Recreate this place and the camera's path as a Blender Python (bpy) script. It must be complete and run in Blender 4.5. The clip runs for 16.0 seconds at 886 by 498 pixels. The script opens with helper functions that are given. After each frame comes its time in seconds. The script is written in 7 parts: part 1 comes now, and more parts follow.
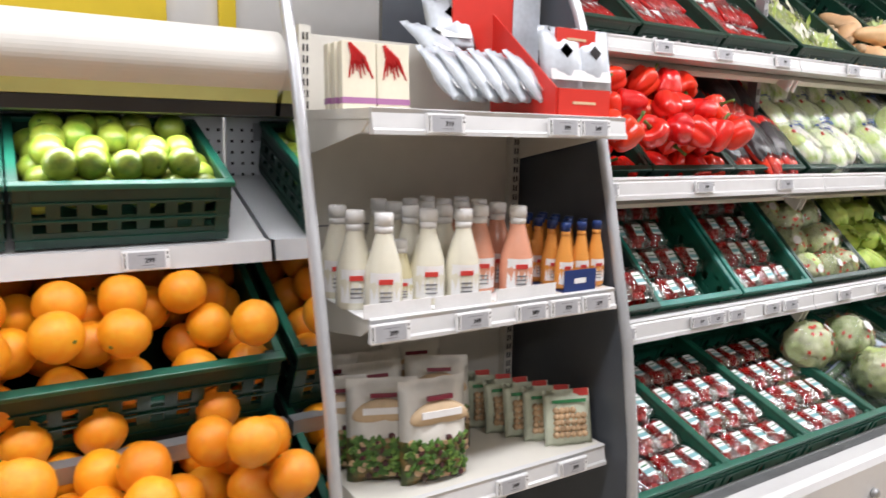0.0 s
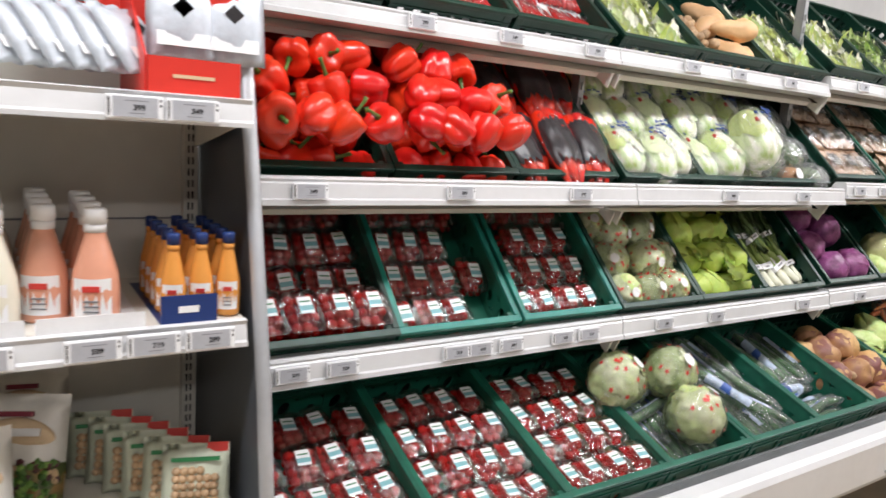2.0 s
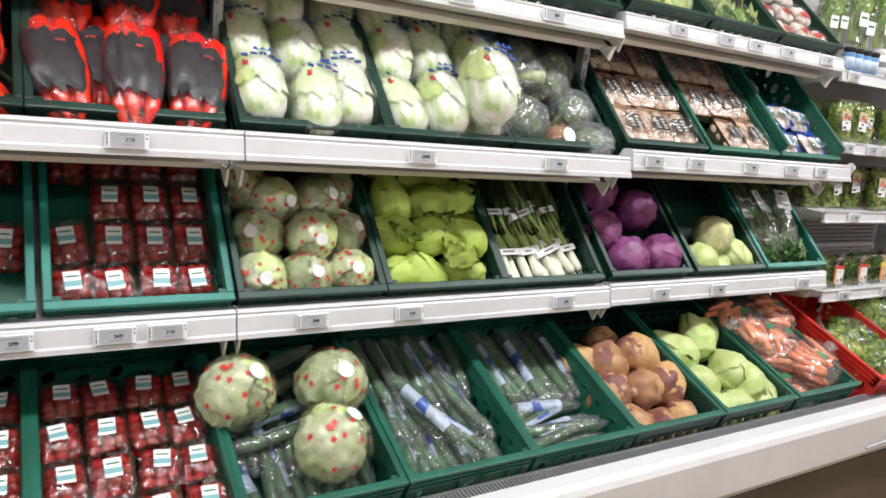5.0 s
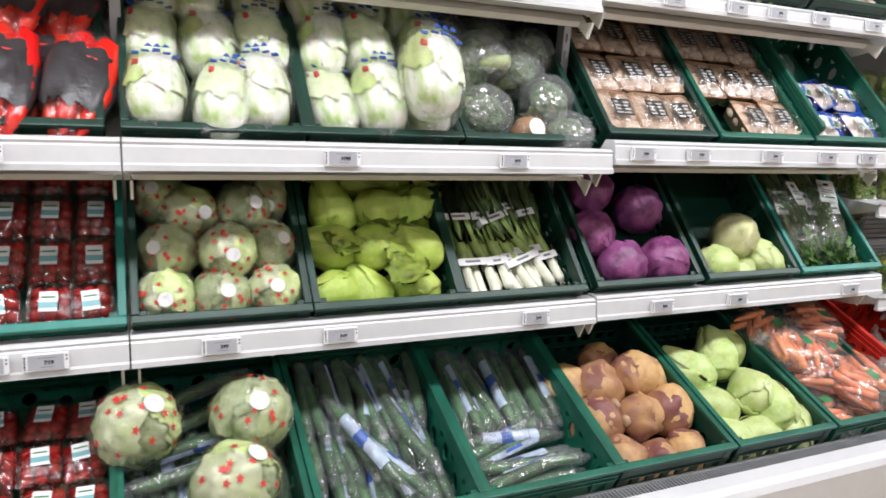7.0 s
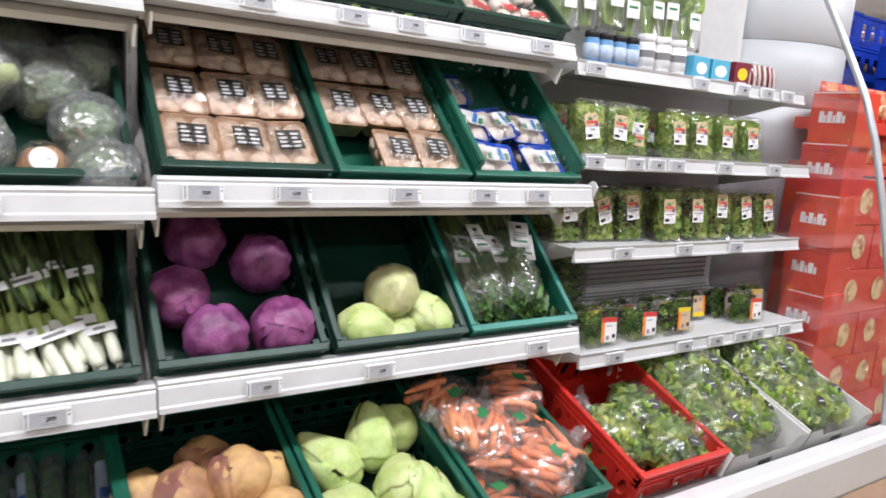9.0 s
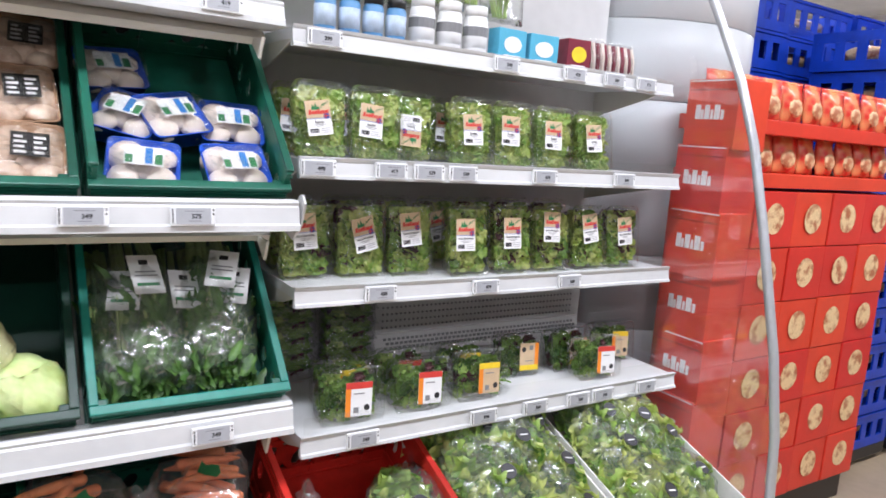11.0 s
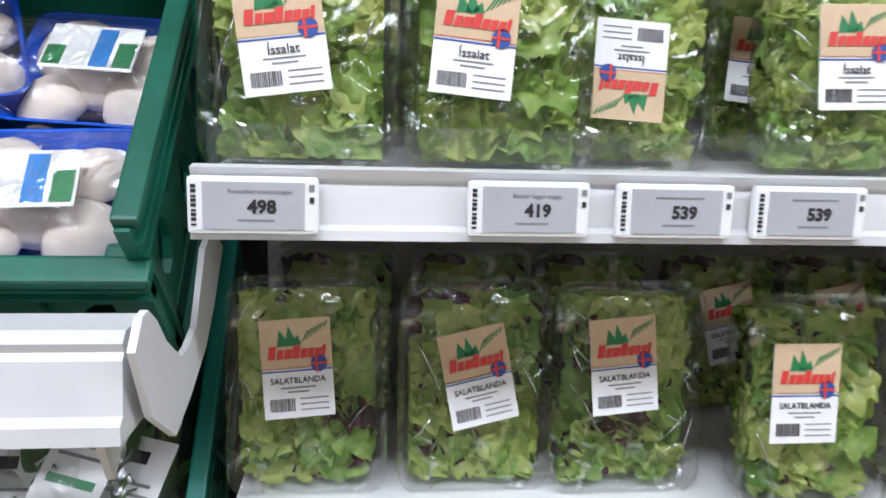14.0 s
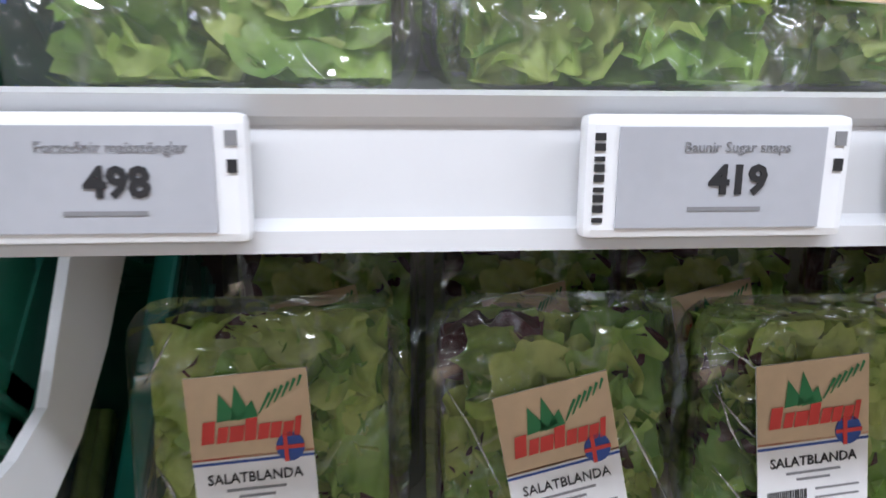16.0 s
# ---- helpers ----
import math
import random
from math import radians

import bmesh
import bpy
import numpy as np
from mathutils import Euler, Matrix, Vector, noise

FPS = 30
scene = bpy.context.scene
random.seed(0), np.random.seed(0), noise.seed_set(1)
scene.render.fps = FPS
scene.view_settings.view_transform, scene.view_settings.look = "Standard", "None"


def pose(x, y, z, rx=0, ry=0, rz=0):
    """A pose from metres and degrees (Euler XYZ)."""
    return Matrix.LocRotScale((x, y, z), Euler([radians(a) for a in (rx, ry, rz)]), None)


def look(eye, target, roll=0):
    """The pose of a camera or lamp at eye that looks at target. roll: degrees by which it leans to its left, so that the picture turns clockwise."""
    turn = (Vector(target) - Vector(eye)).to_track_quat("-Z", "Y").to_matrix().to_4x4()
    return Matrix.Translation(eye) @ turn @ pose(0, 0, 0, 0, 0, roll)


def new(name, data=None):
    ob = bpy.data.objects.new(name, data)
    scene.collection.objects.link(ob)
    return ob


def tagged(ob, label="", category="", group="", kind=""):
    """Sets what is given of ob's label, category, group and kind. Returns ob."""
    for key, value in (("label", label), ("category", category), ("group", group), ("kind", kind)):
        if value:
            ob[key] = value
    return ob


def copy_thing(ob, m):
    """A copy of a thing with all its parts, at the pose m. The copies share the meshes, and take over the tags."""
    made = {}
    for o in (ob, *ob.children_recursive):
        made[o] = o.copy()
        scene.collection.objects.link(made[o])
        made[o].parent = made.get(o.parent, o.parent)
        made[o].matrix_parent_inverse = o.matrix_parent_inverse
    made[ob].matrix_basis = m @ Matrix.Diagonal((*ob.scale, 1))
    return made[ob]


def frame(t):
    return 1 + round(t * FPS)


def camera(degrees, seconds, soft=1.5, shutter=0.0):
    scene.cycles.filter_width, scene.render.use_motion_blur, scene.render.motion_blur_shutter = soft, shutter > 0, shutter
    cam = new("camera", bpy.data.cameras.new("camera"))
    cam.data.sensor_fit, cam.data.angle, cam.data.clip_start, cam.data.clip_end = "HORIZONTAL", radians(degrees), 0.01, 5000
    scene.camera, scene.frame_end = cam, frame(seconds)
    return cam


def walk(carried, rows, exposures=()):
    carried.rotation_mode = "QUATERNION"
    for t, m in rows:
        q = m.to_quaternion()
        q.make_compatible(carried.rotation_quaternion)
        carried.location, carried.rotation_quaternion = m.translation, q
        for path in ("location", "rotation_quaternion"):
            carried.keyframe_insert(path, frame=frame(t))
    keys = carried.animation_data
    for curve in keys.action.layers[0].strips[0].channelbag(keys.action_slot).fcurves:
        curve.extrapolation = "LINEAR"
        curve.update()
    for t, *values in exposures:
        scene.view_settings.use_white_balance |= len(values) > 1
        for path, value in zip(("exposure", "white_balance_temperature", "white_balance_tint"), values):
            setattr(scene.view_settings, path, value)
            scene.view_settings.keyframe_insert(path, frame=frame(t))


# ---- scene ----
cam = camera(64.7, 16.0, soft=1.6, shutter=0.3)
PATH = [
    (0, (-2.542, -1.451, 1.536), (-1.499, 0.223, 1.209), 1.3),
    (0.5, (-2.359, -1.522, 1.552), (-1.315, 0.151, 1.219), 3.6),
    (1, (-2.189, -1.532, 1.549), (-1.179, 0.147, 1.15), 3.7),
    (1.5, (-1.95, -1.502, 1.562), (-0.922, 0.171, 1.181), 4.7),
    (2, (-1.722, -1.517, 1.569), (-0.635, 0.124, 1.21), 4.4),
    (2.5, (-1.515, -1.574, 1.585), (-0.439, 0.071, 1.218), 5.2),
    (3, (-1.313, -1.569, 1.583), (-0.222, 0.053, 1.16), 4.9),
    (3.5, (-1.086, -1.565, 1.604), (0.031, 0.037, 1.171), 5.6),
    (4, (-0.85, -1.641, 1.609), (0.279, -0.047, 1.179), 6.6),
    (4.5, (-0.663, -1.663, 1.591), (0.393, -0.029, 1.127), 6.9),
    (4.7, (-0.57, -1.649, 1.587), (0.476, -0.009, 1.12), 6.9),
    (6.8, (-0.036, -1.593, 1.591), (0.798, 0.165, 1.126), 4.6),
    (7, (0.017, -1.592, 1.603), (0.826, 0.168, 1.108), 4.1),
    (7.5, (0.222, -1.539, 1.575), (1.098, 0.191, 1.084), 4.1),
    (8, (0.468, -1.546, 1.581), (1.491, 0.112, 1.129), 2.7),
    (8.1, (0.52, -1.56, 1.585), (1.568, 0.084, 1.14), 3.0),
    (8.5, (0.725, -1.575, 1.604), (1.798, 0.07, 1.226), 4.9),
    (9, (0.956, -1.559, 1.594), (2.04, 0.086, 1.247), 4.2),
    (9.5, (1.214, -1.503, 1.616), (2.366, 0.107, 1.329), 3.3),
    (10, (1.463, -1.49, 1.612), (2.649, 0.097, 1.34), 3.6),
    (12.3, (2.459, -1.055, 1.601), (3.172, 0.759, 1.152), 4.7),
    (12.5, (2.493, -0.95, 1.615), (3.152, 0.879, 1.148), 4.5),
    (13, (2.554, -0.725, 1.61), (3.058, 1.154, 1.144), 2.0),
    (13.5, (2.642, -0.53, 1.603), (2.995, 1.387, 1.155), 0.9),
    (14, (2.665, -0.406, 1.595), (2.878, 1.531, 1.145), 1.9),
    (14.5, (2.657, -0.324, 1.598), (2.81, 1.619, 1.147), 1.8),
    (15, (2.667, -0.261, 1.58), (2.796, 1.68, 1.111), 0.9),
    (15.5, (2.655, -0.21, 1.562), (2.796, 1.713, 1.032), 1.0),
    (16, (2.671, -0.142, 1.552), (2.843, 1.772, 0.999), 0.7),
]
walk(cam, [(t, look(eye, target, roll)) for t, eye, target, roll in PATH],
     exposures=[(0, 0.04, 6500, 9), (4.5, 0.06, 6500, 7), (7.5, 0.08, 6300, 9), (8.5, 0.14, 6300, 9), (9.5, 0.11, 6200, 10), (12.5, 0.22, 5900, 8), (13.2, 0.20, 5850, 7), (14.0, 0.06, 5800, 6), (16.0, 0.02, 5800, 8)])

# ---- light ----
world = bpy.data.worlds.new("store_air")
world.use_nodes = True
scene.world = world
world.node_tree.nodes["Background"].inputs["Color"].default_value = (0.95, 0.98, 1.0, 1)
world.node_tree.nodes["Background"].inputs["Strength"].default_value = 0.12
scene.view_settings.exposure = 0.0
CEILING_Z = 3.4
LAMP_POWER = 45


def lamp(x, y, z, sx, sy, power):
    d = bpy.data.lights.new("ceiling_tube", "AREA")
    d.shape, d.size, d.size_y, d.energy, d.color = "RECTANGLE", sx, sy, power, (0.975, 0.955, 1.0)
    o = new("ceiling_tube_light", d)
    o.matrix_world = pose(x, y, z)
    return o


for lx in (-4.0, -1.9, 0.2, 2.3, 4.4, 6.5):
    lamp(lx, -1.0, CEILING_Z - 0.1, 1.5, 0.3, LAMP_POWER)
    lamp(lx, -4.2, CEILING_Z - 0.1, 1.5, 0.3, 0.50 * LAMP_POWER)


for lx in (5.6, 8.2):
    lamp(lx, 2.0, CEILING_Z - 0.1, 1.5, 0.3, 1.8 * LAMP_POWER)


# ---- materials ----
def mat(name, color, rough=0.5, metal=0.0, var=0.12, scale=30.0, bump=0.15, second=None, mix=0.5, spec=0.5, rand=0.0, coat=0.0, trans=0.0, sss=0.0, stretch=None):
    """Noise at two scales over a base colour, with a fine relief."""
    m = bpy.data.materials.new(name)
    m.use_nodes = True
    nt = m.node_tree
    n, l = nt.nodes, nt.links
    b = n["Principled BSDF"]
    co = n.new("ShaderNodeTexCoord")
    fine = n.new("ShaderNodeTexNoise")
    fine.inputs["Scale"].default_value, fine.inputs["Detail"].default_value = scale * 4, 3
    wide = n.new("ShaderNodeTexNoise")
    wide.inputs["Scale"].default_value, wide.inputs["Detail"].default_value = scale * 0.5, 3
    l.new(co.outputs["Object"], fine.inputs["Vector"])
    if stretch:
        mp = n.new("ShaderNodeMapping")
        mp.inputs["Scale"].default_value = stretch
        l.new(co.outputs["Object"], mp.inputs["Vector"])
        l.new(mp.outputs["Vector"], wide.inputs["Vector"])
    else:
        l.new(co.outputs["Object"], wide.inputs["Vector"])
    ramp = n.new("ShaderNodeValToRGB")
    c2 = second or tuple(max(0.0, c * (1 - 2.2 * var)) for c in color)
    ramp.color_ramp.elements[0].position, ramp.color_ramp.elements[1].position = 0.5 - 0.25 * mix - 0.05, 0.5 + 0.25 * mix - 0.05
    ramp.color_ramp.elements[0].color, ramp.color_ramp.elements[1].color = (*c2, 1), (*color, 1)
    l.new(wide.outputs["Fac"], ramp.inputs["Fac"])
    hsv = n.new("ShaderNodeHueSaturation")
    mr = n.new("ShaderNodeMapRange")
    mr.inputs["To Min"].default_value, mr.inputs["To Max"].default_value = 1 - var, 1 + var
    l.new(fine.outputs["Fac"], mr.inputs["Value"])
    value = mr.outputs["Result"]
    if rand:
        oi = n.new("ShaderNodeObjectInfo")
        mr2 = n.new("ShaderNodeMapRange")
        mr2.inputs["To Min"].default_value, mr2.inputs["To Max"].default_value = 1 - rand, 1 + rand
        l.new(oi.outputs["Random"], mr2.inputs["Value"])
        mul = n.new("ShaderNodeMath")
        mul.operation = "MULTIPLY"
        l.new(value, mul.inputs[0])
        l.new(mr2.outputs["Result"], mul.inputs[1])
        value = mul.outputs["Value"]
        mr3 = n.new("ShaderNodeMapRange")
        mr3.inputs["To Min"].default_value, mr3.inputs["To Max"].default_value = 0.5 - rand * 0.012, 0.5 + rand * 0.10
        l.new(oi.outputs["Random"], mr3.inputs["Value"])
        l.new(mr3.outputs["Result"], hsv.inputs["Hue"])
    l.new(value, hsv.inputs["Value"])
    l.new(ramp.outputs["Color"], hsv.inputs["Color"])
    l.new(hsv.outputs["Color"], b.inputs["Base Color"])
    b.inputs["Roughness"].default_value, b.inputs["Metallic"].default_value = rough, metal
    b.inputs["Specular IOR Level"].default_value, b.inputs["Coat Weight"].default_value = spec, coat
    b.inputs["Coat Roughness"].default_value = 0.12
    if sss:
        b.inputs["Subsurface Weight"].default_value, b.inputs["Subsurface Scale"].default_value = sss, 0.01
    if trans:
        tr = n.new("ShaderNodeBsdfTranslucent")
        mx = n.new("ShaderNodeMixShader")
        mx.inputs["Fac"].default_value = trans
        l.new(hsv.outputs["Color"], tr.inputs["Color"])
        l.new(b.outputs["BSDF"], mx.inputs[1])
        l.new(tr.outputs["BSDF"], mx.inputs[2])
        l.new(mx.outputs["Shader"], n["Material Output"].inputs["Surface"])
    if bump:
        bp = n.new("ShaderNodeBump")
        bp.inputs["Strength"].default_value, bp.inputs["Distance"].default_value = bump, 0.002
        l.new(fine.outputs["Fac"], bp.inputs["Height"])
        l.new(bp.outputs["Normal"], b.inputs["Normal"])
    return m


def clear(name, tint=(1, 1, 1), gloss=0.06, rough=0.08, crinkle=0.0, scale=25.0, edge=0.5, haze=0.0, crease=0.0):
    """Clear plastic or glass as a thin sheet: lets light through, shines more at a slant."""
    m = bpy.data.materials.new(name)
    m.use_nodes = True
    nt = m.node_tree
    n, l = nt.nodes, nt.links
    n.remove(n["Principled BSDF"])
    tr, gl, mx, fr = n.new("ShaderNodeBsdfTransparent"), n.new("ShaderNodeBsdfGlossy"), n.new("ShaderNodeMixShader"), n.new("ShaderNodeLayerWeight")
    tr.inputs["Color"].default_value = (*tint, 1)
    gl.inputs["Roughness"].default_value = rough
    fr.inputs["Blend"].default_value = 0.25
    mr = n.new("ShaderNodeMapRange")
    mr.inputs["To Min"].default_value, mr.inputs["To Max"].default_value = gloss, edge
    l.new(fr.outputs["Fresnel"], mr.inputs["Value"])
    l.new(mr.outputs["Result"], mx.inputs["Fac"])
    l.new(tr.outputs["BSDF"], mx.inputs[1])
    l.new(gl.outputs["BSDF"], mx.inputs[2])
    out = mx.outputs["Shader"]
    if haze:
        df, m2 = n.new("ShaderNodeBsdfDiffuse"), n.new("ShaderNodeMixShader")
        df.inputs["Color"].default_value = (0.8, 0.82, 0.82, 1)
        m2.inputs["Fac"].default_value = haze
        l.new(out, m2.inputs[1])
        l.new(df.outputs["BSDF"], m2.inputs[2])
        out = m2.outputs["Shader"]
    l.new(out, n["Material Output"].inputs["Surface"])
    if crinkle:
        co, no, bp = n.new("ShaderNodeTexCoord"), n.new("ShaderNodeTexNoise"), n.new("ShaderNodeBump")
        no.inputs["Scale"].default_value, no.inputs["Detail"].default_value, no.inputs["Distortion"].default_value = scale, 2, 2.0
        bp.inputs["Strength"].default_value, bp.inputs["Distance"].default_value = crinkle, 0.02
        l.new(co.outputs["Object"], no.inputs["Vector"])
        ridge, both = n.new("ShaderNodeTexNoise"), n.new("ShaderNodeMath")
        ridge.noise_type = "RIDGED_MULTIFRACTAL"
        ridge.inputs["Scale"].default_value, ridge.inputs["Detail"].default_value = scale * 1.3, 2
        both.operation = "MULTIPLY_ADD"
        both.inputs[1].default_value = 0.22
        l.new(co.outputs["Object"], ridge.inputs["Vector"])
        l.new(ridge.outputs["Fac"], both.inputs[0])
        l.new(no.outputs["Fac"], both.inputs[2])
        l.new(both.outputs["Value"], bp.inputs["Height"])
        l.new(bp.outputs["Normal"], gl.inputs["Normal"])
        l.new(bp.outputs["Normal"], fr.inputs["Normal"])
        if crease:
            # sharp folds, where doubled film shines more
            fold, sub, ab, band_, add, spots = n.new("ShaderNodeTexNoise"), n.new("ShaderNodeMath"), n.new("ShaderNodeMath"), n.new("ShaderNodeMapRange"), n.new("ShaderNodeMath"), n.new("ShaderNodeMapRange")
            fold.inputs["Scale"].default_value, fold.inputs["Detail"].default_value, fold.inputs["Distortion"].default_value = scale * 0.8, 3, 1.5
            sub.operation, ab.operation, add.operation = "SUBTRACT", "ABSOLUTE", "MULTIPLY_ADD"
            sub.inputs[1].default_value = 0.5
            band_.inputs["From Min"].default_value, band_.inputs["From Max"].default_value = 0.0, 0.035
            band_.inputs["To Min"].default_value, band_.inputs["To Max"].default_value = crease, 0.0
            spots.inputs["From Min"].default_value, spots.inputs["From Max"].default_value = 0.45, 0.62
            l.new(co.outputs["Object"], fold.inputs["Vector"])
            l.new(fold.outputs["Fac"], sub.inputs[0])
            l.new(sub.outputs["Value"], ab.inputs[0])
            l.new(ab.outputs["Value"], band_.inputs["Value"])
            l.new(no.outputs["Fac"], spots.inputs["Value"])
            l.new(band_.outputs["Result"], add.inputs[0])
            l.new(spots.outputs["Result"], add.inputs[1])
            l.new(mr.outputs["Result"], add.inputs[2])
            l.new(add.outputs["Value"], mx.inputs["Fac"])
    return m


WHITE = mat("white_enamel", (0.70, 0.705, 0.71), 0.35, var=0.03, scale=8, bump=0.03)
CREAM = mat("cream_enamel", (0.70, 0.68, 0.62), 0.45, var=0.04, scale=6, bump=0.03)
LIPWHITE = mat("white_price_rail_plastic", (0.66, 0.665, 0.67), 0.28, var=0.04, scale=10, bump=0.02)
GREYMETAL = mat("grey_metal", (0.45, 0.46, 0.47), 0.38, metal=0.6, var=0.06, scale=20)
RAILGREY = mat("satin_aluminium", (0.55, 0.57, 0.60), 0.35, metal=0.5, var=0.04, scale=20)
SALADBACK = mat("warm_grey_case_lining", (0.62, 0.61, 0.60), 0.42, var=0.05, scale=6, bump=0.03)
DARKPANEL = mat("dark_grey_laminate", (0.075, 0.085, 0.10), 0.35, var=0.10, scale=5, bump=0.05)
DARKIN = mat("dark_case_lining", (0.035, 0.036, 0.038), 0.6, var=0.2, scale=5)
GREEN = mat("dark_green_crate_plastic", (0.005, 0.042, 0.026), 0.40, var=0.15, scale=14, bump=0.1)
GREEN2 = mat("green_crate_plastic", (0.012, 0.125, 0.078), 0.40, var=0.15, scale=14, bump=0.1)
TEAL = mat("teal_crate_rim_plastic", (0.015, 0.22, 0.17), 0.40, var=0.12, scale=14, bump=0.1)
RED = mat("red_crate_plastic", (0.62, 0.03, 0.02), 0.4, var=0.12, scale=14, bump=0.1)
BLUE = mat("blue_crate_plastic", (0.006, 0.05, 0.50), 0.38, var=0.12, scale=14, bump=0.1)
BLUE2 = mat("blue_punnet_plastic", (0.01, 0.09, 0.62), 0.3, var=0.1, scale=14, bump=0.05)
FLOOR = mat("beige_vinyl_floor", (0.46, 0.36, 0.24), 0.35, var=0.08, scale=5, bump=0.05)
WALLM = mat("white_wall_paint", (0.72, 0.71, 0.69), 0.7, var=0.04, scale=4, bump=0.1)
WALLF = mat("unseen_wall_grey", (0.34, 0.33, 0.32), 0.7, var=0.06, scale=4, bump=0.1)
CEILM = mat("ceiling_board", (0.75, 0.74, 0.72), 0.8, var=0.05, scale=6, bump=0.2)
COLUMNM = mat("pale_grey_column_cladding", (0.62, 0.64, 0.66), 0.4, var=0.04, scale=4, bump=0.04)
YELLOW = mat("yellow_sign_board", (0.85, 0.62, 0.02), 0.5, var=0.04, scale=5, bump=0.02)
LIME_STRIP = mat("pale_yellow_green_strip", (0.68, 0.74, 0.30), 0.5, var=0.06, scale=6, bump=0.02)
CANOPY = mat("warm_white_canopy_sheet", (0.74, 0.73, 0.69), 0.4, var=0.04, scale=5, bump=0.02)
ESLW = mat("white_tag_case", (0.82, 0.83, 0.84), 0.3, var=0.02, scale=30, bump=0.02)
ESLG = mat("grey_tag_screen", (0.42, 0.43, 0.46), 0.35, var=0.03, scale=60, bump=0.0)
INK = mat("dark_ink", (0.02, 0.02, 0.022), 0.5, var=0.05, scale=50, bump=0.0)
GREYINK = mat("grey_ink", (0.22, 0.22, 0.23), 0.5, var=0.05, scale=50, bump=0.0)
PAPER = mat("white_label_paper", (0.82, 0.82, 0.82), 0.5, var=0.03, scale=40, bump=0.03)
KRAFT = mat("kraft_label_paper", (0.62, 0.46, 0.29), 0.6, var=0.06, scale=60, bump=0.05)
REDCARD = mat("red_printed_card", (0.66, 0.025, 0.02), 0.42, var=0.06, scale=8, bump=0.04, rand=0.08)
GLASS = clear("clear_end_glass", (0.97, 0.98, 0.98), 0.07, 0.02, edge=0.9, haze=0.02)
FILM = clear("clear_film", (0.985, 0.988, 0.985), 0.05, 0.07, crinkle=1.0, scale=24, edge=0.26, haze=0.012, crease=0.45)
WRAPFILM = clear("thick_wrinkled_film", (0.975, 0.98, 0.98), 0.09, 0.16, crinkle=0.9, scale=17, edge=0.42, haze=0.11, crease=0.8)
GUARD = clear("clear_guard_plastic", (0.985, 0.99, 0.99), 0.025, 0.05, edge=0.12, haze=0.02)
BAGFILM = clear("loose_bag_film", (0.98, 0.985, 0.98), 0.06, 0.16, crinkle=0.55, scale=10, edge=0.32, haze=0.045, crease=0.5)
FOGFILM = clear("milky_film", (0.97, 0.97, 0.97), 0.05, 0.08, crinkle=1.0, scale=26, edge=0.26, haze=0.10, crease=0.5)
TAUT = clear("film_fold", (0.98, 0.98, 0.98), 0.45, 0.12, edge=0.9)
PET = clear("clear_tray_plastic", (0.98, 0.985, 0.985), 0.045, 0.05, crinkle=0.7, scale=13, edge=0.45, crease=0.35)
PUNNET = clear("clear_punnet_plastic", (0.98, 0.985, 0.985), 0.045, 0.05, crinkle=0.6, scale=13, edge=0.40, crease=0.12)
MIRROR = mat("polished_steel", (0.80, 0.82, 0.84), 0.04, metal=1.0, var=0.02, scale=5, bump=0.0)
THINFILM = clear("tight_clear_film", (0.985, 0.985, 0.98), 0.03, 0.05, crinkle=0.5, scale=18, edge=0.3)
BLACKP = mat("black_plastic", (0.015, 0.015, 0.016), 0.4, var=0.1, scale=20)


# ---- mesh helpers ----
def obj(name, bm, material, parent=None, label="", smooth=False):
    me = bpy.data.meshes.new(name)
    bm.normal_update()
    bm.to_mesh(me)
    bm.free()
    for m in material if isinstance(material, (list, tuple)) else (material,):
        me.materials.append(m)
    if smooth:
        me.polygons.foreach_set("use_smooth", [True] * len(me.polygons))
    o = new(name, me)
    if parent:
        o.parent = parent
    if label:
        o["label"] = label
    return o


def part(name, bm, material, parent, label="", smooth=False):
    return obj(name, bm, material, parent, label, smooth)


def root(name, m=None, label="", category="", group="", kind=""):
    o = new(name)
    o.empty_display_size = 0.05
    if m is not None:
        o.matrix_world = m
    return tagged(o, label, category, group, kind)


def add_box(bm, x0, x1, y0, y1, z0, z1, bev=0.0, mi=0):
    vs = [bm.verts.new(p) for p in ((x0, y0, z0), (x1, y0, z0), (x1, y1, z0), (x0, y1, z0), (x0, y0, z1), (x1, y0, z1), (x1, y1, z1), (x0, y1, z1))]
    fs = [bm.faces.new([vs[i] for i in q]) for q in ((0, 3, 2, 1), (4, 5, 6, 7), (0, 1, 5, 4), (1, 2, 6, 5), (2, 3, 7, 6), (3, 0, 4, 7))]
    for f in fs:
        f.material_index = mi
    if bev:
        es = list({e for f in fs for e in f.edges})
        bmesh.ops.bevel(bm, geom=es, offset=bev, segments=2, affect="EDGES", profile=0.6)
    return bm


def box(x0, x1, y0, y1, z0, z1, bev=0.0):
    return add_box(bmesh.new(), x0, x1, y0, y1, z0, z1, bev)


def extrude_x(pts, x0, x1, bm=None, mi=0):
    """A closed outline of (y, z) drawn out along x."""
    bm = bm or bmesh.new()
    a = [bm.verts.new((x0, y, z)) for y, z in pts]
    b = [bm.verts.new((x1, y, z)) for y, z in pts]
    n = len(pts)
    fs = [bm.faces.new((a[i], a[(i + 1) % n], b[(i + 1) % n], b[i])) for i in range(n)]
    fs += [bm.faces.new(a[::-1]), bm.faces.new(b)]
    for f in fs:
        f.material_index = mi
    bmesh.ops.recalc_face_normals(bm, faces=fs)
    return bm


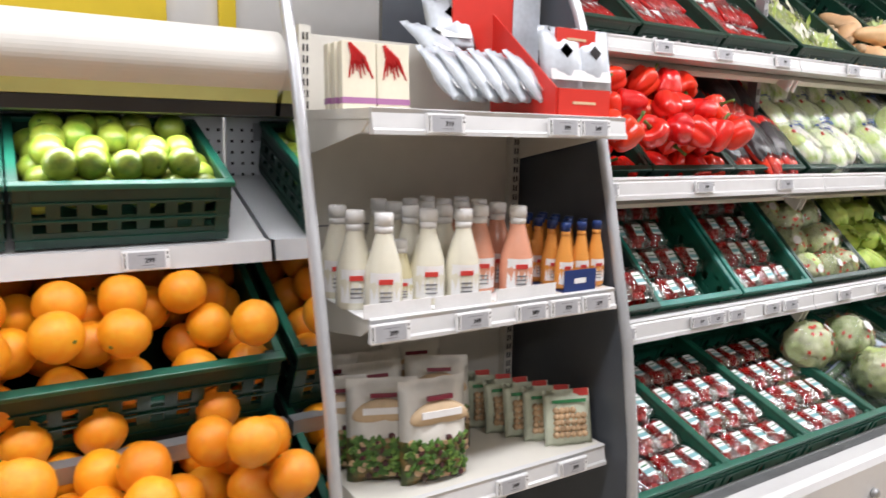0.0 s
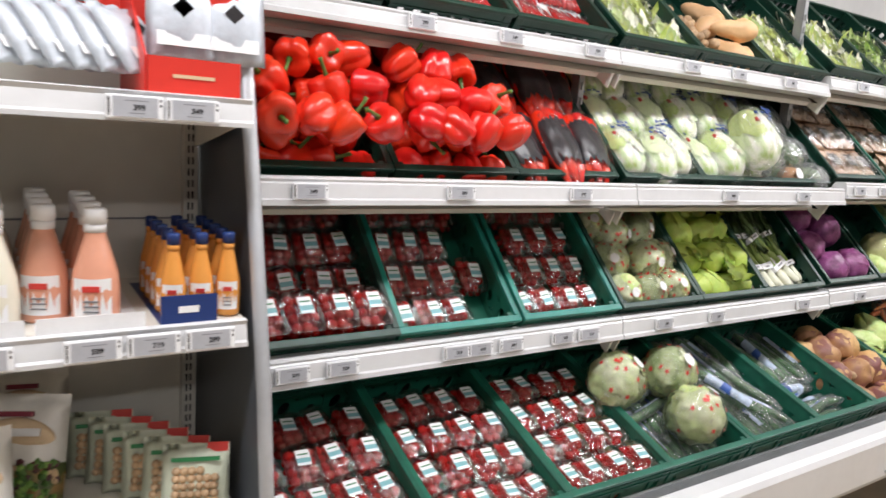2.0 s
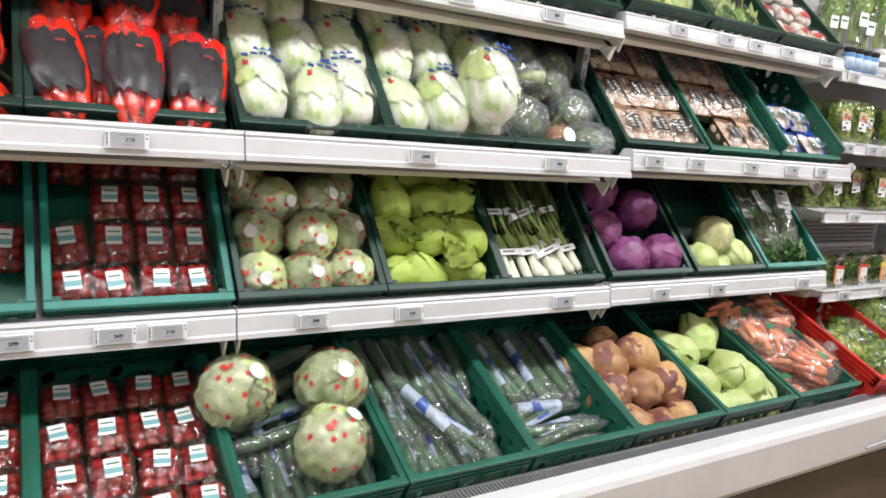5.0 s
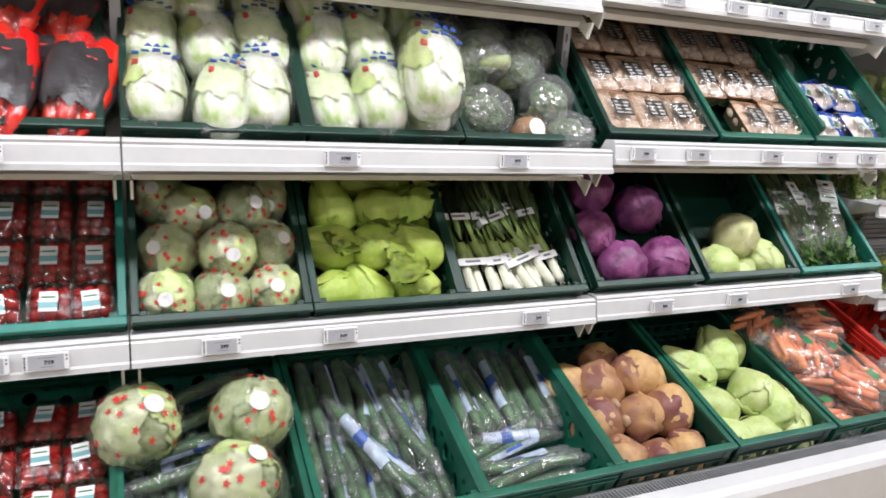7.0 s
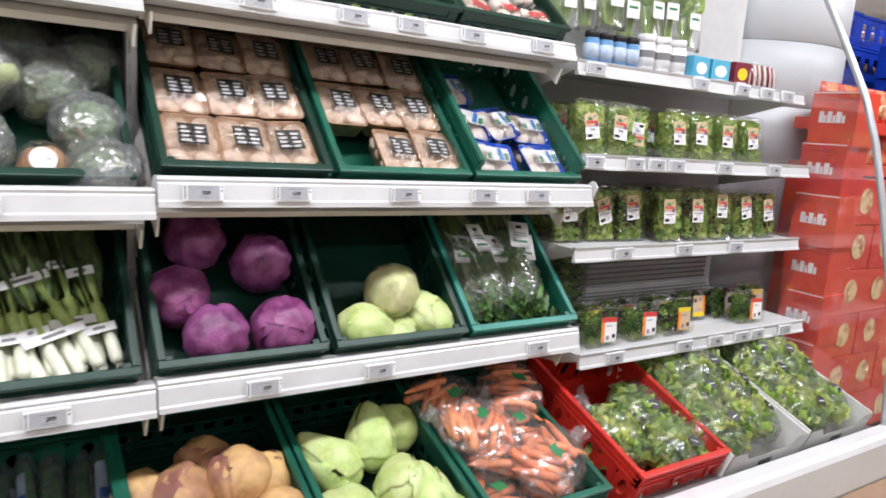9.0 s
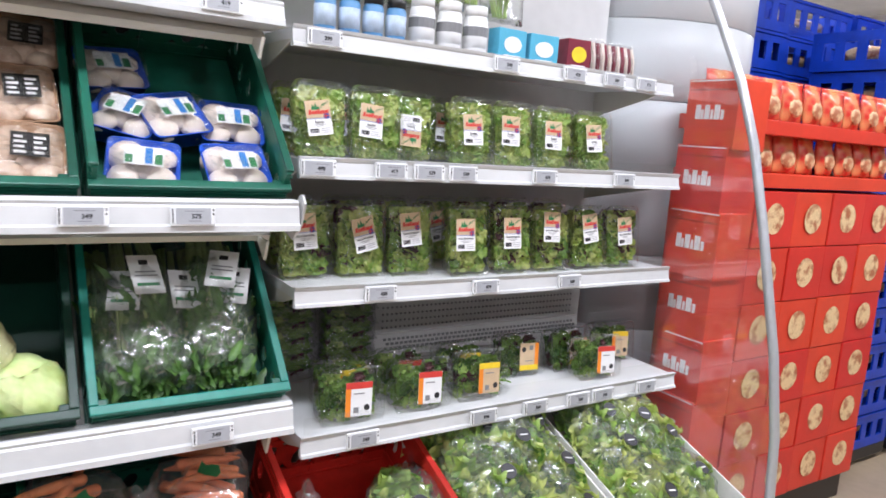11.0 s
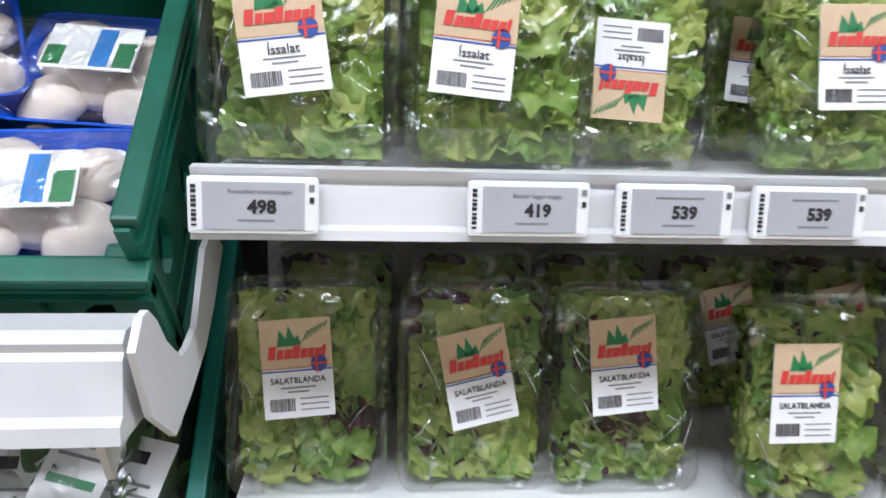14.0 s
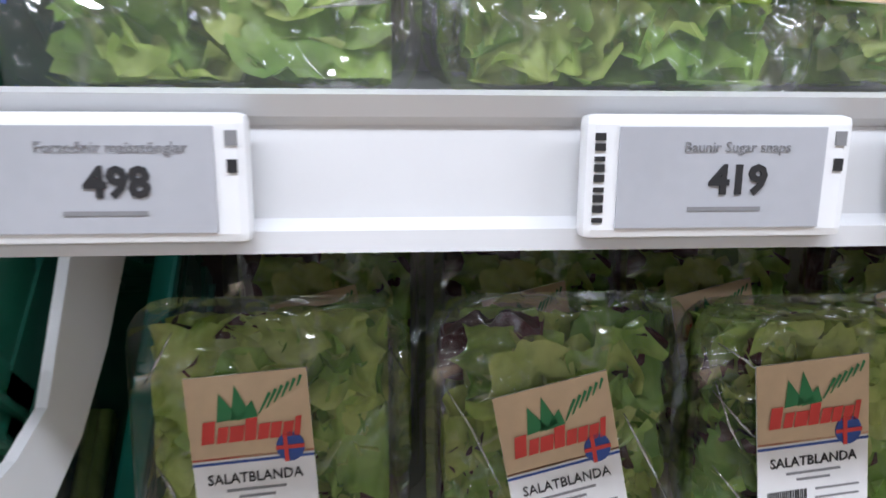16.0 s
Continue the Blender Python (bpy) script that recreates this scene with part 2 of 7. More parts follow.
def lathe(profile, n=16, bm=None, at=(0, 0, 0), mi=0):
    """A profile of (radius, z) turned about z."""
    bm = bm or bmesh.new()
    rings = []
    for r, z in profile:
        rings.append([bm.verts.new((at[0] + r * math.cos(2 * math.pi * i / n), at[1] + r * math.sin(2 * math.pi * i / n), at[2] + z)) for i in range(n)])
    for a, b in zip(rings, rings[1:]):
        for i in range(n):
            f = bm.faces.new((a[i], a[(i + 1) % n], b[(i + 1) % n], b[i]))
            f.material_index = mi
    bm.faces.new(rings[0][::-1]).material_index = mi
    bm.faces.new(rings[-1]).material_index = mi
    return bm


def tube(path, radii, n=8, bm=None, mi=0):
    bm = bm or bmesh.new()
    path = [Vector(p) for p in path]
    rings = []
    for i, p in enumerate(path):
        d = (path[min(i + 1, len(path) - 1)] - path[max(i - 1, 0)]).normalized()
        s = d.orthogonal().normalized() if i == 0 else (rings_s - d * rings_s.dot(d)).normalized()
        rings_s = s
        t = d.cross(s)
        r = radii[i] if isinstance(radii, (list, tuple)) else radii
        rings.append([bm.verts.new(p + r * (math.cos(2 * math.pi * k / n) * s + math.sin(2 * math.pi * k / n) * t)) for k in range(n)])
    for a, b in zip(rings, rings[1:]):
        for k in range(n):
            bm.faces.new((a[k], a[(k + 1) % n], b[(k + 1) % n], b[k])).material_index = mi
    bm.faces.new(rings[0][::-1]).material_index = mi
    bm.faces.new(rings[-1]).material_index = mi
    return bm


def blob(r, sub=3, shape=None, bm=None, at=(0, 0, 0), mi=0):
    """A ball whose points shape(v) moves; v is a unit vector."""
    own = bmesh.new()
    bmesh.ops.create_icosphere(own, subdivisions=sub, radius=1.0)
    for v in own.verts:
        u = v.co.normalized()
        v.co = Vector(shape(u)) if shape else u * r
    if bm is None:
        return own
    me = bpy.data.meshes.new("t")
    for v in own.verts:
        v.co += Vector(at)
    for f in own.faces:
        f.material_index = mi
    own.to_mesh(me)
    own.free()
    bm.from_mesh(me)
    bpy.data.meshes.remove(me)
    return bm


def words(text, size, depth=0.0004, bold=0.0):
    c = bpy.data.curves.new("words", "FONT")
    c.body, c.size, c.extrude, c.align_x, c.align_y, c.resolution_u = text, size, depth, "CENTER", "CENTER", 2
    c.offset = bold
    o = bpy.data.objects.new("words", c)
    me = bpy.data.meshes.new_from_object(o)
    bpy.data.objects.remove(o)
    bm = bmesh.new()
    bm.from_mesh(me)
    bpy.data.meshes.remove(me)
    bpy.data.curves.remove(c)
    return bm


STAND = Matrix.Rotation(math.pi / 2, 4, "X")


# ---- the setting ----
floor = tagged(obj("floor", box(-9, 11, -6, 4, -0.1, 0.0), FLOOR), "beige speckled vinyl shop floor", "floor", kind="structure")
ceiling = tagged(obj("ceiling", box(-9, 11, -6, 4, CEILING_Z, CEILING_Z + 0.1), CEILM), "white ceiling boards", "ceiling", kind="structure")
tagged(obj("wall_back", box(-9, 4.4, 0.95, 1.1, 0, CEILING_Z), WALLM), "white painted wall behind the produce cases", "wall", kind="structure")
tagged(obj("wall_back_far", box(4.4, 11, 3.85, 4.0, 0, CEILING_Z), WALLM), "white painted far wall", "wall", kind="structure")
# out of view; its grey is set to limit light bounced into the cases
tagged(obj("wall_front", box(-9, 11, -6, -5.85, 0, CEILING_Z), WALLF), "unseen wall across the aisle, greyed to cut bounced light", "wall", kind="structure")
tagged(obj("wall_left", box(-9, -8.85, -5.85, 0.95, 0, CEILING_Z), WALLM), "white painted side wall", "wall", kind="structure")
tagged(obj("wall_right", box(10.85, 11, -5.85, 3.85, 0, CEILING_Z), WALLM), "white painted side wall", "wall", kind="structure")

# ---- produce case: rows ----
X0, X1 = -1.28, 2.53
BAYS = ((-1.26, 0.0), (0.004, 1.25), (1.254, 2.52))
ROWS3 = {  # front lip y, lip bottom z, lip top z, crate base y, crate base z, tilt
    "T": (0.14, 1.79, 1.845, 0.225, 1.79, 40),
    "U": (0.0, 1.355, 1.42, 0.145, 1.35, 43),
    "M": (-0.01, 0.915, 0.985, 0.09, 0.928, 44),
}
LIFT = {"T": 0.032, "U": 0.026, "M": 0.006}  # the last bay hangs a little higher
RAIL = ((0.20, 2.32), (0.157, 2.245), (0.05, 2.06), (-0.075, 1.83), (-0.145, 1.65), (-0.215, 1.40), (-0.27, 1.18), (-0.305, 1.04), (-0.345, 0.80), (-0.365, 0.52), (-0.37, 0.40))


def case_body(name, x0, x1, label, back=0.72, lining=DARKIN, top=2.3):
    r = root(name, None, label, "display case")
    part("back_panel", box(x0, x1, back, back + 0.05, 0.42, top), lining, r, "dark inner back lining" if lining is DARKIN else "")
    # the base's black stands in for the shadow below the bumper
    part("base", box(x0, x1, -0.16, back + 0.05, 0.12, 0.40), BLACKP, r, "base tank, blackened for the shadow under the bumper")
    part("kick_plate", box(x0, x1, -0.05, back, 0.0, 0.12), BLACKP, r, "black recessed kick plate")
    part("bumper", extrude_x(((-0.42, 0.39), (-0.435, 0.405), (-0.435, 0.545), (-0.425, 0.562), (-0.405, 0.57), (-0.355, 0.568), (-0.35, 0.555), (-0.35, 0.39)), x0, x1), WHITE, r, "white rounded front bumper")
    part("bumper_strip", extrude_x(((-0.415, 0.372), (-0.415, 0.389), (-0.38, 0.389), (-0.38, 0.372)), x0, x1), GREYMETAL, r, "grey metal strip under the bumper")
    g = bmesh.new()
    n = int((x1 - x0) / 0.012)
    for i in range(n):
        xa = x0 + (x1 - x0) * i / n
        add_box(g, xa, xa + 0.006, -0.348, -0.285, 0.540, 0.547)
    add_box(g, x0, x1, -0.349, -0.343, 0.537, 0.549)
    add_box(g, x0, x1, -0.293, -0.285, 0.537, 0.549)
    tagged(part("air_grille", g, GREYMETAL, r, "slotted grey return air grille"), kind="stuff")
    part("deck", box(x0, x1, -0.30, back, 0.40, 0.44), DARKIN, r)
    return r


main_case = case_body("produce_case", X0, X1, "long refrigerated produce case with a white bumper")
for i, xj in enumerate((-0.001, 1.252)):
    p = bmesh.new()
    add_box(p, xj - 0.012, xj + 0.012, 0.30, 0.34, 0.44, 2.2)
    for k in range(34):
        add_box(p, xj - 0.004, xj + 0.004, 0.292, 0.30, 0.46 + k * 0.05, 0.485 + k * 0.05)
    part("upright", p, GREYMETAL, main_case, "slotted grey upright between bays")
end_panel = extrude_x(tuple(RAIL) + ((0.77, 0.40), (0.77, 2.32)), X0 - 0.03, X0 - 0.005)
part("end_panel", end_panel, DARKPANEL, main_case, "dark grey side panel")


for xl in (-0.3, 1.165, 2.45):
    lt = part("latch", lathe([(0.013, 0), (0.016, 0.004), (0.014, 0.016), (0.008, 0.020)], 14), GREYMETAL, main_case, "round grey latch", True)
    lt.matrix_local = pose(xl, -0.436, 0.455, 90)
    part("latch_bar", tube([(xl - 0.16, -0.446, 0.43), (xl - 0.01, -0.446, 0.435), (xl, -0.446, 0.452)], 0.006, 8), RAILGREY, main_case, "thin metal bar", True)


def rail_tube(name, x, parent, label):
    bm = bmesh.new()
    tube([(x, y, z) for y, z in RAIL], 0.014, 10, bm)
    return part(name, bm, RAILGREY, parent, label, True)


rail_tube("edge_rail", X0 - 0.018, main_case, "curved grey metal edge rail")


def shelf_lip(name, x0, x1, y, z0, z1, depth, tilt, label, cy, cz):
    """A sloping shelf board with a thick white price rail along its front."""
    r = root(name, None, label, "shelf")
    h = z1 - z0
    rail = bmesh.new()
    extrude_x(((y + 0.012, z1), (y + 0.004, z1 - 0.006), (y + 0.006, z1 - 0.012), (y + 0.002, z1 - 0.016), (y - 0.004, z0 + 0.016), (y - 0.010, z0 + 0.012), (y - 0.011, z0), (y + 0.06, z0 - 0.004), (y + 0.085, z0 - 0.004), (y + 0.085, z0 + 0.012), (y + 0.05, z1 - 0.002)), x0, x1, rail)
    part("price_rail", rail, LIPWHITE, r, "white moulded price rail")
    t = radians(tilt)
    c, s = math.cos(t), math.sin(t)
    ys, zs = cy - 0.03 * c + 0.006 * s, cz - 0.03 * s - 0.006 * c
    part("shelf_board", extrude_x(((ys, zs), (ys + depth * c, zs + depth * s), (ys + depth * c + 0.02 * s, zs + depth * s - 0.02 * c), (ys + 0.02 * s, zs - 0.02 * c)), x0, min(x1, 2.50)), CREAM, r, "cream sheet metal shelf board")
    for xb in (x0 + 0.012, min(x1, 2.49) - 0.018):
        part("bracket", extrude_x(((ys, zs - 0.004), (ys + depth * c, zs + depth * s - 0.03), (ys + depth * c, zs + depth * s - 0.10), (ys - 0.04, zs - 0.05), (ys - 0.06, zs - 0.004)), xb, xb + 0.006), CREAM, r)
    return r


for key, (ly, lz0, lz1, cy, cz, tilt) in ROWS3.items():
    for xa, xb in BAYS:
        up = LIFT.get(key, 0) if xa > 1.2 else 0
        shelf_lip("produce_shelf", xa, xb, ly, lz0 + up, lz1 + up, 0.56, tilt, "sloping cream shelf with a white price rail", cy, cz + up)


BRACKET_OUTLINE = ((0.20, 1.47), (0.17, 1.46), (0.131, 1.407), (0.103, 1.40), (0.084, 1.40), (0.051, 1.424), (0.033, 1.445), (0.017, 1.457), (0.005, 1.456), (-0.011, 1.44), (0.0, 1.415), (0.012, 1.388), (0.06, 1.35), (0.103, 1.36), (0.157, 1.378), (0.197, 1.405), (0.24, 1.446))


# ---- crates ----
def make_crate(name, label, w, d, h, body, rim, low_front=1.0):
    """A vented plastic tray; the origin is at the middle of the front bottom edge."""
    r = root(name, None, label, "crate")
    t = 0.010
    b = bmesh.new()
    add_box(b, -w / 2, w / 2, 0, d, 0, 0.006)
    part("base", b, body, r)

    def wall(length, hh):
        bm = bmesh.new()
        add_box(bm, 0, length, 0, t, 0, hh * 0.26)
        add_box(bm, 0, length, 0, t, hh * 0.70, hh)
        n = max(5, int(length / 0.05))
        for i in range(n + 1):
            xx = i * (length - 0.024) / n
            add_box(bm, xx, xx + 0.024, 0.001, t - 0.001, hh * 0.26, hh * 0.70)
        add_box(bm, 0, length, 0.0015, t - 0.0015, hh * 0.45, hh * 0.51)
        for i in range(3):
            add_box(bm, 0, length, -0.004, 0, hh * (0.12 + 0.3 * i), hh * (0.12 + 0.3 * i) + 0.005)
        return bm

    def holed(length, hh):
        """A solid wall pierced by a row of lens-shaped holes, with ribs outside."""
        bm = bmesh.new()
        n = max(4, int(length / 0.072))
        cw, z0, z1 = length / n, hh * 0.22, hh * 0.74
        add_box(bm, 0, length, 0, t, 0, z0)
        add_box(bm, 0, length, 0, t, z1, hh)
        ring = [(math.cos(k * math.pi / 4 + math.pi / 8), math.sin(k * math.pi / 4 + math.pi / 8)) for k in range(8)]
        for i in range(n):
            cx, cz = (i + 0.5) * cw, (z0 + z1) / 2 + hh * 0.06 * (-1) ** i
            rows_ = []
            for yy in (0.0015, t - 0.0015):
                outer = [bm.verts.new((cx + max(-1, min(1, 1.6 * a)) * cw / 2, yy, (z0 + z1) / 2 + max(-1, min(1, 1.6 * b)) * (z1 - z0) / 2)) for a, b in ring]
                inner = [bm.verts.new((cx + a * cw * 0.22 + b * 0.004, yy, cz + b * (z1 - z0) * 0.30)) for a, b in ring]
                rows_.append((outer, inner))
                for k in range(8):
                    bm.faces.new((outer[k], outer[(k + 1) % 8], inner[(k + 1) % 8], inner[k]))
            for k in range(8):
                bm.faces.new((rows_[0][1][k], rows_[0][1][(k + 1) % 8], rows_[1][1][(k + 1) % 8], rows_[1][1][k]))
        for zz in (0.05, 0.80, 0.90):
            add_box(bm, 0, length, -0.005, 0, hh * zz, hh * zz + 0.004)
        for i in range(0, n + 1, 2):
            xx = min(i * cw, length - 0.003)
            add_box(bm, xx, xx + 0.003, -0.004, 0, hh * 0.09, hh * 0.80)
        bmesh.ops.recalc_face_normals(bm, faces=bm.faces)
        return bm

    if body is not GREEN:
        wall = holed
    f = part("front_wall", wall(w, h * low_front), body, r)
    f.matrix_local = pose(-w / 2, 0, 0)
    k = part("back_wall", wall(w, h), body, r)
    k.matrix_local = pose(-w / 2, d - t, 0)
    for sx, sy, turn in ((-w / 2, d - t, -90), (w / 2, t, 90)):
        sw = part("side_wall", wall(d - 2 * t, h), body, r)
        sw.matrix_local = pose(sx, sy, 0, 0, 0, turn)
    e = bmesh.new()
    zt = h
    add_box(e, -w / 2 - 0.006, w / 2 + 0.006, -0.007, 0.014, zt * low_front - 0.004, zt * low_front + 0.008, 0.003)
    add_box(e, -w / 2 - 0.006, w / 2 + 0.006, d - 0.012, d + 0.006, zt - 0.004, zt + 0.008, 0.003)
    for sx in (-w / 2 - 0.006, w / 2 - 0.012):
        add_box(e, sx, sx + 0.018, 0.014, d - 0.012, zt - 0.004, zt + 0.008, 0.003)
    part("rim", e, rim, r, "rounded top rim")
    for sx in (-w / 2, w / 2 - 0.03):
        part("corner_post", box(sx, sx + 0.03, -0.002, 0.03, 0, h * low_front, 0.004), body, r)
    return r


FAR = pose(0, 0, -50)
CRATE = {
    "wide": make_crate("produce_crate", "wide dark green vented plastic crate", 0.575, 0.385, 0.17, GREEN, GREEN2),
    "dark": make_crate("produce_crate", "dark green vented plastic crate on a sloping shelf", 0.395, 0.58, 0.12, GREEN, GREEN),
    "green": make_crate("produce_crate", "green vented plastic crate on a sloping shelf", 0.395, 0.58, 0.12, GREEN2, GREEN2),
    "teal": make_crate("produce_crate", "green vented plastic crate with a teal rim", 0.395, 0.58, 0.12, GREEN2, TEAL),
    "deep": make_crate("produce_crate", "deep green vented plastic crate in the case bottom", 0.395, 0.58, 0.17, GREEN2, GREEN2),
    "deepdark": make_crate("produce_crate", "deep dark green vented plastic crate in the case bottom", 0.395, 0.58, 0.17, GREEN, GREEN2),
    "display": make_crate("produce_crate", "green vented plastic crate with high sides and a low front", 0.395, 0.58, 0.16, GREEN2, GREEN2, 0.75),
    "red": make_crate("produce_crate", "red vented plastic crate in the case bottom", 0.40, 0.58, 0.19, RED, RED),
    "flat": make_crate("produce_crate", "dark green vented plastic crate on a white shelf", 0.385, 0.36, 0.125, GREEN, GREEN2),
}
FIRST = set()


def put_thing(proto, m):
    """The first call moves the thing itself; later ones copy it."""
    if proto.name not in FIRST:
        FIRST.add(proto.name)
        proto.matrix_basis = m @ Matrix.Diagonal((*proto.scale, 1))
        return proto
    return copy_thing(proto, m)


def crate_frame(row, xc):
    if row == "B":
        return pose(xc, -0.239, 0.450, 20)
    ly, lz0, lz1, cy, cz, tilt = ROWS3[row]
    return pose(xc, cy, cz + (LIFT[row] if xc > 1.25 else 0), tilt)


EDGES = {
    "T": (-1.05, -0.635, -0.225, 0.215, 0.62, 1.03, 1.47, 1.88, 2.29),
    "U": (-1.05, -0.64, -0.232, 0.205, 0.61, 1.02, 1.475, 1.898, 2.318),
    "M": (-1.03, -0.625, -0.205, 0.21, 0.62, 1.02, 1.46, 1.89, 2.312),
    "B": (-1.04, -0.64, -0.235, 0.165, 0.575, 0.98, 1.385, 1.80, 2.22),
}
KIND = {
    "T": ("dark",) * 9,
    "U": ("dark", "dark", "dark", "dark", "dark", "dark", "dark", "green", "display"),
    "M": ("dark", "teal", "teal", "dark", "dark", "dark", "dark", "dark", "teal"),
    "B": ("deep", "deep", "deep", "deep", "deep", "deep", "deepdark", "deepdark", "deep"),
}
for row in "TUMB":
    for xc, k in zip(EDGES[row], KIND[row]):
        c = put_thing(CRATE[k], crate_frame(row, xc))
        c["group"] = "produce crates"

# ---- salad case ----
S0, S1 = 2.545, 3.835
salad_case = case_body("salad_case", S0 - 0.01, S1 + 0.02, "open refrigerated salad case with flat white shelves", 0.50, SALADBACK)
SHELVES = {"D": (0.150, 1.812), "A": (0.080, 1.515), "B": (0.075, 1.212), "C": (0.000, 0.872)}


def flat_shelf(x0, x1, y, zc, back, slope=4.0):
    r = root("salad_shelf", None, "flat white metal shelf with a price rail", "shelf", "salad shelves")
    z0, z1 = zc - 0.026, zc + 0.020
    part("price_rail", extrude_x(((y + 0.010, z1 + 0.004), (y - 0.002, z1 + 0.003), (y + 0.001, z1 - 0.004), (y + 0.004, z1 - 0.007), (y - 0.001, z0 + 0.010), (y - 0.006, z0 + 0.007), (y - 0.007, z0), (y + 0.012, z0 - 0.001)), x0, x1), LIPWHITE, r, "white moulded price rail")
    part("shelf_board", extrude_x(((y + 0.009, z1 - 0.003), (y + 0.009, z1 - 0.028), (back, z1 - 0.028), (back, z1 - 0.003)), x0 + 0.004, x1 - 0.004), WHITE, r, "white sheet metal shelf board")
    for xb in (x0 + 0.006, x1 - 0.011):
        part("bracket", extrude_x(((y + 0.02, z1 - 0.028), (back, z1 - 0.028), (back, z1 - 0.12), (y + 0.10, z1 - 0.055)), xb, xb + 0.005), CREAM, r, "cream bracket")
    return r


for key, (sy, sz) in SHELVES.items():
    flat_shelf(S0, S1, sy, sz, 0.50)
glass_end = part("end_glass", extrude_x(tuple(RAIL) + ((0.55, 0.40), (0.55, 2.32)), S1 + 0.032, S1 + 0.038), GLASS, salad_case, "clear end glass")
glass_end.visible_shadow = False
rail_tube("edge_rail", S1 + 0.035, salad_case, "curved grey metal edge rail")

hook = extrude_x(BRACKET_OUTLINE, 2.527, 2.532)
part("end_bracket", hook, WHITE, main_case, "white hooked bracket at the shelf end")


# ---- produce materials ----
PEPPER = mat("red_pepper_skin", (0.74, 0.014, 0.013), 0.20, var=0.08, scale=10, bump=0.03, second=(0.80, 0.030, 0.012), rand=0.05, coat=0.25)
STEMG = mat("green_stem", (0.10, 0.20, 0.03), 0.5, var=0.2, scale=60)
ORANGE = mat("orange_peel", (0.85, 0.27, 0.012), 0.38, var=0.05, scale=120, bump=0.5, second=(0.86, 0.33, 0.02), rand=0.14)
LIME = mat("lime_peel", (0.30, 0.34, 0.04), 0.34, var=0.10, scale=60, bump=0.3, second=(0.12, 0.20, 0.018), rand=0.25)
TOMATO = mat("cherry_tomato_skin", (0.50, 0.012, 0.010), 0.15, var=0.10, scale=15, bump=0.0, second=(0.30, 0.008, 0.008), coat=0.3)
CAB_Y = mat("yellow_green_cabbage_leaf", (0.52, 0.62, 0.13), 0.45, var=0.12, scale=22, bump=0.5, second=(0.36, 0.48, 0.07), rand=0.14, sss=0.1)
CAB_P = mat("pale_green_cabbage_leaf", (0.62, 0.70, 0.32), 0.45, var=0.12, scale=22, bump=0.5, second=(0.44, 0.55, 0.16), rand=0.12, sss=0.1)
NAPA = mat("napa_cabbage_leaf", (0.88, 0.88, 0.79), 0.32, var=0.10, scale=26, bump=0.9, second=(0.42, 0.58, 0.17), mix=0.45, rand=0.06, sss=0.1, stretch=(2.2, 0.35, 2.2))
NAPAG = mat("pale_napa_leaf", (0.72, 0.80, 0.50), 0.4, var=0.12, scale=26, bump=0.6, second=(0.80, 0.84, 0.62), rand=0.08)
ICEB = mat("iceberg_leaf", (0.48, 0.52, 0.31), 0.4, var=0.25, scale=34, bump=0.9, second=(0.22, 0.28, 0.11), rand=0.12)
ICEB2 = mat("iceberg_shaded_leaf", (0.44, 0.50, 0.24), 0.4, var=0.18, scale=34, bump=0.7, second=(0.62, 0.64, 0.44), rand=0.1)
CREAMCAB = mat("cream_cabbage_leaf", (0.72, 0.70, 0.40), 0.4, var=0.12, scale=30, bump=0.6, second=(0.60, 0.62, 0.28))
BROC = mat("broccoli_florets", (0.17, 0.25, 0.12), 0.7, var=0.3, scale=110, bump=1.0, second=(0.055, 0.10, 0.04), rand=0.1)
REDCAB = mat("red_cabbage_leaf", (0.30, 0.09, 0.25), 0.36, var=0.25, scale=40, bump=0.7, second=(0.14, 0.025, 0.11), rand=0.15)
SWEDE = mat("swede_skin", (0.60, 0.35, 0.16), 0.55, var=0.2, scale=20, bump=0.6, second=(0.34, 0.15, 0.09), rand=0.2)
SWEDEP = mat("purple_swede_skin", (0.24, 0.09, 0.08), 0.5, var=0.2, scale=24, bump=0.4, second=(0.50, 0.26, 0.12), rand=0.15)
CUKE = mat("cucumber_skin", (0.07, 0.18, 0.05), 0.35, var=0.25, scale=50, bump=0.5, second=(0.02, 0.06, 0.015), rand=0.2)
CARROT = mat("carrot_skin", (0.96, 0.30, 0.14), 0.45, var=0.12, scale=60, bump=0.4, rand=0.1)
LEEKW = mat("white_leek_shaft", (0.82, 0.82, 0.66), 0.35, var=0.06, scale=40, bump=0.2)
LEEKG = mat("green_leek_leaf", (0.25, 0.38, 0.16), 0.4, var=0.2, scale=60, bump=0.3)
LEEKM = mat("light_green_leek_shaft", (0.42, 0.56, 0.17), 0.4, var=0.15, scale=50, bump=0.3)
MUSHB = mat("brown_mushroom_cap", (0.74, 0.58, 0.45), 0.45, var=0.12, scale=40, bump=0.3, second=(0.44, 0.27, 0.18))
MUSHW = mat("pale_mushroom_cap", (0.84, 0.73, 0.64), 0.45, var=0.06, scale=40, bump=0.2)
KRAFTBOX = mat("brown_card_punnet", (0.50, 0.30, 0.18), 0.7, var=0.1, scale=60, bump=0.2)
LEAFG = mat("salad_leaf", (0.53, 0.70, 0.19), 0.33, var=0.2, scale=40, bump=0.8, second=(0.27, 0.48, 0.08), trans=0.42)
LEAFD = mat("dark_salad_leaf", (0.12, 0.25, 0.05), 0.38, var=0.2, scale=45, bump=0.6, second=(0.04, 0.11, 0.02), trans=0.25)
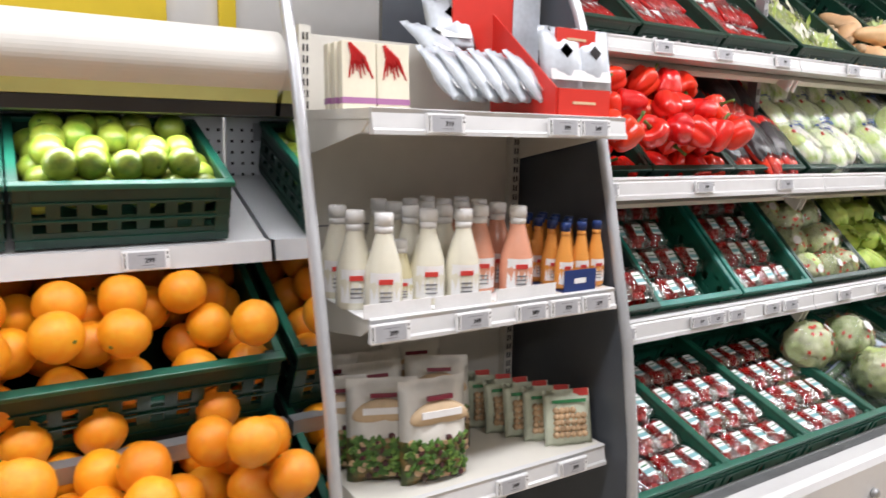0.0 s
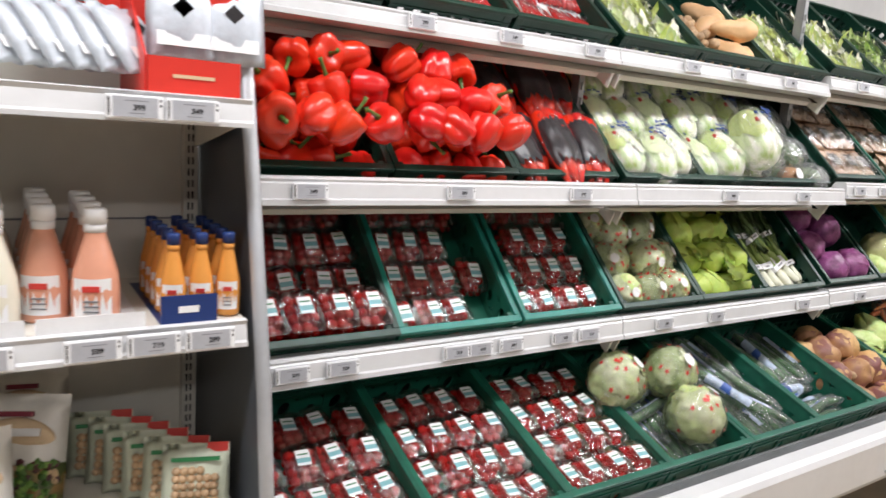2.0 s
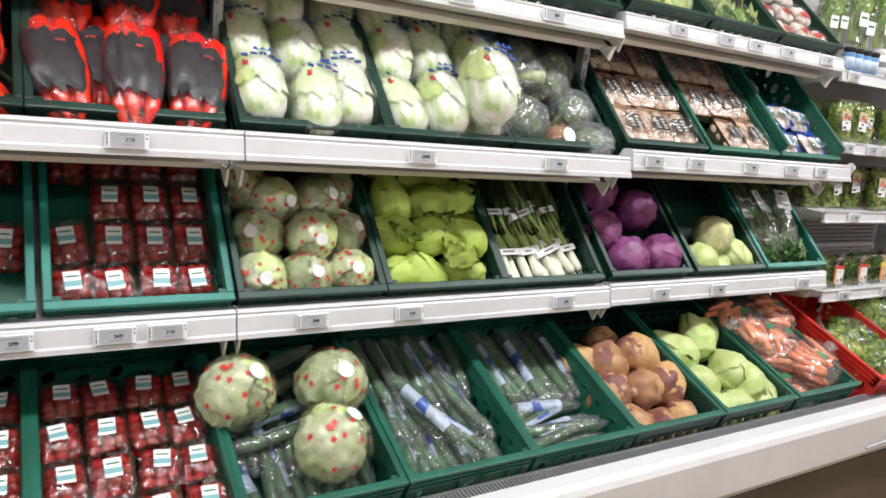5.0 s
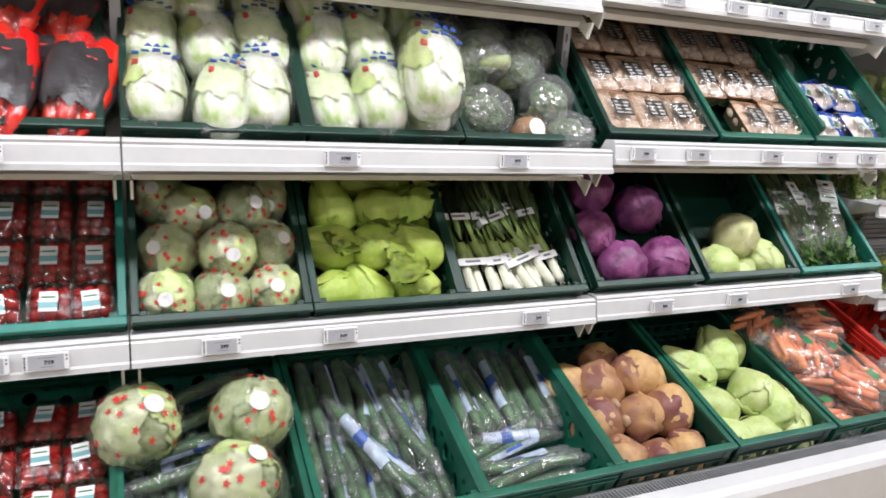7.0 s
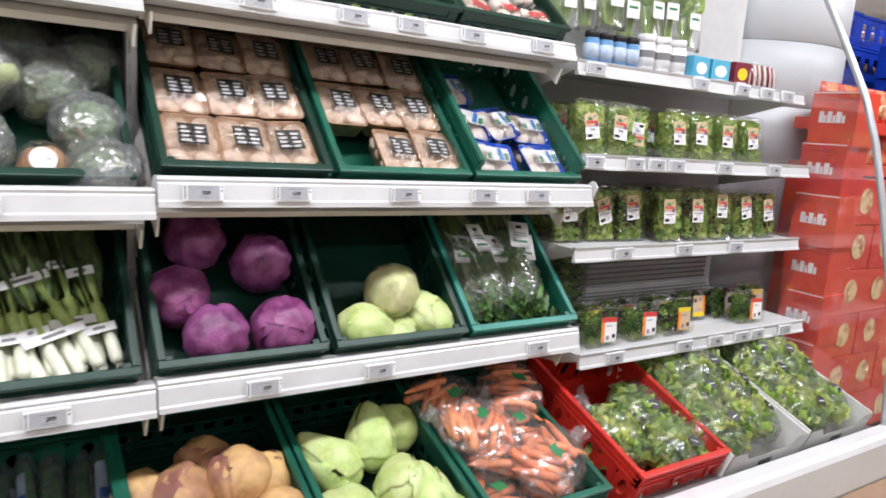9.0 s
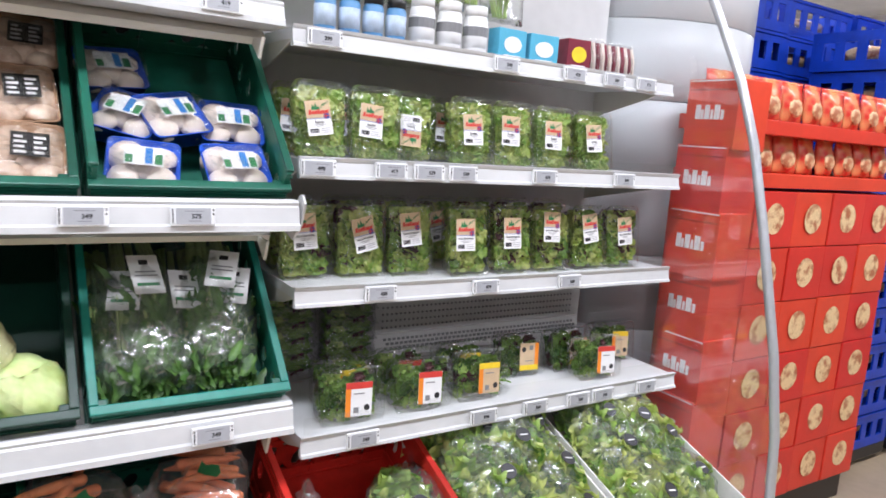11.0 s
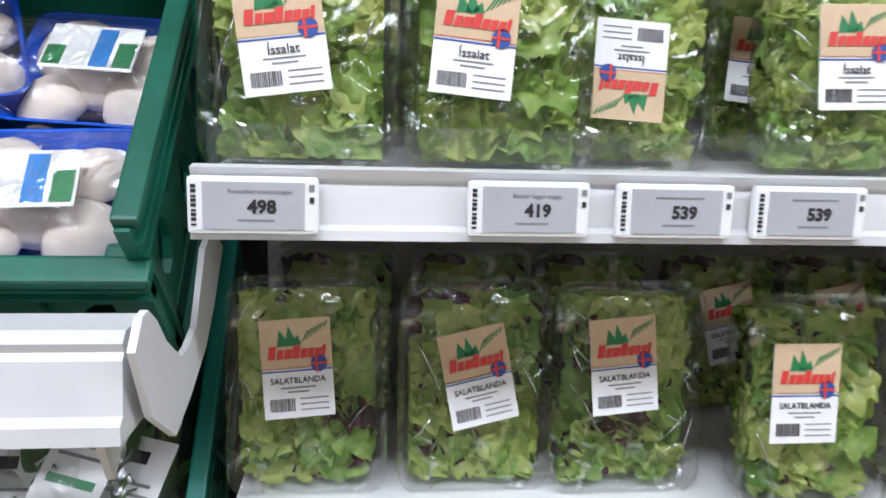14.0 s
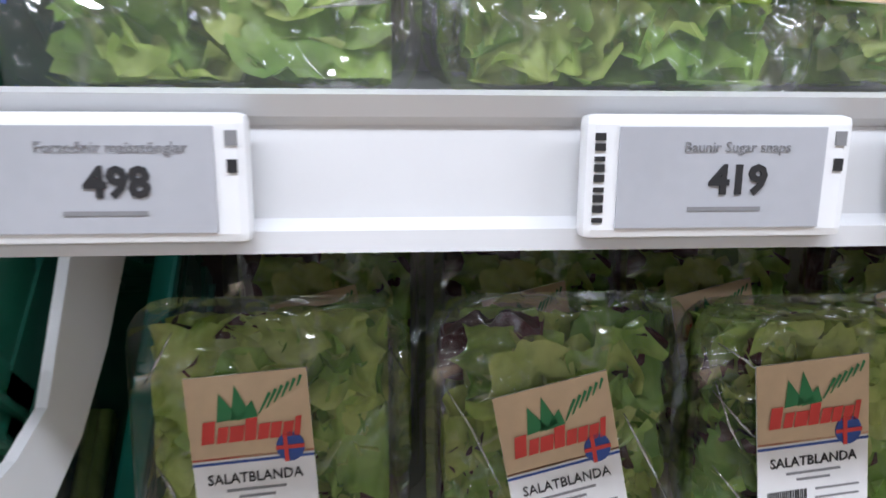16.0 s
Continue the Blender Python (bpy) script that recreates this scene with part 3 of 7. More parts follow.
LEAFY = mat("yellow_salad_leaf", (0.74, 0.80, 0.28), 0.36, var=0.16, scale=45, bump=0.8, second=(0.42, 0.56, 0.10), trans=0.42)
LEAFM = mat("mid_green_salad_leaf", (0.28, 0.46, 0.10), 0.35, var=0.2, scale=42, bump=0.7, second=(0.14, 0.28, 0.05), trans=0.35)
LEAFR = mat("purple_salad_leaf", (0.10, 0.02, 0.03), 0.38, var=0.2, scale=45, bump=0.6, second=(0.05, 0.03, 0.02), trans=0.15)
GINGER = mat("ginger_skin", (0.56, 0.38, 0.22), 0.6, var=0.2, scale=50, bump=0.5)
SQUASH = mat("butternut_skin", (0.76, 0.47, 0.25), 0.45, var=0.06, scale=20, bump=0.1, rand=0.08)
INKBLUE = mat("blue_print", (0.03, 0.08, 0.32), 0.4, var=0.05, scale=50, bump=0)
INKRED = mat("red_print", (0.62, 0.05, 0.04), 0.4, var=0.05, scale=50, bump=0)
INKTEAL = mat("teal_print", (0.22, 0.46, 0.48), 0.4, var=0.05, scale=50, bump=0)
INKGREEN = mat("green_print", (0.03, 0.20, 0.07), 0.4, var=0.05, scale=50, bump=0)
INKORANGE = mat("orange_print", (0.85, 0.26, 0.02), 0.4, var=0.05, scale=50, bump=0)
INKYELLOW = mat("yellow_print", (0.85, 0.62, 0.03), 0.4, var=0.05, scale=50, bump=0)
BAGGREY = mat("smoky_black_bag_print", (0.045, 0.042, 0.045), 0.28, var=0.25, scale=30, bump=0.5)


def noisy(u, amp, freq, seed=0.0):
    return 1 + amp * noise.noise(Vector(u) * freq + Vector((seed, seed * 1.7, -seed)))


def mesh_thing(name, bm, material, label, category, group="", smooth=True):
    o = obj(name, bm, material, None, "", smooth)
    return tagged(o, label, category, group)


def strew(proto, frames):
    return [put_thing(proto, m) for m in frames]


def rnd(a, b):
    return random.uniform(a, b)


def add_leaf(bm, m, length, width, ruffle, mi=0, seg=6, across=4, frill=16):
    """A crinkled leaf blade that starts at the origin of m and grows along its y."""
    s = rnd(0, 50)
    rows = []
    bend = rnd(-1.2, 1.2)
    for i in range(seg + 1):
        v = i / seg
        w = width * math.sin(math.pi * min(0.97, 0.12 + 0.85 * v)) ** 0.8
        row = []
        for j in range(across + 1):
            u = j / across * 2 - 1
            lobe = 1 + (0.17 * math.sin(v * 19 + s + u) if abs(u) > 0.9 else 0)
            edge = abs(u) ** 1.5
            z = ruffle * edge * (math.sin(v * frill + s + u * 2) + 0.6 * math.sin(v * frill * 1.56 + 2 * s)) + 0.15 * width * noise.noise(Vector((u * 2.2 + s, v * 4, s))) + 0.085 * width * noise.noise(Vector((u * 5.5 + s, v * 10, s))) + bend * length * 0.22 * v * v + 0.12 * width * u * u
            row.append(bm.verts.new(m @ Vector((u * w * 0.5 * lobe, length * v + ruffle * 0.4 * edge * math.cos(v * 17 + s), z))))
        rows.append(row)
    for a, b in zip(rows, rows[1:]):
        for j in range(across):
            f = bm.faces.new((a[j], a[j + 1], b[j + 1], b[j]))
            f.material_index = mi
            f.smooth = True


def leaf_bed(n, sx, sy, sz, size, mats, ruffle=0.007, seed=1):
    """Leaves packed into a box of that size; x and z lie in the front face, y goes back."""
    random.seed(seed)
    bm = bmesh.new()
    for i in range(n):
        L = size * rnd(0.7, 1.3)
        x, z = rnd(-sx / 2 + 0.01, sx / 2 - 0.01), rnd(0.012, sz - 0.012)
        y = sy * (0.26 + 0.5 * (i / n))
        a = rnd(0, 360)
        m = pose(x, y, z, 90 + rnd(-38, 38), rnd(-34, 34), 0) @ pose(0, 0, 0, 0, 0, a) @ pose(0, -L * 0.5, 0)
        k = random.choices(range(len(mats)), weights=([6, 4, 1] if len(mats) < 4 else [8, 5, 2.5, 2.2]))[0]
        add_leaf(bm, m, L, L * rnd(0.6, 0.95), ruffle, k, 20, 8, rnd(16, 32))
    for v in bm.verts:
        v.co.x = max(-sx / 2 + 0.003, min(sx / 2 - 0.003, v.co.x))
        v.co.y = max(0.003, min(sy - 0.003, v.co.y))
        v.co.z = max(0.003, min(sz - 0.003, v.co.z))
    return bm


def flat_panel(x, z, w, h, y=0.0, t=0.0006):
    return box(x - w / 2, x + w / 2, y - t, y, z - h / 2, z + h / 2)


def leaf_shells(parent, shape, center, seed, n, mats, hold=0.45, lean=0.0, flare=0.07, ragged=0.22):
    """Overlapping outer leaves round a head: pieces of the head's own form, lifted at their edges."""
    c0 = Vector(center)
    for k in range(n):
        a = 2.4 * k + seed
        d = Vector((math.cos(a), lean + 0.25 * math.sin(1.7 * k + seed), math.sin(a) * 0.9 + 0.15)).normalized()
        bm = bmesh.new()
        bmesh.ops.create_icosphere(bm, subdivisions=4, radius=1.0)
        gone = []
        for v in bm.verts:
            u = v.co.normalized()
            p = Vector(shape(u)) - c0
            reach = p.normalized().dot(d)
            limit = hold + ragged * noise.noise(u * 2.6 + Vector((k, seed, 1)))
            near = max(0.0, 1 - (reach - limit) / 0.30)
            vein = 0.012 * abs(math.sin(11 * (u - d * u.dot(d)).length + 5 * math.atan2(u.z, u.x)))
            v.co = p * (1.025 + 0.010 * k + flare * near ** 2 * (0.6 + 0.4 * math.sin(19 * math.atan2(u.z + 0.3 * u.y, u.x))) + vein) + c0
            if reach < limit:
                gone.append(v)
        bmesh.ops.delete(bm, geom=gone, context="VERTS")
        part("outer_leaf", bm, mats[k % len(mats)], parent, "curled outer leaf", True)


def fold(u, amp, freq, seed=0.0):
    """Sharp random folds, as in loose film."""
    p = Vector(u) * freq + Vector((seed, -seed * 1.3, seed * 0.7))
    return 1 + amp * (0.5 - 2 * abs(noise.noise(p))) + 0.45 * amp * (0.5 - 2 * abs(noise.noise(p * 2.3)))


# ---- price tags ----
NAMES = {"498": "Forsoðnir maísstönglar", "419": "Baunir Sugar snaps"}


def make_tag(text, label="white electronic shelf price tag with a grey screen"):
    r = root("price_tag", None, label, "price tag", "shelf price tags")
    part("casing", box(-0.0435, 0.0435, -0.009, 0, -0.0195, 0.0195, 0.003), ESLW, r)
    part("screen", box(-0.033, 0.034, -0.0098, -0.008, -0.0158, 0.0158), ESLG, r, "grey e-paper screen")
    w = words(text.strip(), 0.0125, 0.0003, 0.00045)
    bmesh.ops.transform(w, matrix=pose(0.006, -0.0101, -0.001) @ STAND, verts=w.verts)
    n = part("price", w, INK, r, "dark price digits")
    if text in NAMES:
        w = words(NAMES[text], 0.0046, 0.0002)
        bmesh.ops.transform(w, matrix=pose(0.005, -0.0100, 0.0095) @ STAND, verts=w.verts)
        part("product_name", w, GREYINK, r)
    for z, ww in ((0.0098, 0.036), (-0.0098, 0.024))[1 if text in NAMES else 0:]:
        part("small_print", box(0.002 - ww / 2, 0.002 + ww / 2, -0.0101, -0.0097, z - 0.0007, z + 0.0007), GREYINK, r)
    c = bmesh.new()
    for k in range(9):
        add_box(c, -0.0405, -0.0372, -0.0096, -0.0088, -0.014 + k * 0.0032, -0.0125 + k * 0.0032 + (0.0008 if k % 3 else 0))
    tagged(part("bar_code", c, INK, r), kind="stuff")
    part("sensor", box(0.0375, 0.0405, -0.0096, -0.0088, 0.002, 0.006), INK, r)
    part("symbol", box(0.0372, 0.0408, -0.0096, -0.0088, 0.010, 0.0145), GREYINK, r)
    return r


TAGS = {t: make_tag(t) for t in ("498", "419", "539", "479", "509", "428", "479 ", "589", "598", "559", "575", "399", "719", "299", "349", "1098")}


def hang_tag(text, x, y, z, lean=-6):
    put_thing(TAGS[text], pose(x, y, z, lean))


SY, SZ = SHELVES["A"]
for t, x in (("498", 2.588), ("419", 2.777), ("539", 2.884), ("539", 2.987), ("479", 3.262), ("509", 3.575)):
    hang_tag(t, x, SY - 0.003, SZ - 0.002, -4)
SY, SZ = SHELVES["B"]
for t, x in (("428", 2.765), ("479 ", 3.085), ("589", 3.39)):
    hang_tag(t, x, SY - 0.003, SZ - 0.002, -4)
SY, SZ = SHELVES["C"]
for t, x in (("349", 2.70), ("598", 3.058), ("559", 3.238), ("509", 3.40), ("399", 3.50), ("719", 3.69)):
    hang_tag(t, x, SY - 0.003, SZ - 0.002, -4)
SY, SZ = SHELVES["D"]
for t, x in (("299", 2.62), ("349", 3.15), ("428", 3.40), ("559", 3.56), ("719", 3.70)):
    hang_tag(t, x, SY - 0.003, SZ - 0.002, -4)
for x, t in ((-1.10, "349"), (-0.68, "399"), (-0.25, "719"), (0.47, "1098"), (0.93, "399"), (1.345, "509"), (1.55, "559"), (1.85, "299"), (2.10, "349"), (2.295, "575")):
    hang_tag(t, x, -0.006, 1.387 + (LIFT["U"] if x > 1.25 else 0), -8)
for x, t in ((-1.13, "299"), (-1.0, "509"), (-0.66, "559"), (-0.58, "419"), (-0.47, "399"), (-0.27, "349"), (-0.16, "719"), (0.195, "399"), (0.478, "349"), (1.04, "299"), (1.49, "559"), (1.80, "509"), (2.34, "349")):
    hang_tag(t, x, -0.016, 0.950, -8)
for x, t in ((-0.75, "299"), (-0.45, "349"), (-0.12, "509"), (0.35, "719"), (0.62, "399"), (0.95, "559"), (1.5, "349"), (1.75, "299"), (1.92, "399"), (2.12, "559"), (2.38, "419")):
    hang_tag(t, x, 0.134, 1.818 + (LIFT["T"] if x > 1.25 else 0), -8)


# ---- peppers, oranges, limes ----
def round_pile(row, xc, proto, r, nx, ny, layers, y0=0.05, y1=0.5, seed=1, tumble=True, h=0.012):
    random.seed(seed)
    f = crate_frame(row, xc) if isinstance(row, str) else row
    for k in range(layers):
        for j in range(ny - k):
            for i in range(nx - (k % 2)):
                if random.random() < 0.06 * k:
                    continue
                x = (i - (nx - 1 - (k % 2)) / 2) * (0.36 - 2 * r) / max(1, nx - 1) + rnd(-0.008, 0.008)
                y = y0 + r + (j + 0.5 * (k % 2)) * (y1 - y0 - 2 * r) / max(1, ny - 1) + rnd(-0.008, 0.008)
                z = h + r + k * r * 1.35 + rnd(0, 0.006)
                put_thing(proto, f @ pose(x, y, z, *((rnd(-180, 180), rnd(-180, 180), rnd(0, 360)) if tumble else (rnd(-35, 35), rnd(-35, 35), rnd(0, 360)))))


def pepper_proto(seed, r=0.054, tall=1.02):
    n = 4 if seed < 2 else 3

    def shape(u):
        th = math.atan2(u.y, u.x)
        flat = math.hypot(u.x, u.y)
        q = (flat ** 3.2 + abs(u.z) ** 3.2) ** (-1 / 3.2)
        groove = 1 - 0.20 * (1 - abs(math.cos(n * th / 2 + seed))) ** 1.6
        wide = (1.0 if u.z > 0 else 1.0 + 0.26 * u.z) * (1 + 0.10 * math.sin(th + seed * 2)) * groove * (1 + 0.07 * noise.noise(Vector(u) * 1.8 + Vector((seed, 0, 0))))
        z = u.z * q * r * tall * (1 + 0.10 * math.cos(n * th + 2 * seed) * (1 if u.z < 0 else 0.5) * flat)
        if u.z > 0.55:
            z -= (1 - flat) * r * 0.55
        return (u.x * q * r * 0.92 * wide, u.y * q * r * 0.92 * wide, z)
    r0 = tagged(obj("red_pepper", blob(r, 4, shape), PEPPER, None, "", True), "glossy red bell pepper loose in a green crate", "pepper", "loose red peppers")
    part("stem", tube([(0, 0, r * 0.52), (0.002, 0, r * 0.80), (0.007, 0.002, r * 1.25), (0.012, 0.003, r * 1.45)], [0.009, 0.005, 0.0045, 0.006], 7), STEMG, r0, "curved green stem", True)
    return r0


peppers = [pepper_proto(s) for s in (0.3, 1.4, 2.9)]


class Mixed:
    """Hands out several look-alikes by turns."""

    def __init__(self, *protos):
        self.protos, self.k = protos, 0

    def put(self, m):
        self.k += 1
        return put_thing(self.protos[(self.k * 7) % len(self.protos)], m)


def mixed_pile(frame_m, mixed, r, nx, ny, layers, y0, y1, seed, h=0.012, wide=0.36, jitter=0.008):
    random.seed(seed)
    for k in range(layers):
        for j in range(ny - k):
            for i in range(nx - (k % 2)):
                if random.random() < 0.08 * k:
                    continue
                x = (i - (nx - 1 - (k % 2)) / 2) * (wide - 2 * r) / max(1, nx - 1) + rnd(-jitter, jitter)
                y = y0 + r + (j + 0.5 * (k % 2)) * (y1 - y0 - 2 * r) / max(1, ny - 1) + rnd(-jitter, jitter)
                z = h + r + k * r * 1.4 + rnd(0, 0.006)
                mixed.put(frame_m @ pose(x, y, z, rnd(-180, 180), rnd(-180, 180), rnd(0, 360)))


pm = Mixed(*peppers)
mixed_pile(crate_frame("U", EDGES["U"][0]), pm, 0.056, 4, 5, 3, -0.01, 0.56, 11, 0.020, 0.37, 0.014)
mixed_pile(crate_frame("U", EDGES["U"][1]), pm, 0.056, 4, 5, 3, -0.01, 0.56, 12, 0.020, 0.37, 0.014)

# pointed peppers in long printed bags
def bag_form(u, grow=1.0, seed=0.0):
    q = (abs(u.x) ** 2.6 + abs(u.y) ** 2.6 + abs(u.z) ** 2.6) ** (-1 / 2.6)
    taper = 1 - 0.42 * max(0.0, -u.y) ** 2 - 0.25 * max(0.0, u.y) ** 2
    k = fold(u, 0.13, 2.6, seed) * grow
    return (u.x * q * 0.056 * taper * k, 0.145 + u.y * q * 0.175, 0.036 + u.z * q * 0.040 * taper * k)


def pepper_bag(seed):
    r = root("pepper_bag", None, "clear bag of pointed red peppers with a smoky black printed panel", "bagged peppers", "bagged red peppers")
    random.seed(seed)
    for k in range(4):
        x = -0.033 + 0.022 * k
        z = 0.030 + 0.018 * (k % 2)
        part("pointed_pepper", tube([(x * 0.5, -0.028 + 0.012 * (k % 2), z - 0.004), (x * 0.8, 0.03, z), (x, 0.10, z + 0.002), (x, 0.18, z), (x * 0.9, 0.25, z), (x * 0.7, 0.275, z)], [0.004, 0.015, 0.022, 0.026, 0.023, 0.010], 10), PEPPER, r, "glossy pointed red pepper", True)
    part("bag_film", blob(0.1, 4, lambda u: bag_form(u, 1.0, seed)), FILM, r, "clear crinkled film", True)
    pn = blob(0.1, 4, lambda u: bag_form(u, 1.05, seed))
    bmesh.ops.delete(pn, geom=[v for v in pn.verts if v.co.z < 0.026 or not 0.035 < v.co.y + 0.004 * math.sin(90 * v.co.x) < 0.225], context="VERTS")
    part("printed_panel", pn, BAGGREY, r, "smoky black print on the bag", True)
    part("panel_print", box(-0.016, 0.018, 0.178, 0.183, 0.076, 0.0775), INKRED, r)
    tl = bmesh.new()
    for k in range(5):
        a = radians(-50 + 25 * k)
        add_leaf(tl, pose(0, 0.30, 0.036, 0, 30 * (k - 2), -math.degrees(a) * 0.6), 0.045, 0.024, 0.004, 0, 5, 3)
    tagged(part("bag_neck", tl, FILM, r, "gathered film neck", True), kind="stuff")
    return r


pb = Mixed(pepper_bag(1), pepper_bag(6))
f = crate_frame("U", EDGES["U"][2])
random.seed(5)
for x, y, z, a in ((-0.125, -0.005, 0.062, 9), (0.0, -0.015, 0.082, -2), (0.125, 0.0, 0.062, -9), (-0.11, 0.26, 0.062, 5), (0.015, 0.25, 0.085, -3), (0.13, 0.27, 0.062, -7), (-0.06, 0.05, 0.026, 3), (0.07, 0.06, 0.026, -3)):
    pb.put(f @ pose(x, y, z, rnd(-2, 4), rnd(-14, 14), a) @ Matrix.Diagonal((1.12, 1.0, 1.05, 1)))


# napa cabbage in printed film
def napa_proto(seed):
    def shape(u):
        k = 1 + 0.05 * math.cos(9 * math.atan2(u.z, u.x) + 2 * u.y + seed) * (0.6 + 0.4 * u.y)
        q = (abs(u.x) ** 2.7 + abs(u.y) ** 2.7 + abs(u.z) ** 2.7) ** (-1 / 2.7)
        w = (0.063 - 0.007 * max(0, u.y)) * k * q * noisy(u, 0.08, 2.5, seed)
        return (u.x * w, 0.098 + u.y * q * 0.094, 0.062 + u.z * w * 0.92)
    r = root("napa_cabbage", None, "napa cabbage wrapped in clear film with blue print", "cabbage", "wrapped napa cabbages")
    part("head", blob(0.07, 4, shape), NAPA, r, "white and pale green cabbage head", True)
    leaf_shells(r, shape, (0, 0.098, 0.062), seed, 5, (NAPAG, NAPA, CAB_P), 0.52, 0.55, 0.05)
    part("wrap", blob(0.07, 4, lambda u: tuple((Vector(shape(u)) - Vector((0, 0.098, 0.062))) * 1.15 * fold(u, 0.14, 2.8, seed + 3) + Vector((0, 0.098, 0.062)))), FILM, r, "crinkled clear film", True)
    def band(u0, z0):
        bm = bmesh.new()
        for k in range(5):
            a = radians(50 + k * 18)
            add_box(bm, 0.071 * math.cos(a) - 0.008, 0.071 * math.cos(a) + 0.008, u0, u0 + (0.004 if k % 2 else 0.007), 0.062 + 0.069 * math.sin(a) - 0.002, 0.062 + 0.069 * math.sin(a) + 0.001)
        return bm
    part("blue_print", band(0.150, 0), INKBLUE, r, "blue printed band")
    part("red_print", box(-0.045, -0.032, 0.125, 0.138, 0.112, 0.118), INKRED, r)
    for k in range(3):
        tri = bmesh.new()
        vs = [tri.verts.new(p) for p in ((-0.02 + 0.018 * k, 0.162, 0.1315), (-0.002 + 0.018 * k, 0.162, 0.1315), (-0.011 + 0.018 * k, 0.176, 0.130))]
        tri.faces.new(vs)
        part("peak_print", tri, INKBLUE, r, "blue printed peak")
    return r


nm = Mixed(napa_proto(1.0), napa_proto(4.0))
for xc, s in ((EDGES["U"][3], 1), (EDGES["U"][4], 2)):
    f = crate_frame("U", xc)
    random.seed(s)
    for j in range(3):
        for i in range(3):
            nm.put(f @ pose((i - 1) * 0.126 + rnd(-0.008, 0.008), 0.0 + j * 0.18 + rnd(-0.01, 0.01), 0.012 + rnd(0, 0.03) + 0.006 * j, rnd(-6, 6), rnd(-12, 12), rnd(-9, 9)) @ Matrix.Diagonal((rnd(0.97, 1.06), 1.12, rnd(0.95, 1.15), 1)))
    if s == 2:
        nm.put(f @ pose(0.10, 0.02, 0.10, 8, 5, -6) @ Matrix.Scale(1.15, 4))

# broccoli in loose film bags
def broccoli(seed):
    t = root("broccoli", None, "dark green broccoli head in a loose crinkled film bag", "broccoli", "wrapped broccoli heads")
    part("florets", blob(0.06, 5, lambda u: tuple(Vector((u.x, u.y, u.z * 0.8)) * 0.066 * (1.12 - 0.22 * min(1, noise.voronoi(Vector(u) * 3.2 + Vector((seed, 0, 0)))[0][0] * 1.2) - 0.08 * min(1, noise.voronoi(Vector(u) * 9)[0][0])) * (1 if u.z > -0.3 else 0.72))), BROC, t, "", True)
    part("stalk", tube([(0, 0, -0.035), (0.004, 0, -0.075), (0.006, 0.002, -0.105)], [0.024, 0.020, 0.022], 10), CAB_P, t, "pale cut stalk", True)
    for k in range(3):
        a = 2.1 * k + seed
        part("side_stem", tube([(0.008 * math.cos(a), 0.008 * math.sin(a), -0.07), (0.03 * math.cos(a), 0.03 * math.sin(a), -0.035)], [0.009, 0.012], 7), LEEKM, t, "", True)

    def bag(u):
        q = 0.086 if u.z > -0.2 else 0.086 - 0.030 * (-u.z - 0.2) / 0.8
        k = fold(u, 0.17, 2.4, seed)
        return (u.x * q * k, u.y * q * k, u.z * (0.072 if u.z > 0 else 0.118) * (0.92 + 0.08 * k))
    part("wrap", blob(0.06, 4, bag), WRAPFILM, t, "crinkled clear film", True)
    return t


bm_ = Mixed(broccoli(1.0), broccoli(4.3))
f = crate_frame("U", EDGES["U"][5])
for x, y, z, rx, ry, rz in ((-0.105, 0.105, 0.085, 60, -20, 15), (-0.075, 0.30, 0.105, -130, 10, 30), (0.06, 0.29, 0.10, 15, 10, 60), (0.135, 0.175, 0.085, 10, -10, 120), (0.145, 0.05, 0.075, 30, 15, 200), (0.15, 0.38, 0.08, 20, 0, 80), (-0.14, 0.40, 0.08, 20, 10, 10), (0.0, 0.42, 0.075, -10, 0, 140)):
    bm_.put(f @ pose(x, y, z, rx, ry, rz))
kohl = root("wrapped_kohlrabi", None, "brown and pink root in crinkled film with a white sticker", "wrapped root")
part("root_ball", blob(0.05, 3, lambda u: tuple(Vector(u) * 0.050 * noisy(u, 0.15, 2))), SWEDE, kohl, "brown skin", True)
part("wrap", blob(0.05, 4, lambda u: tuple(Vector(u) * 0.059 * fold(u, 0.12, 3, 2.0))), FILM, kohl, "crinkled clear film", True)
st = lathe([(0.026, 0), (0.026, 0.0008)], 20)
bmesh.ops.transform(st, matrix=pose(-0.008, -0.022, 0.056, 22), verts=st.verts)
part("sticker", st, PAPER, kohl, "round white sticker")
kohl.matrix_world = f @ pose(0.035, 0.065, 0.066, 0, 0, 10)


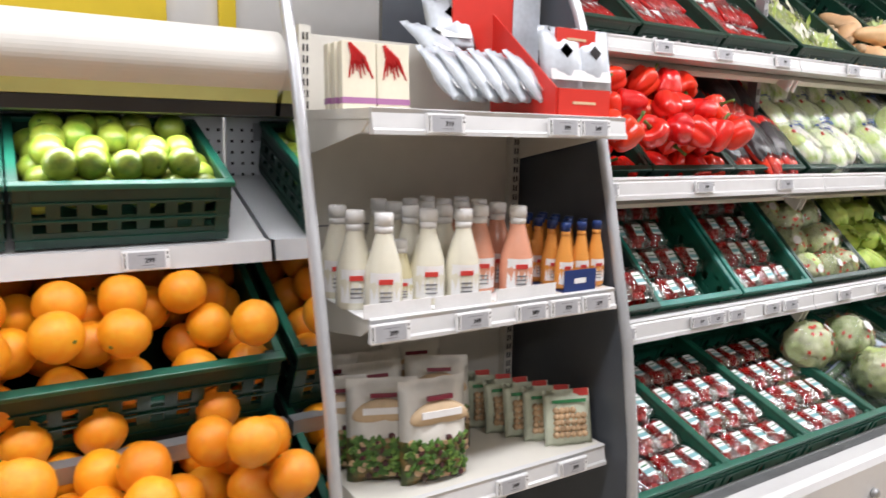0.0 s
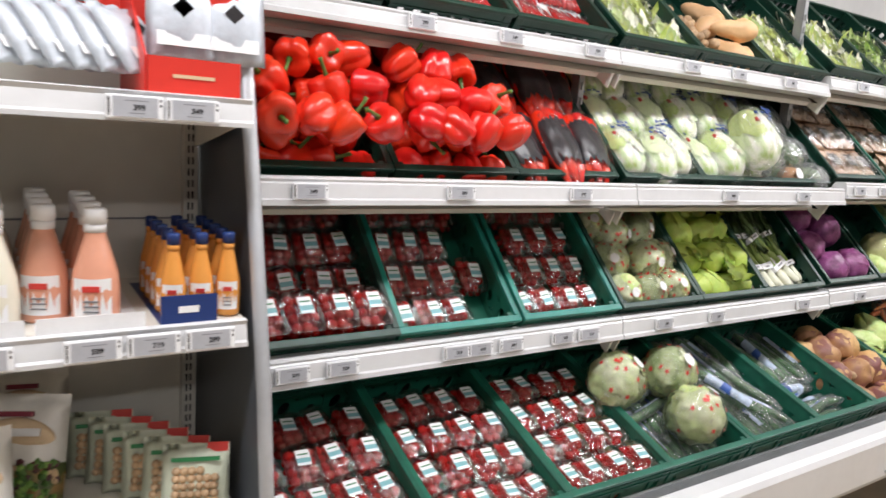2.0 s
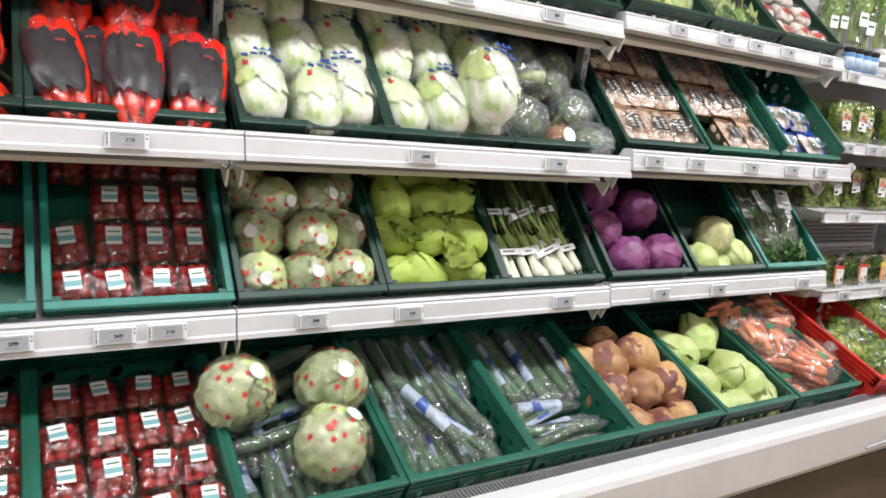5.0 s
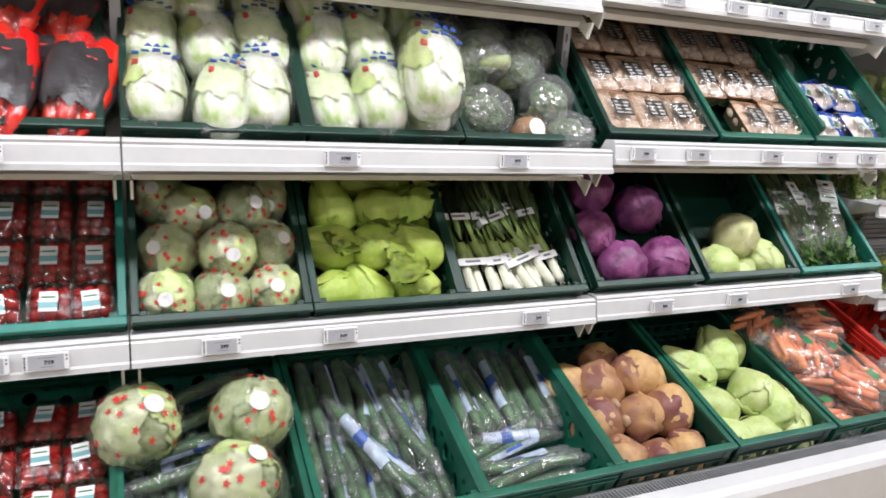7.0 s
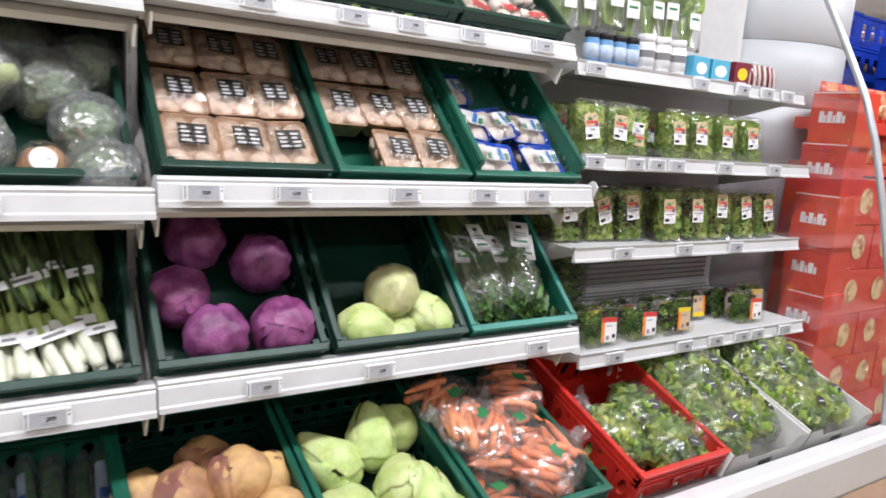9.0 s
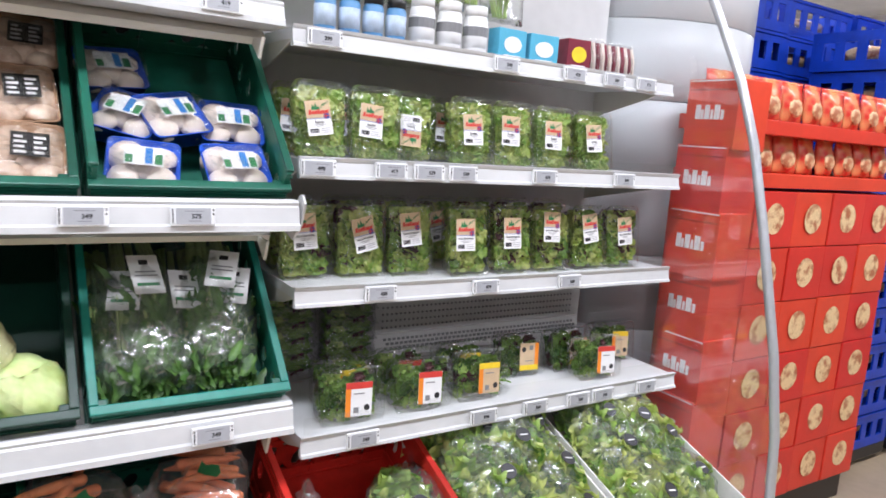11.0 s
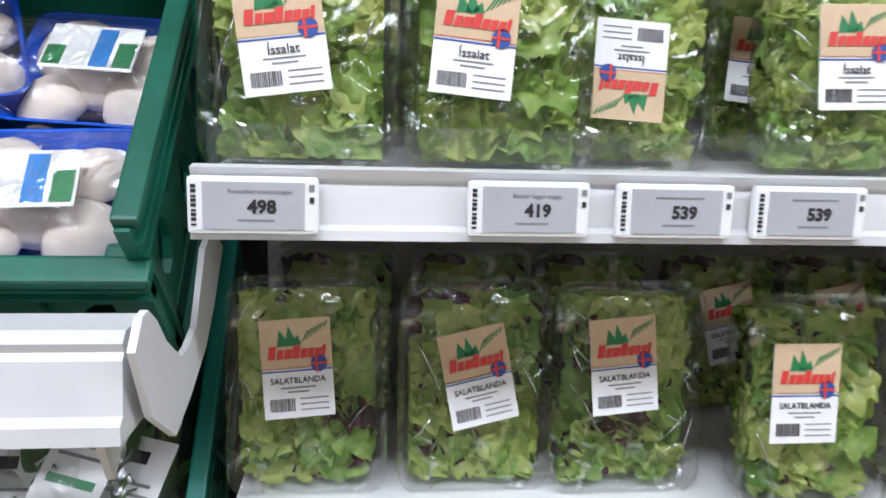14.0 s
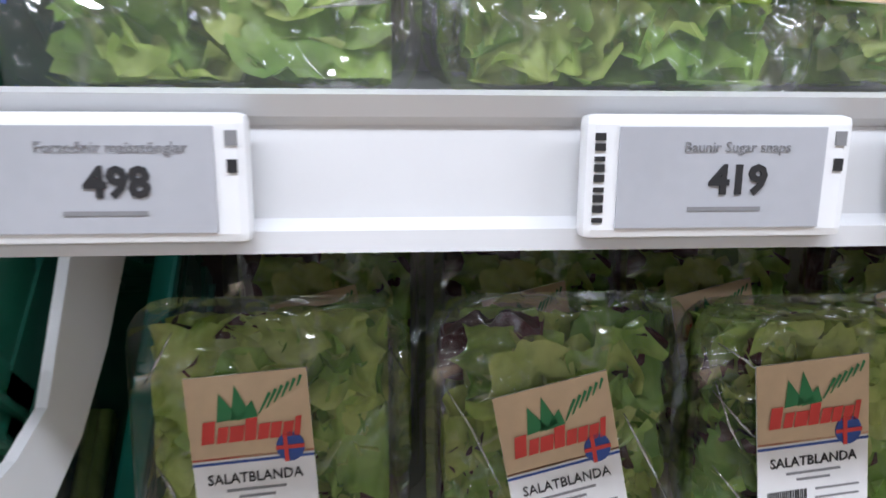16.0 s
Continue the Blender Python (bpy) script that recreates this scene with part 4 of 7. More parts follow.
# mushroom punnets
def open_tray(w, d, h, t=0.002, flare=0.008):
    bm = bmesh.new()
    def ring(sw, sd, z):
        c = []
        for sx, sy in ((-1, -1), (1, -1), (1, 1), (-1, 1)):
            for k in range(4):
                a = math.atan2(sy, sx) - math.pi / 4 + k * math.pi / 6
                c.append(bm.verts.new((sx * (sw / 2 - 0.014) + 0.014 * math.cos(a), d / 2 + sy * (sd / 2 - 0.014) + 0.014 * math.sin(a), z)))
        return c
    rings = [ring(w - 2 * flare, d - 2 * flare, 0), ring(w, d, h), ring(w + 0.005, d + 0.005, h), ring(w + 0.005, d + 0.005, h - 0.003), ring(w - 0.004, d - 0.004, h - 0.001), ring(w - 2 * flare - 0.004, d - 2 * flare - 0.004, 0.003)]
    for a, b in ((0, 1), (1, 2), (2, 4), (4, 5)):
        for k in range(16):
            bm.faces.new((rings[a][k], rings[a][(k + 1) % 16], rings[b][(k + 1) % 16], rings[b][k]))
    bm.faces.new(rings[0][::-1])
    bm.faces.new(rings[5])
    bmesh.ops.delete(bm, geom=rings[3], context="VERTS")
    bmesh.ops.recalc_face_normals(bm, faces=bm.faces)
    return bm


def cap(r, seed):
    return blob(r, 3, lambda u: (u.x * r * noisy(u, 0.1, 2, seed), u.y * r * noisy(u, 0.1, 2, seed + 5), (u.z * 0.72 if u.z > 0 else u.z * 0.32) * r))


def mushroom_punnet(name, label, w, d, h, tray, capm, capr, spots, band, inks, seed):
    random.seed(seed)
    r = root(name, None, label, "mushroom punnet", label)
    part("tray", open_tray(w, d, h), tray, r, "", True)
    for k, (x, y) in enumerate(spots):
        c = part("mushroom", cap(capr * rnd(0.9, 1.1), k + seed), capm, r, "", True)
        c.matrix_local = pose(x, y, h * 0.66, rnd(-25, 25), rnd(-25, 25), rnd(0, 360))
    part("film", extrude_x(((0.002, h + 0.002), (d * 0.3, h + capr * 0.75), (d * 0.7, h + capr * 0.75), (d - 0.002, h + 0.002), (d * 0.7, h + capr * 0.74), (d * 0.3, h + capr * 0.74)), -w / 2, w / 2), THINFILM, r, "clear stretched film")
    z = h + capr * 0.78
    z -= h * 0.10
    lw = 0.27
    part("sticker", box(-w * lw, w * lw, d * 0.30, d * 0.70, z, z + 0.0008), band, r)
    for k in range(len(inks)):
        x0 = -w * 0.27 + k * w * 0.54 / len(inks) + 0.002
        if len(inks) > 2:
            part("print", box(x0, x0 + w * 0.42 / len(inks), d * 0.33, d * (0.50, 0.60, 0.67, 0.55)[k], z + 0.0008, z + 0.0014), inks[k], r)
            continue
        for q in range(4):
            part("print", box(x0 + 0.004, x0 + w * (0.40, 0.35, 0.41, 0.30)[(q + k) % 4] / len(inks), d * (0.34 + 0.085 * q), d * (0.38 + 0.085 * q), z + 0.0008, z + 0.0014), inks[k], r)
    return r


PRINTLB = mat("bright_blue_print", (0.04, 0.22, 0.60), 0.4, var=0.05, scale=50, bump=0)
brown = mushroom_punnet("mushroom_punnet", "brown card punnet of brown mushrooms under film with a black label", 0.122, 0.158, 0.055, KRAFTBOX, MUSHB, 0.032, [(-0.032, 0.034), (0.032, 0.034), (-0.033, 0.082), (0.032, 0.078), (-0.032, 0.126), (0.033, 0.124), (0.0, 0.055), (0.0, 0.105)], INK, [PAPER, PAPER], 3)
bluep = mushroom_punnet("mushroom_punnet", "blue plastic punnet of pale mushrooms under film", 0.140, 0.125, 0.055, BLUE2, MUSHW, 0.035, [(-0.036, 0.032), (0.036, 0.034), (-0.034, 0.092), (0.036, 0.090), (0.0, 0.062)], PAPER, [INKGREEN, PAPER, PRINTLB, INKGREEN], 4)
for xc, s in ((EDGES["U"][6], 1), (EDGES["U"][7], 2)):
    f = crate_frame("U", xc)
    random.seed(20 + s)
    for j in range(3):
        for i in range(3):
            if s == 2 and (i, j) == (0, 0):
                continue
            put_thing(brown, f @ pose((i - 1) * 0.122 + rnd(-0.004, 0.004), 0.012 + j * 0.168, 0.052 + rnd(0, 0.008), rnd(-3, 3), rnd(-3, 3), rnd(-4, 4)))
f = crate_frame("U", EDGES["U"][8])
for x, y, z, a in ((-0.10, 0.015, 0.052, -9), (0.105, 0.02, 0.047, 4), (-0.13, 0.175, 0.045, -28), (0.0, 0.165, 0.058, 20), (0.115, 0.165, 0.042, -5), (-0.12, 0.32, 0.04, 8)):
    put_thing(bluep, f @ pose(x, y, z, 3, 0.3 * a, a))

# cherry tomato punnets
tom = root("tomato_punnet", None, "clear clamshell punnet of cherry tomatoes with a white label", "tomato punnet", "cherry tomato punnets")
part("tray", open_tray(0.088, 0.118, 0.05), PUNNET, tom, "clear plastic tray", True)
tm = bmesh.new()
random.seed(3)
for i in range(3):
    for j in range(4):
        for k in range(2):
            if k and random.random() < 0.2:
                continue
            blob(0.014, 2, lambda u: tuple(Vector(u) * 0.0145), tm, ((i - 1) * 0.026 + rnd(-0.002, 0.002), 0.018 + j * 0.027, 0.016 + k * 0.024))
for fc in tm.faces:
    fc.smooth = True
tagged(part("tomatoes", tm, TOMATO, tom, "shiny dark red cherry tomatoes"), kind="stuff")
lid = open_tray(0.088, 0.118, 0.022)
bmesh.ops.transform(lid, matrix=pose(0, 0.118, 0.074, 180), verts=lid.verts)
part("lid", lid, PUNNET, tom, "clear domed lid", True)
part("sticker", box(-0.018, 0.018, 0.038, 0.086, 0.0745, 0.0752), PAPER, tom, "white label")
part("print", box(-0.018, 0.018, 0.046, 0.060, 0.0752, 0.0757), INKTEAL, tom, "teal band on the label")
part("print_line", box(-0.014, 0.014, 0.070, 0.074, 0.0752, 0.0757), INKGREEN, tom)


def tomato_crate(row, xc, nx, rows_, lift, seed, drop=0.0, skip=()):
    f = crate_frame(row, xc)
    random.seed(seed)
    w = 0.37 / nx
    for j in range(rows_):
        for i in range(nx):
            if (i, j) in skip or random.random() < drop:
                continue
            put_thing(tom, f @ pose((i - (nx - 1) / 2) * w + rnd(-0.003, 0.003), 0.018 + j * 0.122, 0.012 + lift + rnd(0, 0.008), rnd(-5, 5), rnd(-4, 4), rnd(-7, 7)))


tomato_crate("M", EDGES["M"][0], 4, 4, 0.0, 31)
tomato_crate("M", EDGES["M"][1], 4, 4, -0.005, 32, 0.0, ((3, 0), (3, 2)))
tomato_crate("M", EDGES["M"][2], 4, 4, 0.0, 33, 0.0, ((0, 2),))
for k, xc in enumerate(EDGES["B"][:3]):
    tomato_crate("B", xc, 4, 4, 0.075, 40 + k, 0.02)
    tomato_crate("B", xc, 4, 1, 0.0, 50 + k)
f = crate_frame("M", EDGES["M"][0])
for k in range(4):
    put_thing(tom, f @ pose(-0.14 + k * 0.093, 0.02, 0.088, -4, 0, 2 - k))


# wrapped iceberg lettuces
def iceberg(seed, r=0.066):
    t = root("iceberg_lettuce", None, "iceberg lettuce in clear film printed with small red stars", "lettuce", "wrapped iceberg lettuces")
    def shape(u):
        return tuple(Vector(u) * r * noisy(u, 0.14, 3, seed) * noisy(u, 0.05, 8, seed))
    part("head", blob(r, 4, shape), ICEB, t, "pale green crinkled head", True)
    leaf_shells(t, shape, (0, 0, 0), seed, 7, (ICEB, CAB_P, ICEB2), 0.42, 0.0, 0.05)
    part("wrap", blob(r, 4, lambda u: tuple(Vector(u) * r * 1.14 * fold(u, 0.13, 3.0, seed + 2))), FILM, t, "crinkled clear film", True)
    random.seed(int(seed * 10))
    for k in range(24):
        d = Vector((rnd(-1, 1), rnd(-1, 0.6), rnd(-0.2, 1))).normalized()
        m = Matrix.Translation(d * r * 1.15) @ d.to_track_quat("Z", "Y").to_matrix().to_4x4()
        st = bmesh.new()
        vs = [st.verts.new(m @ Vector(((0.0075 if q % 2 == 0 else 0.0035) * math.cos(q * math.pi / 5), (0.009 if q % 2 == 0 else 0.004) * math.sin(q * math.pi / 5), 0))) for q in range(10)]
        st.faces.new(vs)
        part("star_print", st, INKRED, t)
    st = lathe([(0.017, 0), (0.017, 0.0006)], 16)
    d = Vector((0.1, -0.55, 0.8)).normalized()
    bmesh.ops.transform(st, matrix=Matrix.Translation(d * r * 1.16) @ d.to_track_quat("Z", "Y").to_matrix().to_4x4(), verts=st.verts)
    part("sticker", st, PAPER, t, "round white sticker")
    return t


ice = Mixed(iceberg(1.2), iceberg(3.4))
f = crate_frame("M", EDGES["M"][3])
random.seed(7)
for x, y, z in ((-0.125, 0.075, 0.075), (0.0, 0.07, 0.075), (0.125, 0.075, 0.075), (-0.115, 0.20, 0.085), (0.02, 0.175, 0.12), (0.125, 0.20, 0.085), (-0.06, 0.30, 0.10), (0.07, 0.31, 0.10), (-0.125, 0.36, 0.08), (0.13, 0.36, 0.08)):
    ice.put(f @ pose(x, y, z, rnd(-25, 25), rnd(-25, 25), rnd(-40, 40)))
f = crate_frame("B", EDGES["B"][3])
for x, y, z, a in ((-0.155, 0.33, 0.215, 20), (0.10, 0.32, 0.215, -30), (0.04, 0.135, 0.20, 60)):
    ice.put(f @ pose(x, y, z, -15, 10, a) @ Matrix.Scale(1.32, 4))


# pointed cabbages
def pointed(name, seed, material, label, group, L=0.17, r=0.055):
    bm = blob(r, 4, lambda u: (u.x * r * (1 - 0.45 * max(0, u.y)) * noisy(u, 0.12, 2, seed) * (1 + 0.05 * math.cos(5 * math.atan2(u.z, u.x) + 4 * u.y)), u.y * L * (0.6 if u.y > 0 else 0.42), u.z * r * (1 - 0.45 * max(0, u.y)) * noisy(u, 0.12, 2, seed + 4)))
    o = tagged(obj(name, bm, material, None, "", True), label, "cabbage", group)
    random.seed(int(seed * 7))
    for k in range(3):
        lf = blob(r, 4, lambda u: (u.x * r * 1.07 * (1 - 0.42 * max(0, u.y)) * noisy(u, 0.14, 2, seed), u.y * L * (0.62 if u.y > 0 else 0.43) * 1.03, u.z * r * 1.07 * (1 - 0.42 * max(0, u.y)) * noisy(u, 0.14, 2, seed + 4) * (1 + 0.03 * math.sin(24 * u.y + 9 * abs(u.x)))))
        d = Vector((math.cos(2.1 * k + seed), 0.1 * (k - 1), math.sin(2.1 * k + seed))).normalized()
        bmesh.ops.delete(lf, geom=[v for v in lf.verts if v.co.normalized().dot(d) < 0.30 + 0.10 * math.sin(9 * v.co.y / L)], context="VERTS")
        bmesh.ops.solidify(lf, geom=lf.faces[:], thickness=-0.0018)
        part("outer_leaf", lf, material, o, "wrapped veined outer leaf", True)
    return o


yc = Mixed(*[pointed("pointed_cabbage", s, CAB_Y, "yellow-green pointed cabbage loose in a crate", "yellow pointed cabbages") for s in (1.1, 2.7, 5.2)])
f = crate_frame("M", EDGES["M"][4])
random.seed(17)
for x, y, z in ((-0.13, 0.07, 0.06), (-0.03, 0.06, 0.06), (0.10, 0.07, 0.06), (-0.12, 0.20, 0.075), (0.0, 0.18, 0.10), (0.12, 0.17, 0.10), (-0.10, 0.31, 0.09), (0.03, 0.31, 0.09), (0.13, 0.32, 0.09), (-0.04, 0.42, 0.08), (0.09, 0.43, 0.08)):
    yc.put(f @ pose(x, y, z, rnd(-30, 30), rnd(-40, 40), rnd(-110, 110)) @ Matrix.Scale(rnd(0.95, 1.12), 4))
for k in range(7):
    lf = bmesh.new()
    add_leaf(lf, pose(0, 0, 0), rnd(0.13, 0.17), rnd(0.09, 0.12), 0.006, 0, 14, 8)
    bmesh.ops.solidify(lf, geom=lf.faces[:], thickness=0.0012)
    cl = mesh_thing("cabbage_leaf", lf, CAB_Y, "loose yellow-green cabbage leaf on other cabbages", "leaf", "loose cabbage leaves")
    cl.matrix_world = f @ pose(rnd(-0.13, 0.13), 0.04 + 0.05 * k, 0.13 + rnd(0, 0.02), rnd(-30, 10), rnd(-30, 30), rnd(-80, 80))
pc = Mixed(*[pointed("pointed_cabbage", s, CAB_P, "pale green pointed cabbage loose in a crate", "pale pointed cabbages", 0.21, 0.066) for s in (0.6, 3.9)])
f = crate_frame("B", EDGES["B"][7])
for x, y, z, a, b in ((-0.10, 0.33, 0.13, 40, 20), (0.02, 0.36, 0.16, 10, 60), (0.04, 0.20, 0.15, -25, -30), (0.10, 0.14, 0.13, -10, 20), (-0.11, 0.19, 0.10, 70, 0), (0.14, 0.09, 0.09, 160, 0), (-0.12, 0.08, 0.08, 20, 0), (0.12, 0.42, 0.12, 90, 0), (0.0, 0.08, 0.07, 80, 0)):
    pc.put(f @ pose(x, y, z, b * 0.5, b, a))


# leeks tied in bunches
def leek_bunch(seed, n):
    random.seed(seed)
    t = root("leek_bunch", None, "bunch of leeks with white shafts held by two paper bands", "leeks", "bunched leeks")
    w = 0.030
    for i in range(n):
        x0 = (i - (n - 1) / 2) * w * 1.25
        x1 = (i - (n - 1) / 2) * w * 0.72
        z = 0.016 + 0.016 * (i % 2) + rnd(0, 0.004)
        y0 = rnd(-0.012, 0.012)
        part("white_shaft", tube([(x0, y0, z), (x0 * 0.98, y0 + 0.012, z), (x0 * 0.9 + x1 * 0.1, 0.09, z)], [0.011, 0.0155, 0.0135], 10), LEEKW, t, "white shaft", True)
        part("green_shaft", tube([(x0 * 0.9 + x1 * 0.1, 0.09, z), (x1, 0.17, z), (x1 * 0.9, 0.25, z + 0.002)], [0.0136, 0.0145, 0.0165], 10), LEEKM, t, "light green shaft", True)
        rt = bmesh.new()
        for k in range(6):
            tube([(x0 + 0.004 * math.cos(k), y0, z + 0.004 * math.sin(k)), (x0 + 0.008 * math.cos(k), y0 - 0.012, z + 0.007 * math.sin(k))], 0.0009, 4, rt)
        tagged(part("roots", rt, LEEKW, t), kind="stuff")
        for k in range(4):
            lf = bmesh.new()
            add_leaf(lf, pose(x1 * 0.9 + rnd(-0.005, 0.005), 0.165, z + 0.004 * k - 0.002, rnd(-1, 4), rnd(-35, 35), rnd(-6, 6)), rnd(0.30, 0.38), rnd(0.044, 0.058), 0.002, 0, 9, 4)
            bmesh.ops.solidify(lf, geom=lf.faces[:], thickness=0.0012)
            part("green_leaf", lf, LEEKG, t, "long green leaf", True)
    hw = n * w * 0.5 + 0.004
    for y, g in ((0.095, 1.0), (0.25, 0.85)):
        bd = extrude_x(((y - 0.011, 0.053), (y + 0.011, 0.055), (y + 0.011, 0.056), (y - 0.011, 0.0545)), -hw * g, hw * g)
        part("paper_band", bd, PAPER, t, "white paper band")
        for sx in (-1, 1):
            part("band_end", extrude_x(((y - 0.011, 0.012), (y - 0.011, 0.0535), (y + 0.011, 0.055), (y + 0.011, 0.012)), sx * hw * g - 0.0006, sx * hw * g + 0.0006), PAPER, t)
        part("band_print", extrude_x(((y - 0.003, 0.0552), (y + 0.004, 0.0558), (y + 0.004, 0.0564), (y - 0.003, 0.0558)), -hw * 0.4, hw * 0.35), GREYINK, t)
    return t


f = crate_frame("M", EDGES["M"][5])
lk4, lk3, lk2 = leek_bunch(1, 4), leek_bunch(2, 3), leek_bunch(3, 2)
for proto, x, y, z, a in ((lk4, -0.115, 0.035, 0.03, 2), (lk2, -0.03, 0.035, 0.03, 4), (lk4, 0.075, 0.04, 0.035, 20), (lk2, 0.155, 0.05, 0.025, 10), (lk3, 0.005, 0.05, 0.022, 8), (lk3, 0.10, 0.08, 0.012, 6)):
    put_thing(proto, f @ pose(x, y, z, rnd(0, 3), rnd(-4, 4), a))

# red cabbages, white cabbages
def cabbage(name, seed, r, material, label, group):
    def shape(u):
        w = abs(math.sin(3 * math.atan2(u.y, u.x) + 4 * u.z + seed))
        return tuple(Vector(u) * r * noisy(u, 0.08, 2.5, seed) * (0.97 + 0.05 * w) * (1 + 0.02 * noise.noise(Vector(u) * 12)))
    o = tagged(obj(name, blob(r, 4, shape), material, None, "", True), label, "cabbage", group)
    leaf_shells(o, shape, (0, 0, 0), seed, 6, (material,), 0.35, 0.0, 0.06)
    return o


rc = Mixed(cabbage("red_cabbage", 0.5, 0.075, REDCAB, "purple red cabbage with waxy outer leaves", "red cabbages"), cabbage("red_cabbage", 2.2, 0.072, REDCAB, "purple red cabbage with waxy outer leaves", "red cabbages"))
f = crate_frame("M", EDGES["M"][6])
for x, y, z, a in ((-0.055, 0.085, 0.085, 20), (0.115, 0.09, 0.085, 140), (-0.125, 0.20, 0.085, 200), (0.10, 0.29, 0.085, 80), (-0.06, 0.37, 0.085, 300)):
    rc.put(f @ pose(x, y, z, 20, 10, a))
wc = cabbage("white_cabbage", 1.7, 0.088, CREAMCAB, "pale white cabbage wrapped in film", "white cabbages")
part("wrap", blob(0.088, 3, lambda u: tuple(Vector(u) * 0.098 * noisy(u, 0.06, 3))), FILM, wc, "clear film", True)
gc = cabbage("white_cabbage", 3.1, 0.066, CAB_P, "small pale green cabbage half", "white cabbages")
f = crate_frame("M", EDGES["M"][7])
put_thing(wc, f @ pose(0.02, 0.165, 0.098, 20, 0, 40) @ Matrix.Scale(0.84, 4))
put_thing(gc, f @ pose(-0.075, 0.075, 0.065, 0, 20, 10) @ Matrix.Diagonal((1.3, 1, 0.85, 1)))
put_thing(gc, f @ pose(0.125, 0.085, 0.07, 20, 0, 120))
put_thing(gc, f @ pose(0.03, 0.055, 0.05, 20, 0, 220) @ Matrix.Scale(0.7, 4))

# swedes
def swede(seed, r=0.06):
    o = tagged(obj("swede", blob(r, 3, lambda u: (u.x * r * noisy(u, 0.24, 2, seed), u.y * r * noisy(u, 0.24, 2, seed), u.z * r * (1.0 if u.z > 0 else 1.12) * (1 - 0.06 * u.z))), SWEDE, None, "", True), "round brown and purple swede root", "swede", "loose swedes")
    cr = blob(r, 4, lambda u: (u.x * r * 1.006 * noisy(u, 0.24, 2, seed), u.y * r * 1.006 * noisy(u, 0.24, 2, seed), u.z * r * 1.006 * (1 - 0.06 * u.z)))
    bmesh.ops.delete(cr, geom=[v for v in cr.verts if v.co.z < r * (-0.05 + 0.6 * noise.noise(v.co * 45 + Vector((seed, 0, 0))))], context="VERTS")
    part("purple_crown", cr, SWEDEP, o, "purple brown crown", True)
    part("cut_top", lathe([(0.018, 0), (0.016, 0.010), (0.011, 0.014)], 12, None, (0, 0, r * 0.88)), GINGER, o, "cut yellow top", True)
    return o


sm = Mixed(swede(1.0), swede(2.2), swede(5.1))
f = crate_frame("B", EDGES["B"][6])
random.seed(37)
for x, y, z in ((-0.11, 0.09, 0.075), (0.01, 0.07, 0.07), (0.12, 0.08, 0.075), (-0.12, 0.22, 0.10), (0.0, 0.19, 0.13), (0.12, 0.20, 0.12), (-0.07, 0.33, 0.13), (0.05, 0.32, 0.17), (0.13, 0.34, 0.12), (-0.14, 0.36, 0.10), (0.0, 0.42, 0.12)):
    sm.put(f @ pose(x, y, z, rnd(-120, 120), rnd(-120, 120), rnd(0, 360)) @ Matrix.Scale(rnd(1.02, 1.22), 4))


# cucumbers in printed film
CUKEFILM = clear("loose_cucumber_film", (0.97, 0.975, 0.98), 0.065, 0.08, crinkle=0.6, scale=22, edge=0.34, haze=0.07, crease=0.6)
PRINTBLUE = mat("blue_film_print", (0.05, 0.12, 0.42), 0.3, var=0.15, scale=50, bump=0.2)
PRINTPALE = mat("pale_blue_film_print", (0.50, 0.60, 0.74), 0.3, var=0.12, scale=60, bump=0.1)


def cucumber(seed, L=0.29):
    pts = [(0.007 * math.sin(seed + k * 0.5), k * L / 6, 0.004 * math.cos(seed * 2 + k * 0.6)) for k in range(7)]
    o = tagged(obj("cucumber", tube(pts, [0.009, 0.0155, 0.0172, 0.0178, 0.0172, 0.0150, 0.008], 10), CUKE, None, "", True), "green cucumber in loose clear film with blue print", "cucumber", "wrapped cucumbers")
    fp, fr_ = [], []
    for k in range(19):
        v = k / 18 * 1.26 - 0.13
        i = max(0, min(6, v * 6))
        b = pts[int(round(i))]
        fp.append((b[0] + 0.001 * math.sin(5 * k + seed), v * L, b[2]))
        edge = max(0.0, min(1.0, min(v + 0.13, 1.13 - v) / 0.16))
        fr_.append((0.004 + 0.0172 * edge ** 0.6) * (1 + 0.08 * math.sin(2.7 * k + seed * 3)))
    fr_[0] = fr_[-1] = 0.009
    part("wrap", tube(fp, fr_, 9), CUKEFILM, o, "loose clear film with pinched ends", False)
    for name, y0, y1, cut, rr, m_ in (("blue_print", 0.115, 0.175, 0.012, 0.0206, PRINTBLUE), ("pale_print", 0.06, 0.235, 0.008, 0.0202, PRINTPALE)):
        bm = bmesh.new()
        tube([(pts[2][0], y0, pts[2][2]), (pts[3][0], (y0 + y1) / 2, pts[3][2]), (pts[4][0], y1, pts[4][2])], rr, 14, bm)
        bmesh.ops.delete(bm, geom=[v for v in bm.verts if v.co.x > -cut], context="VERTS")
        part(name, bm, m_, o, "printed film panel", True)
    return o


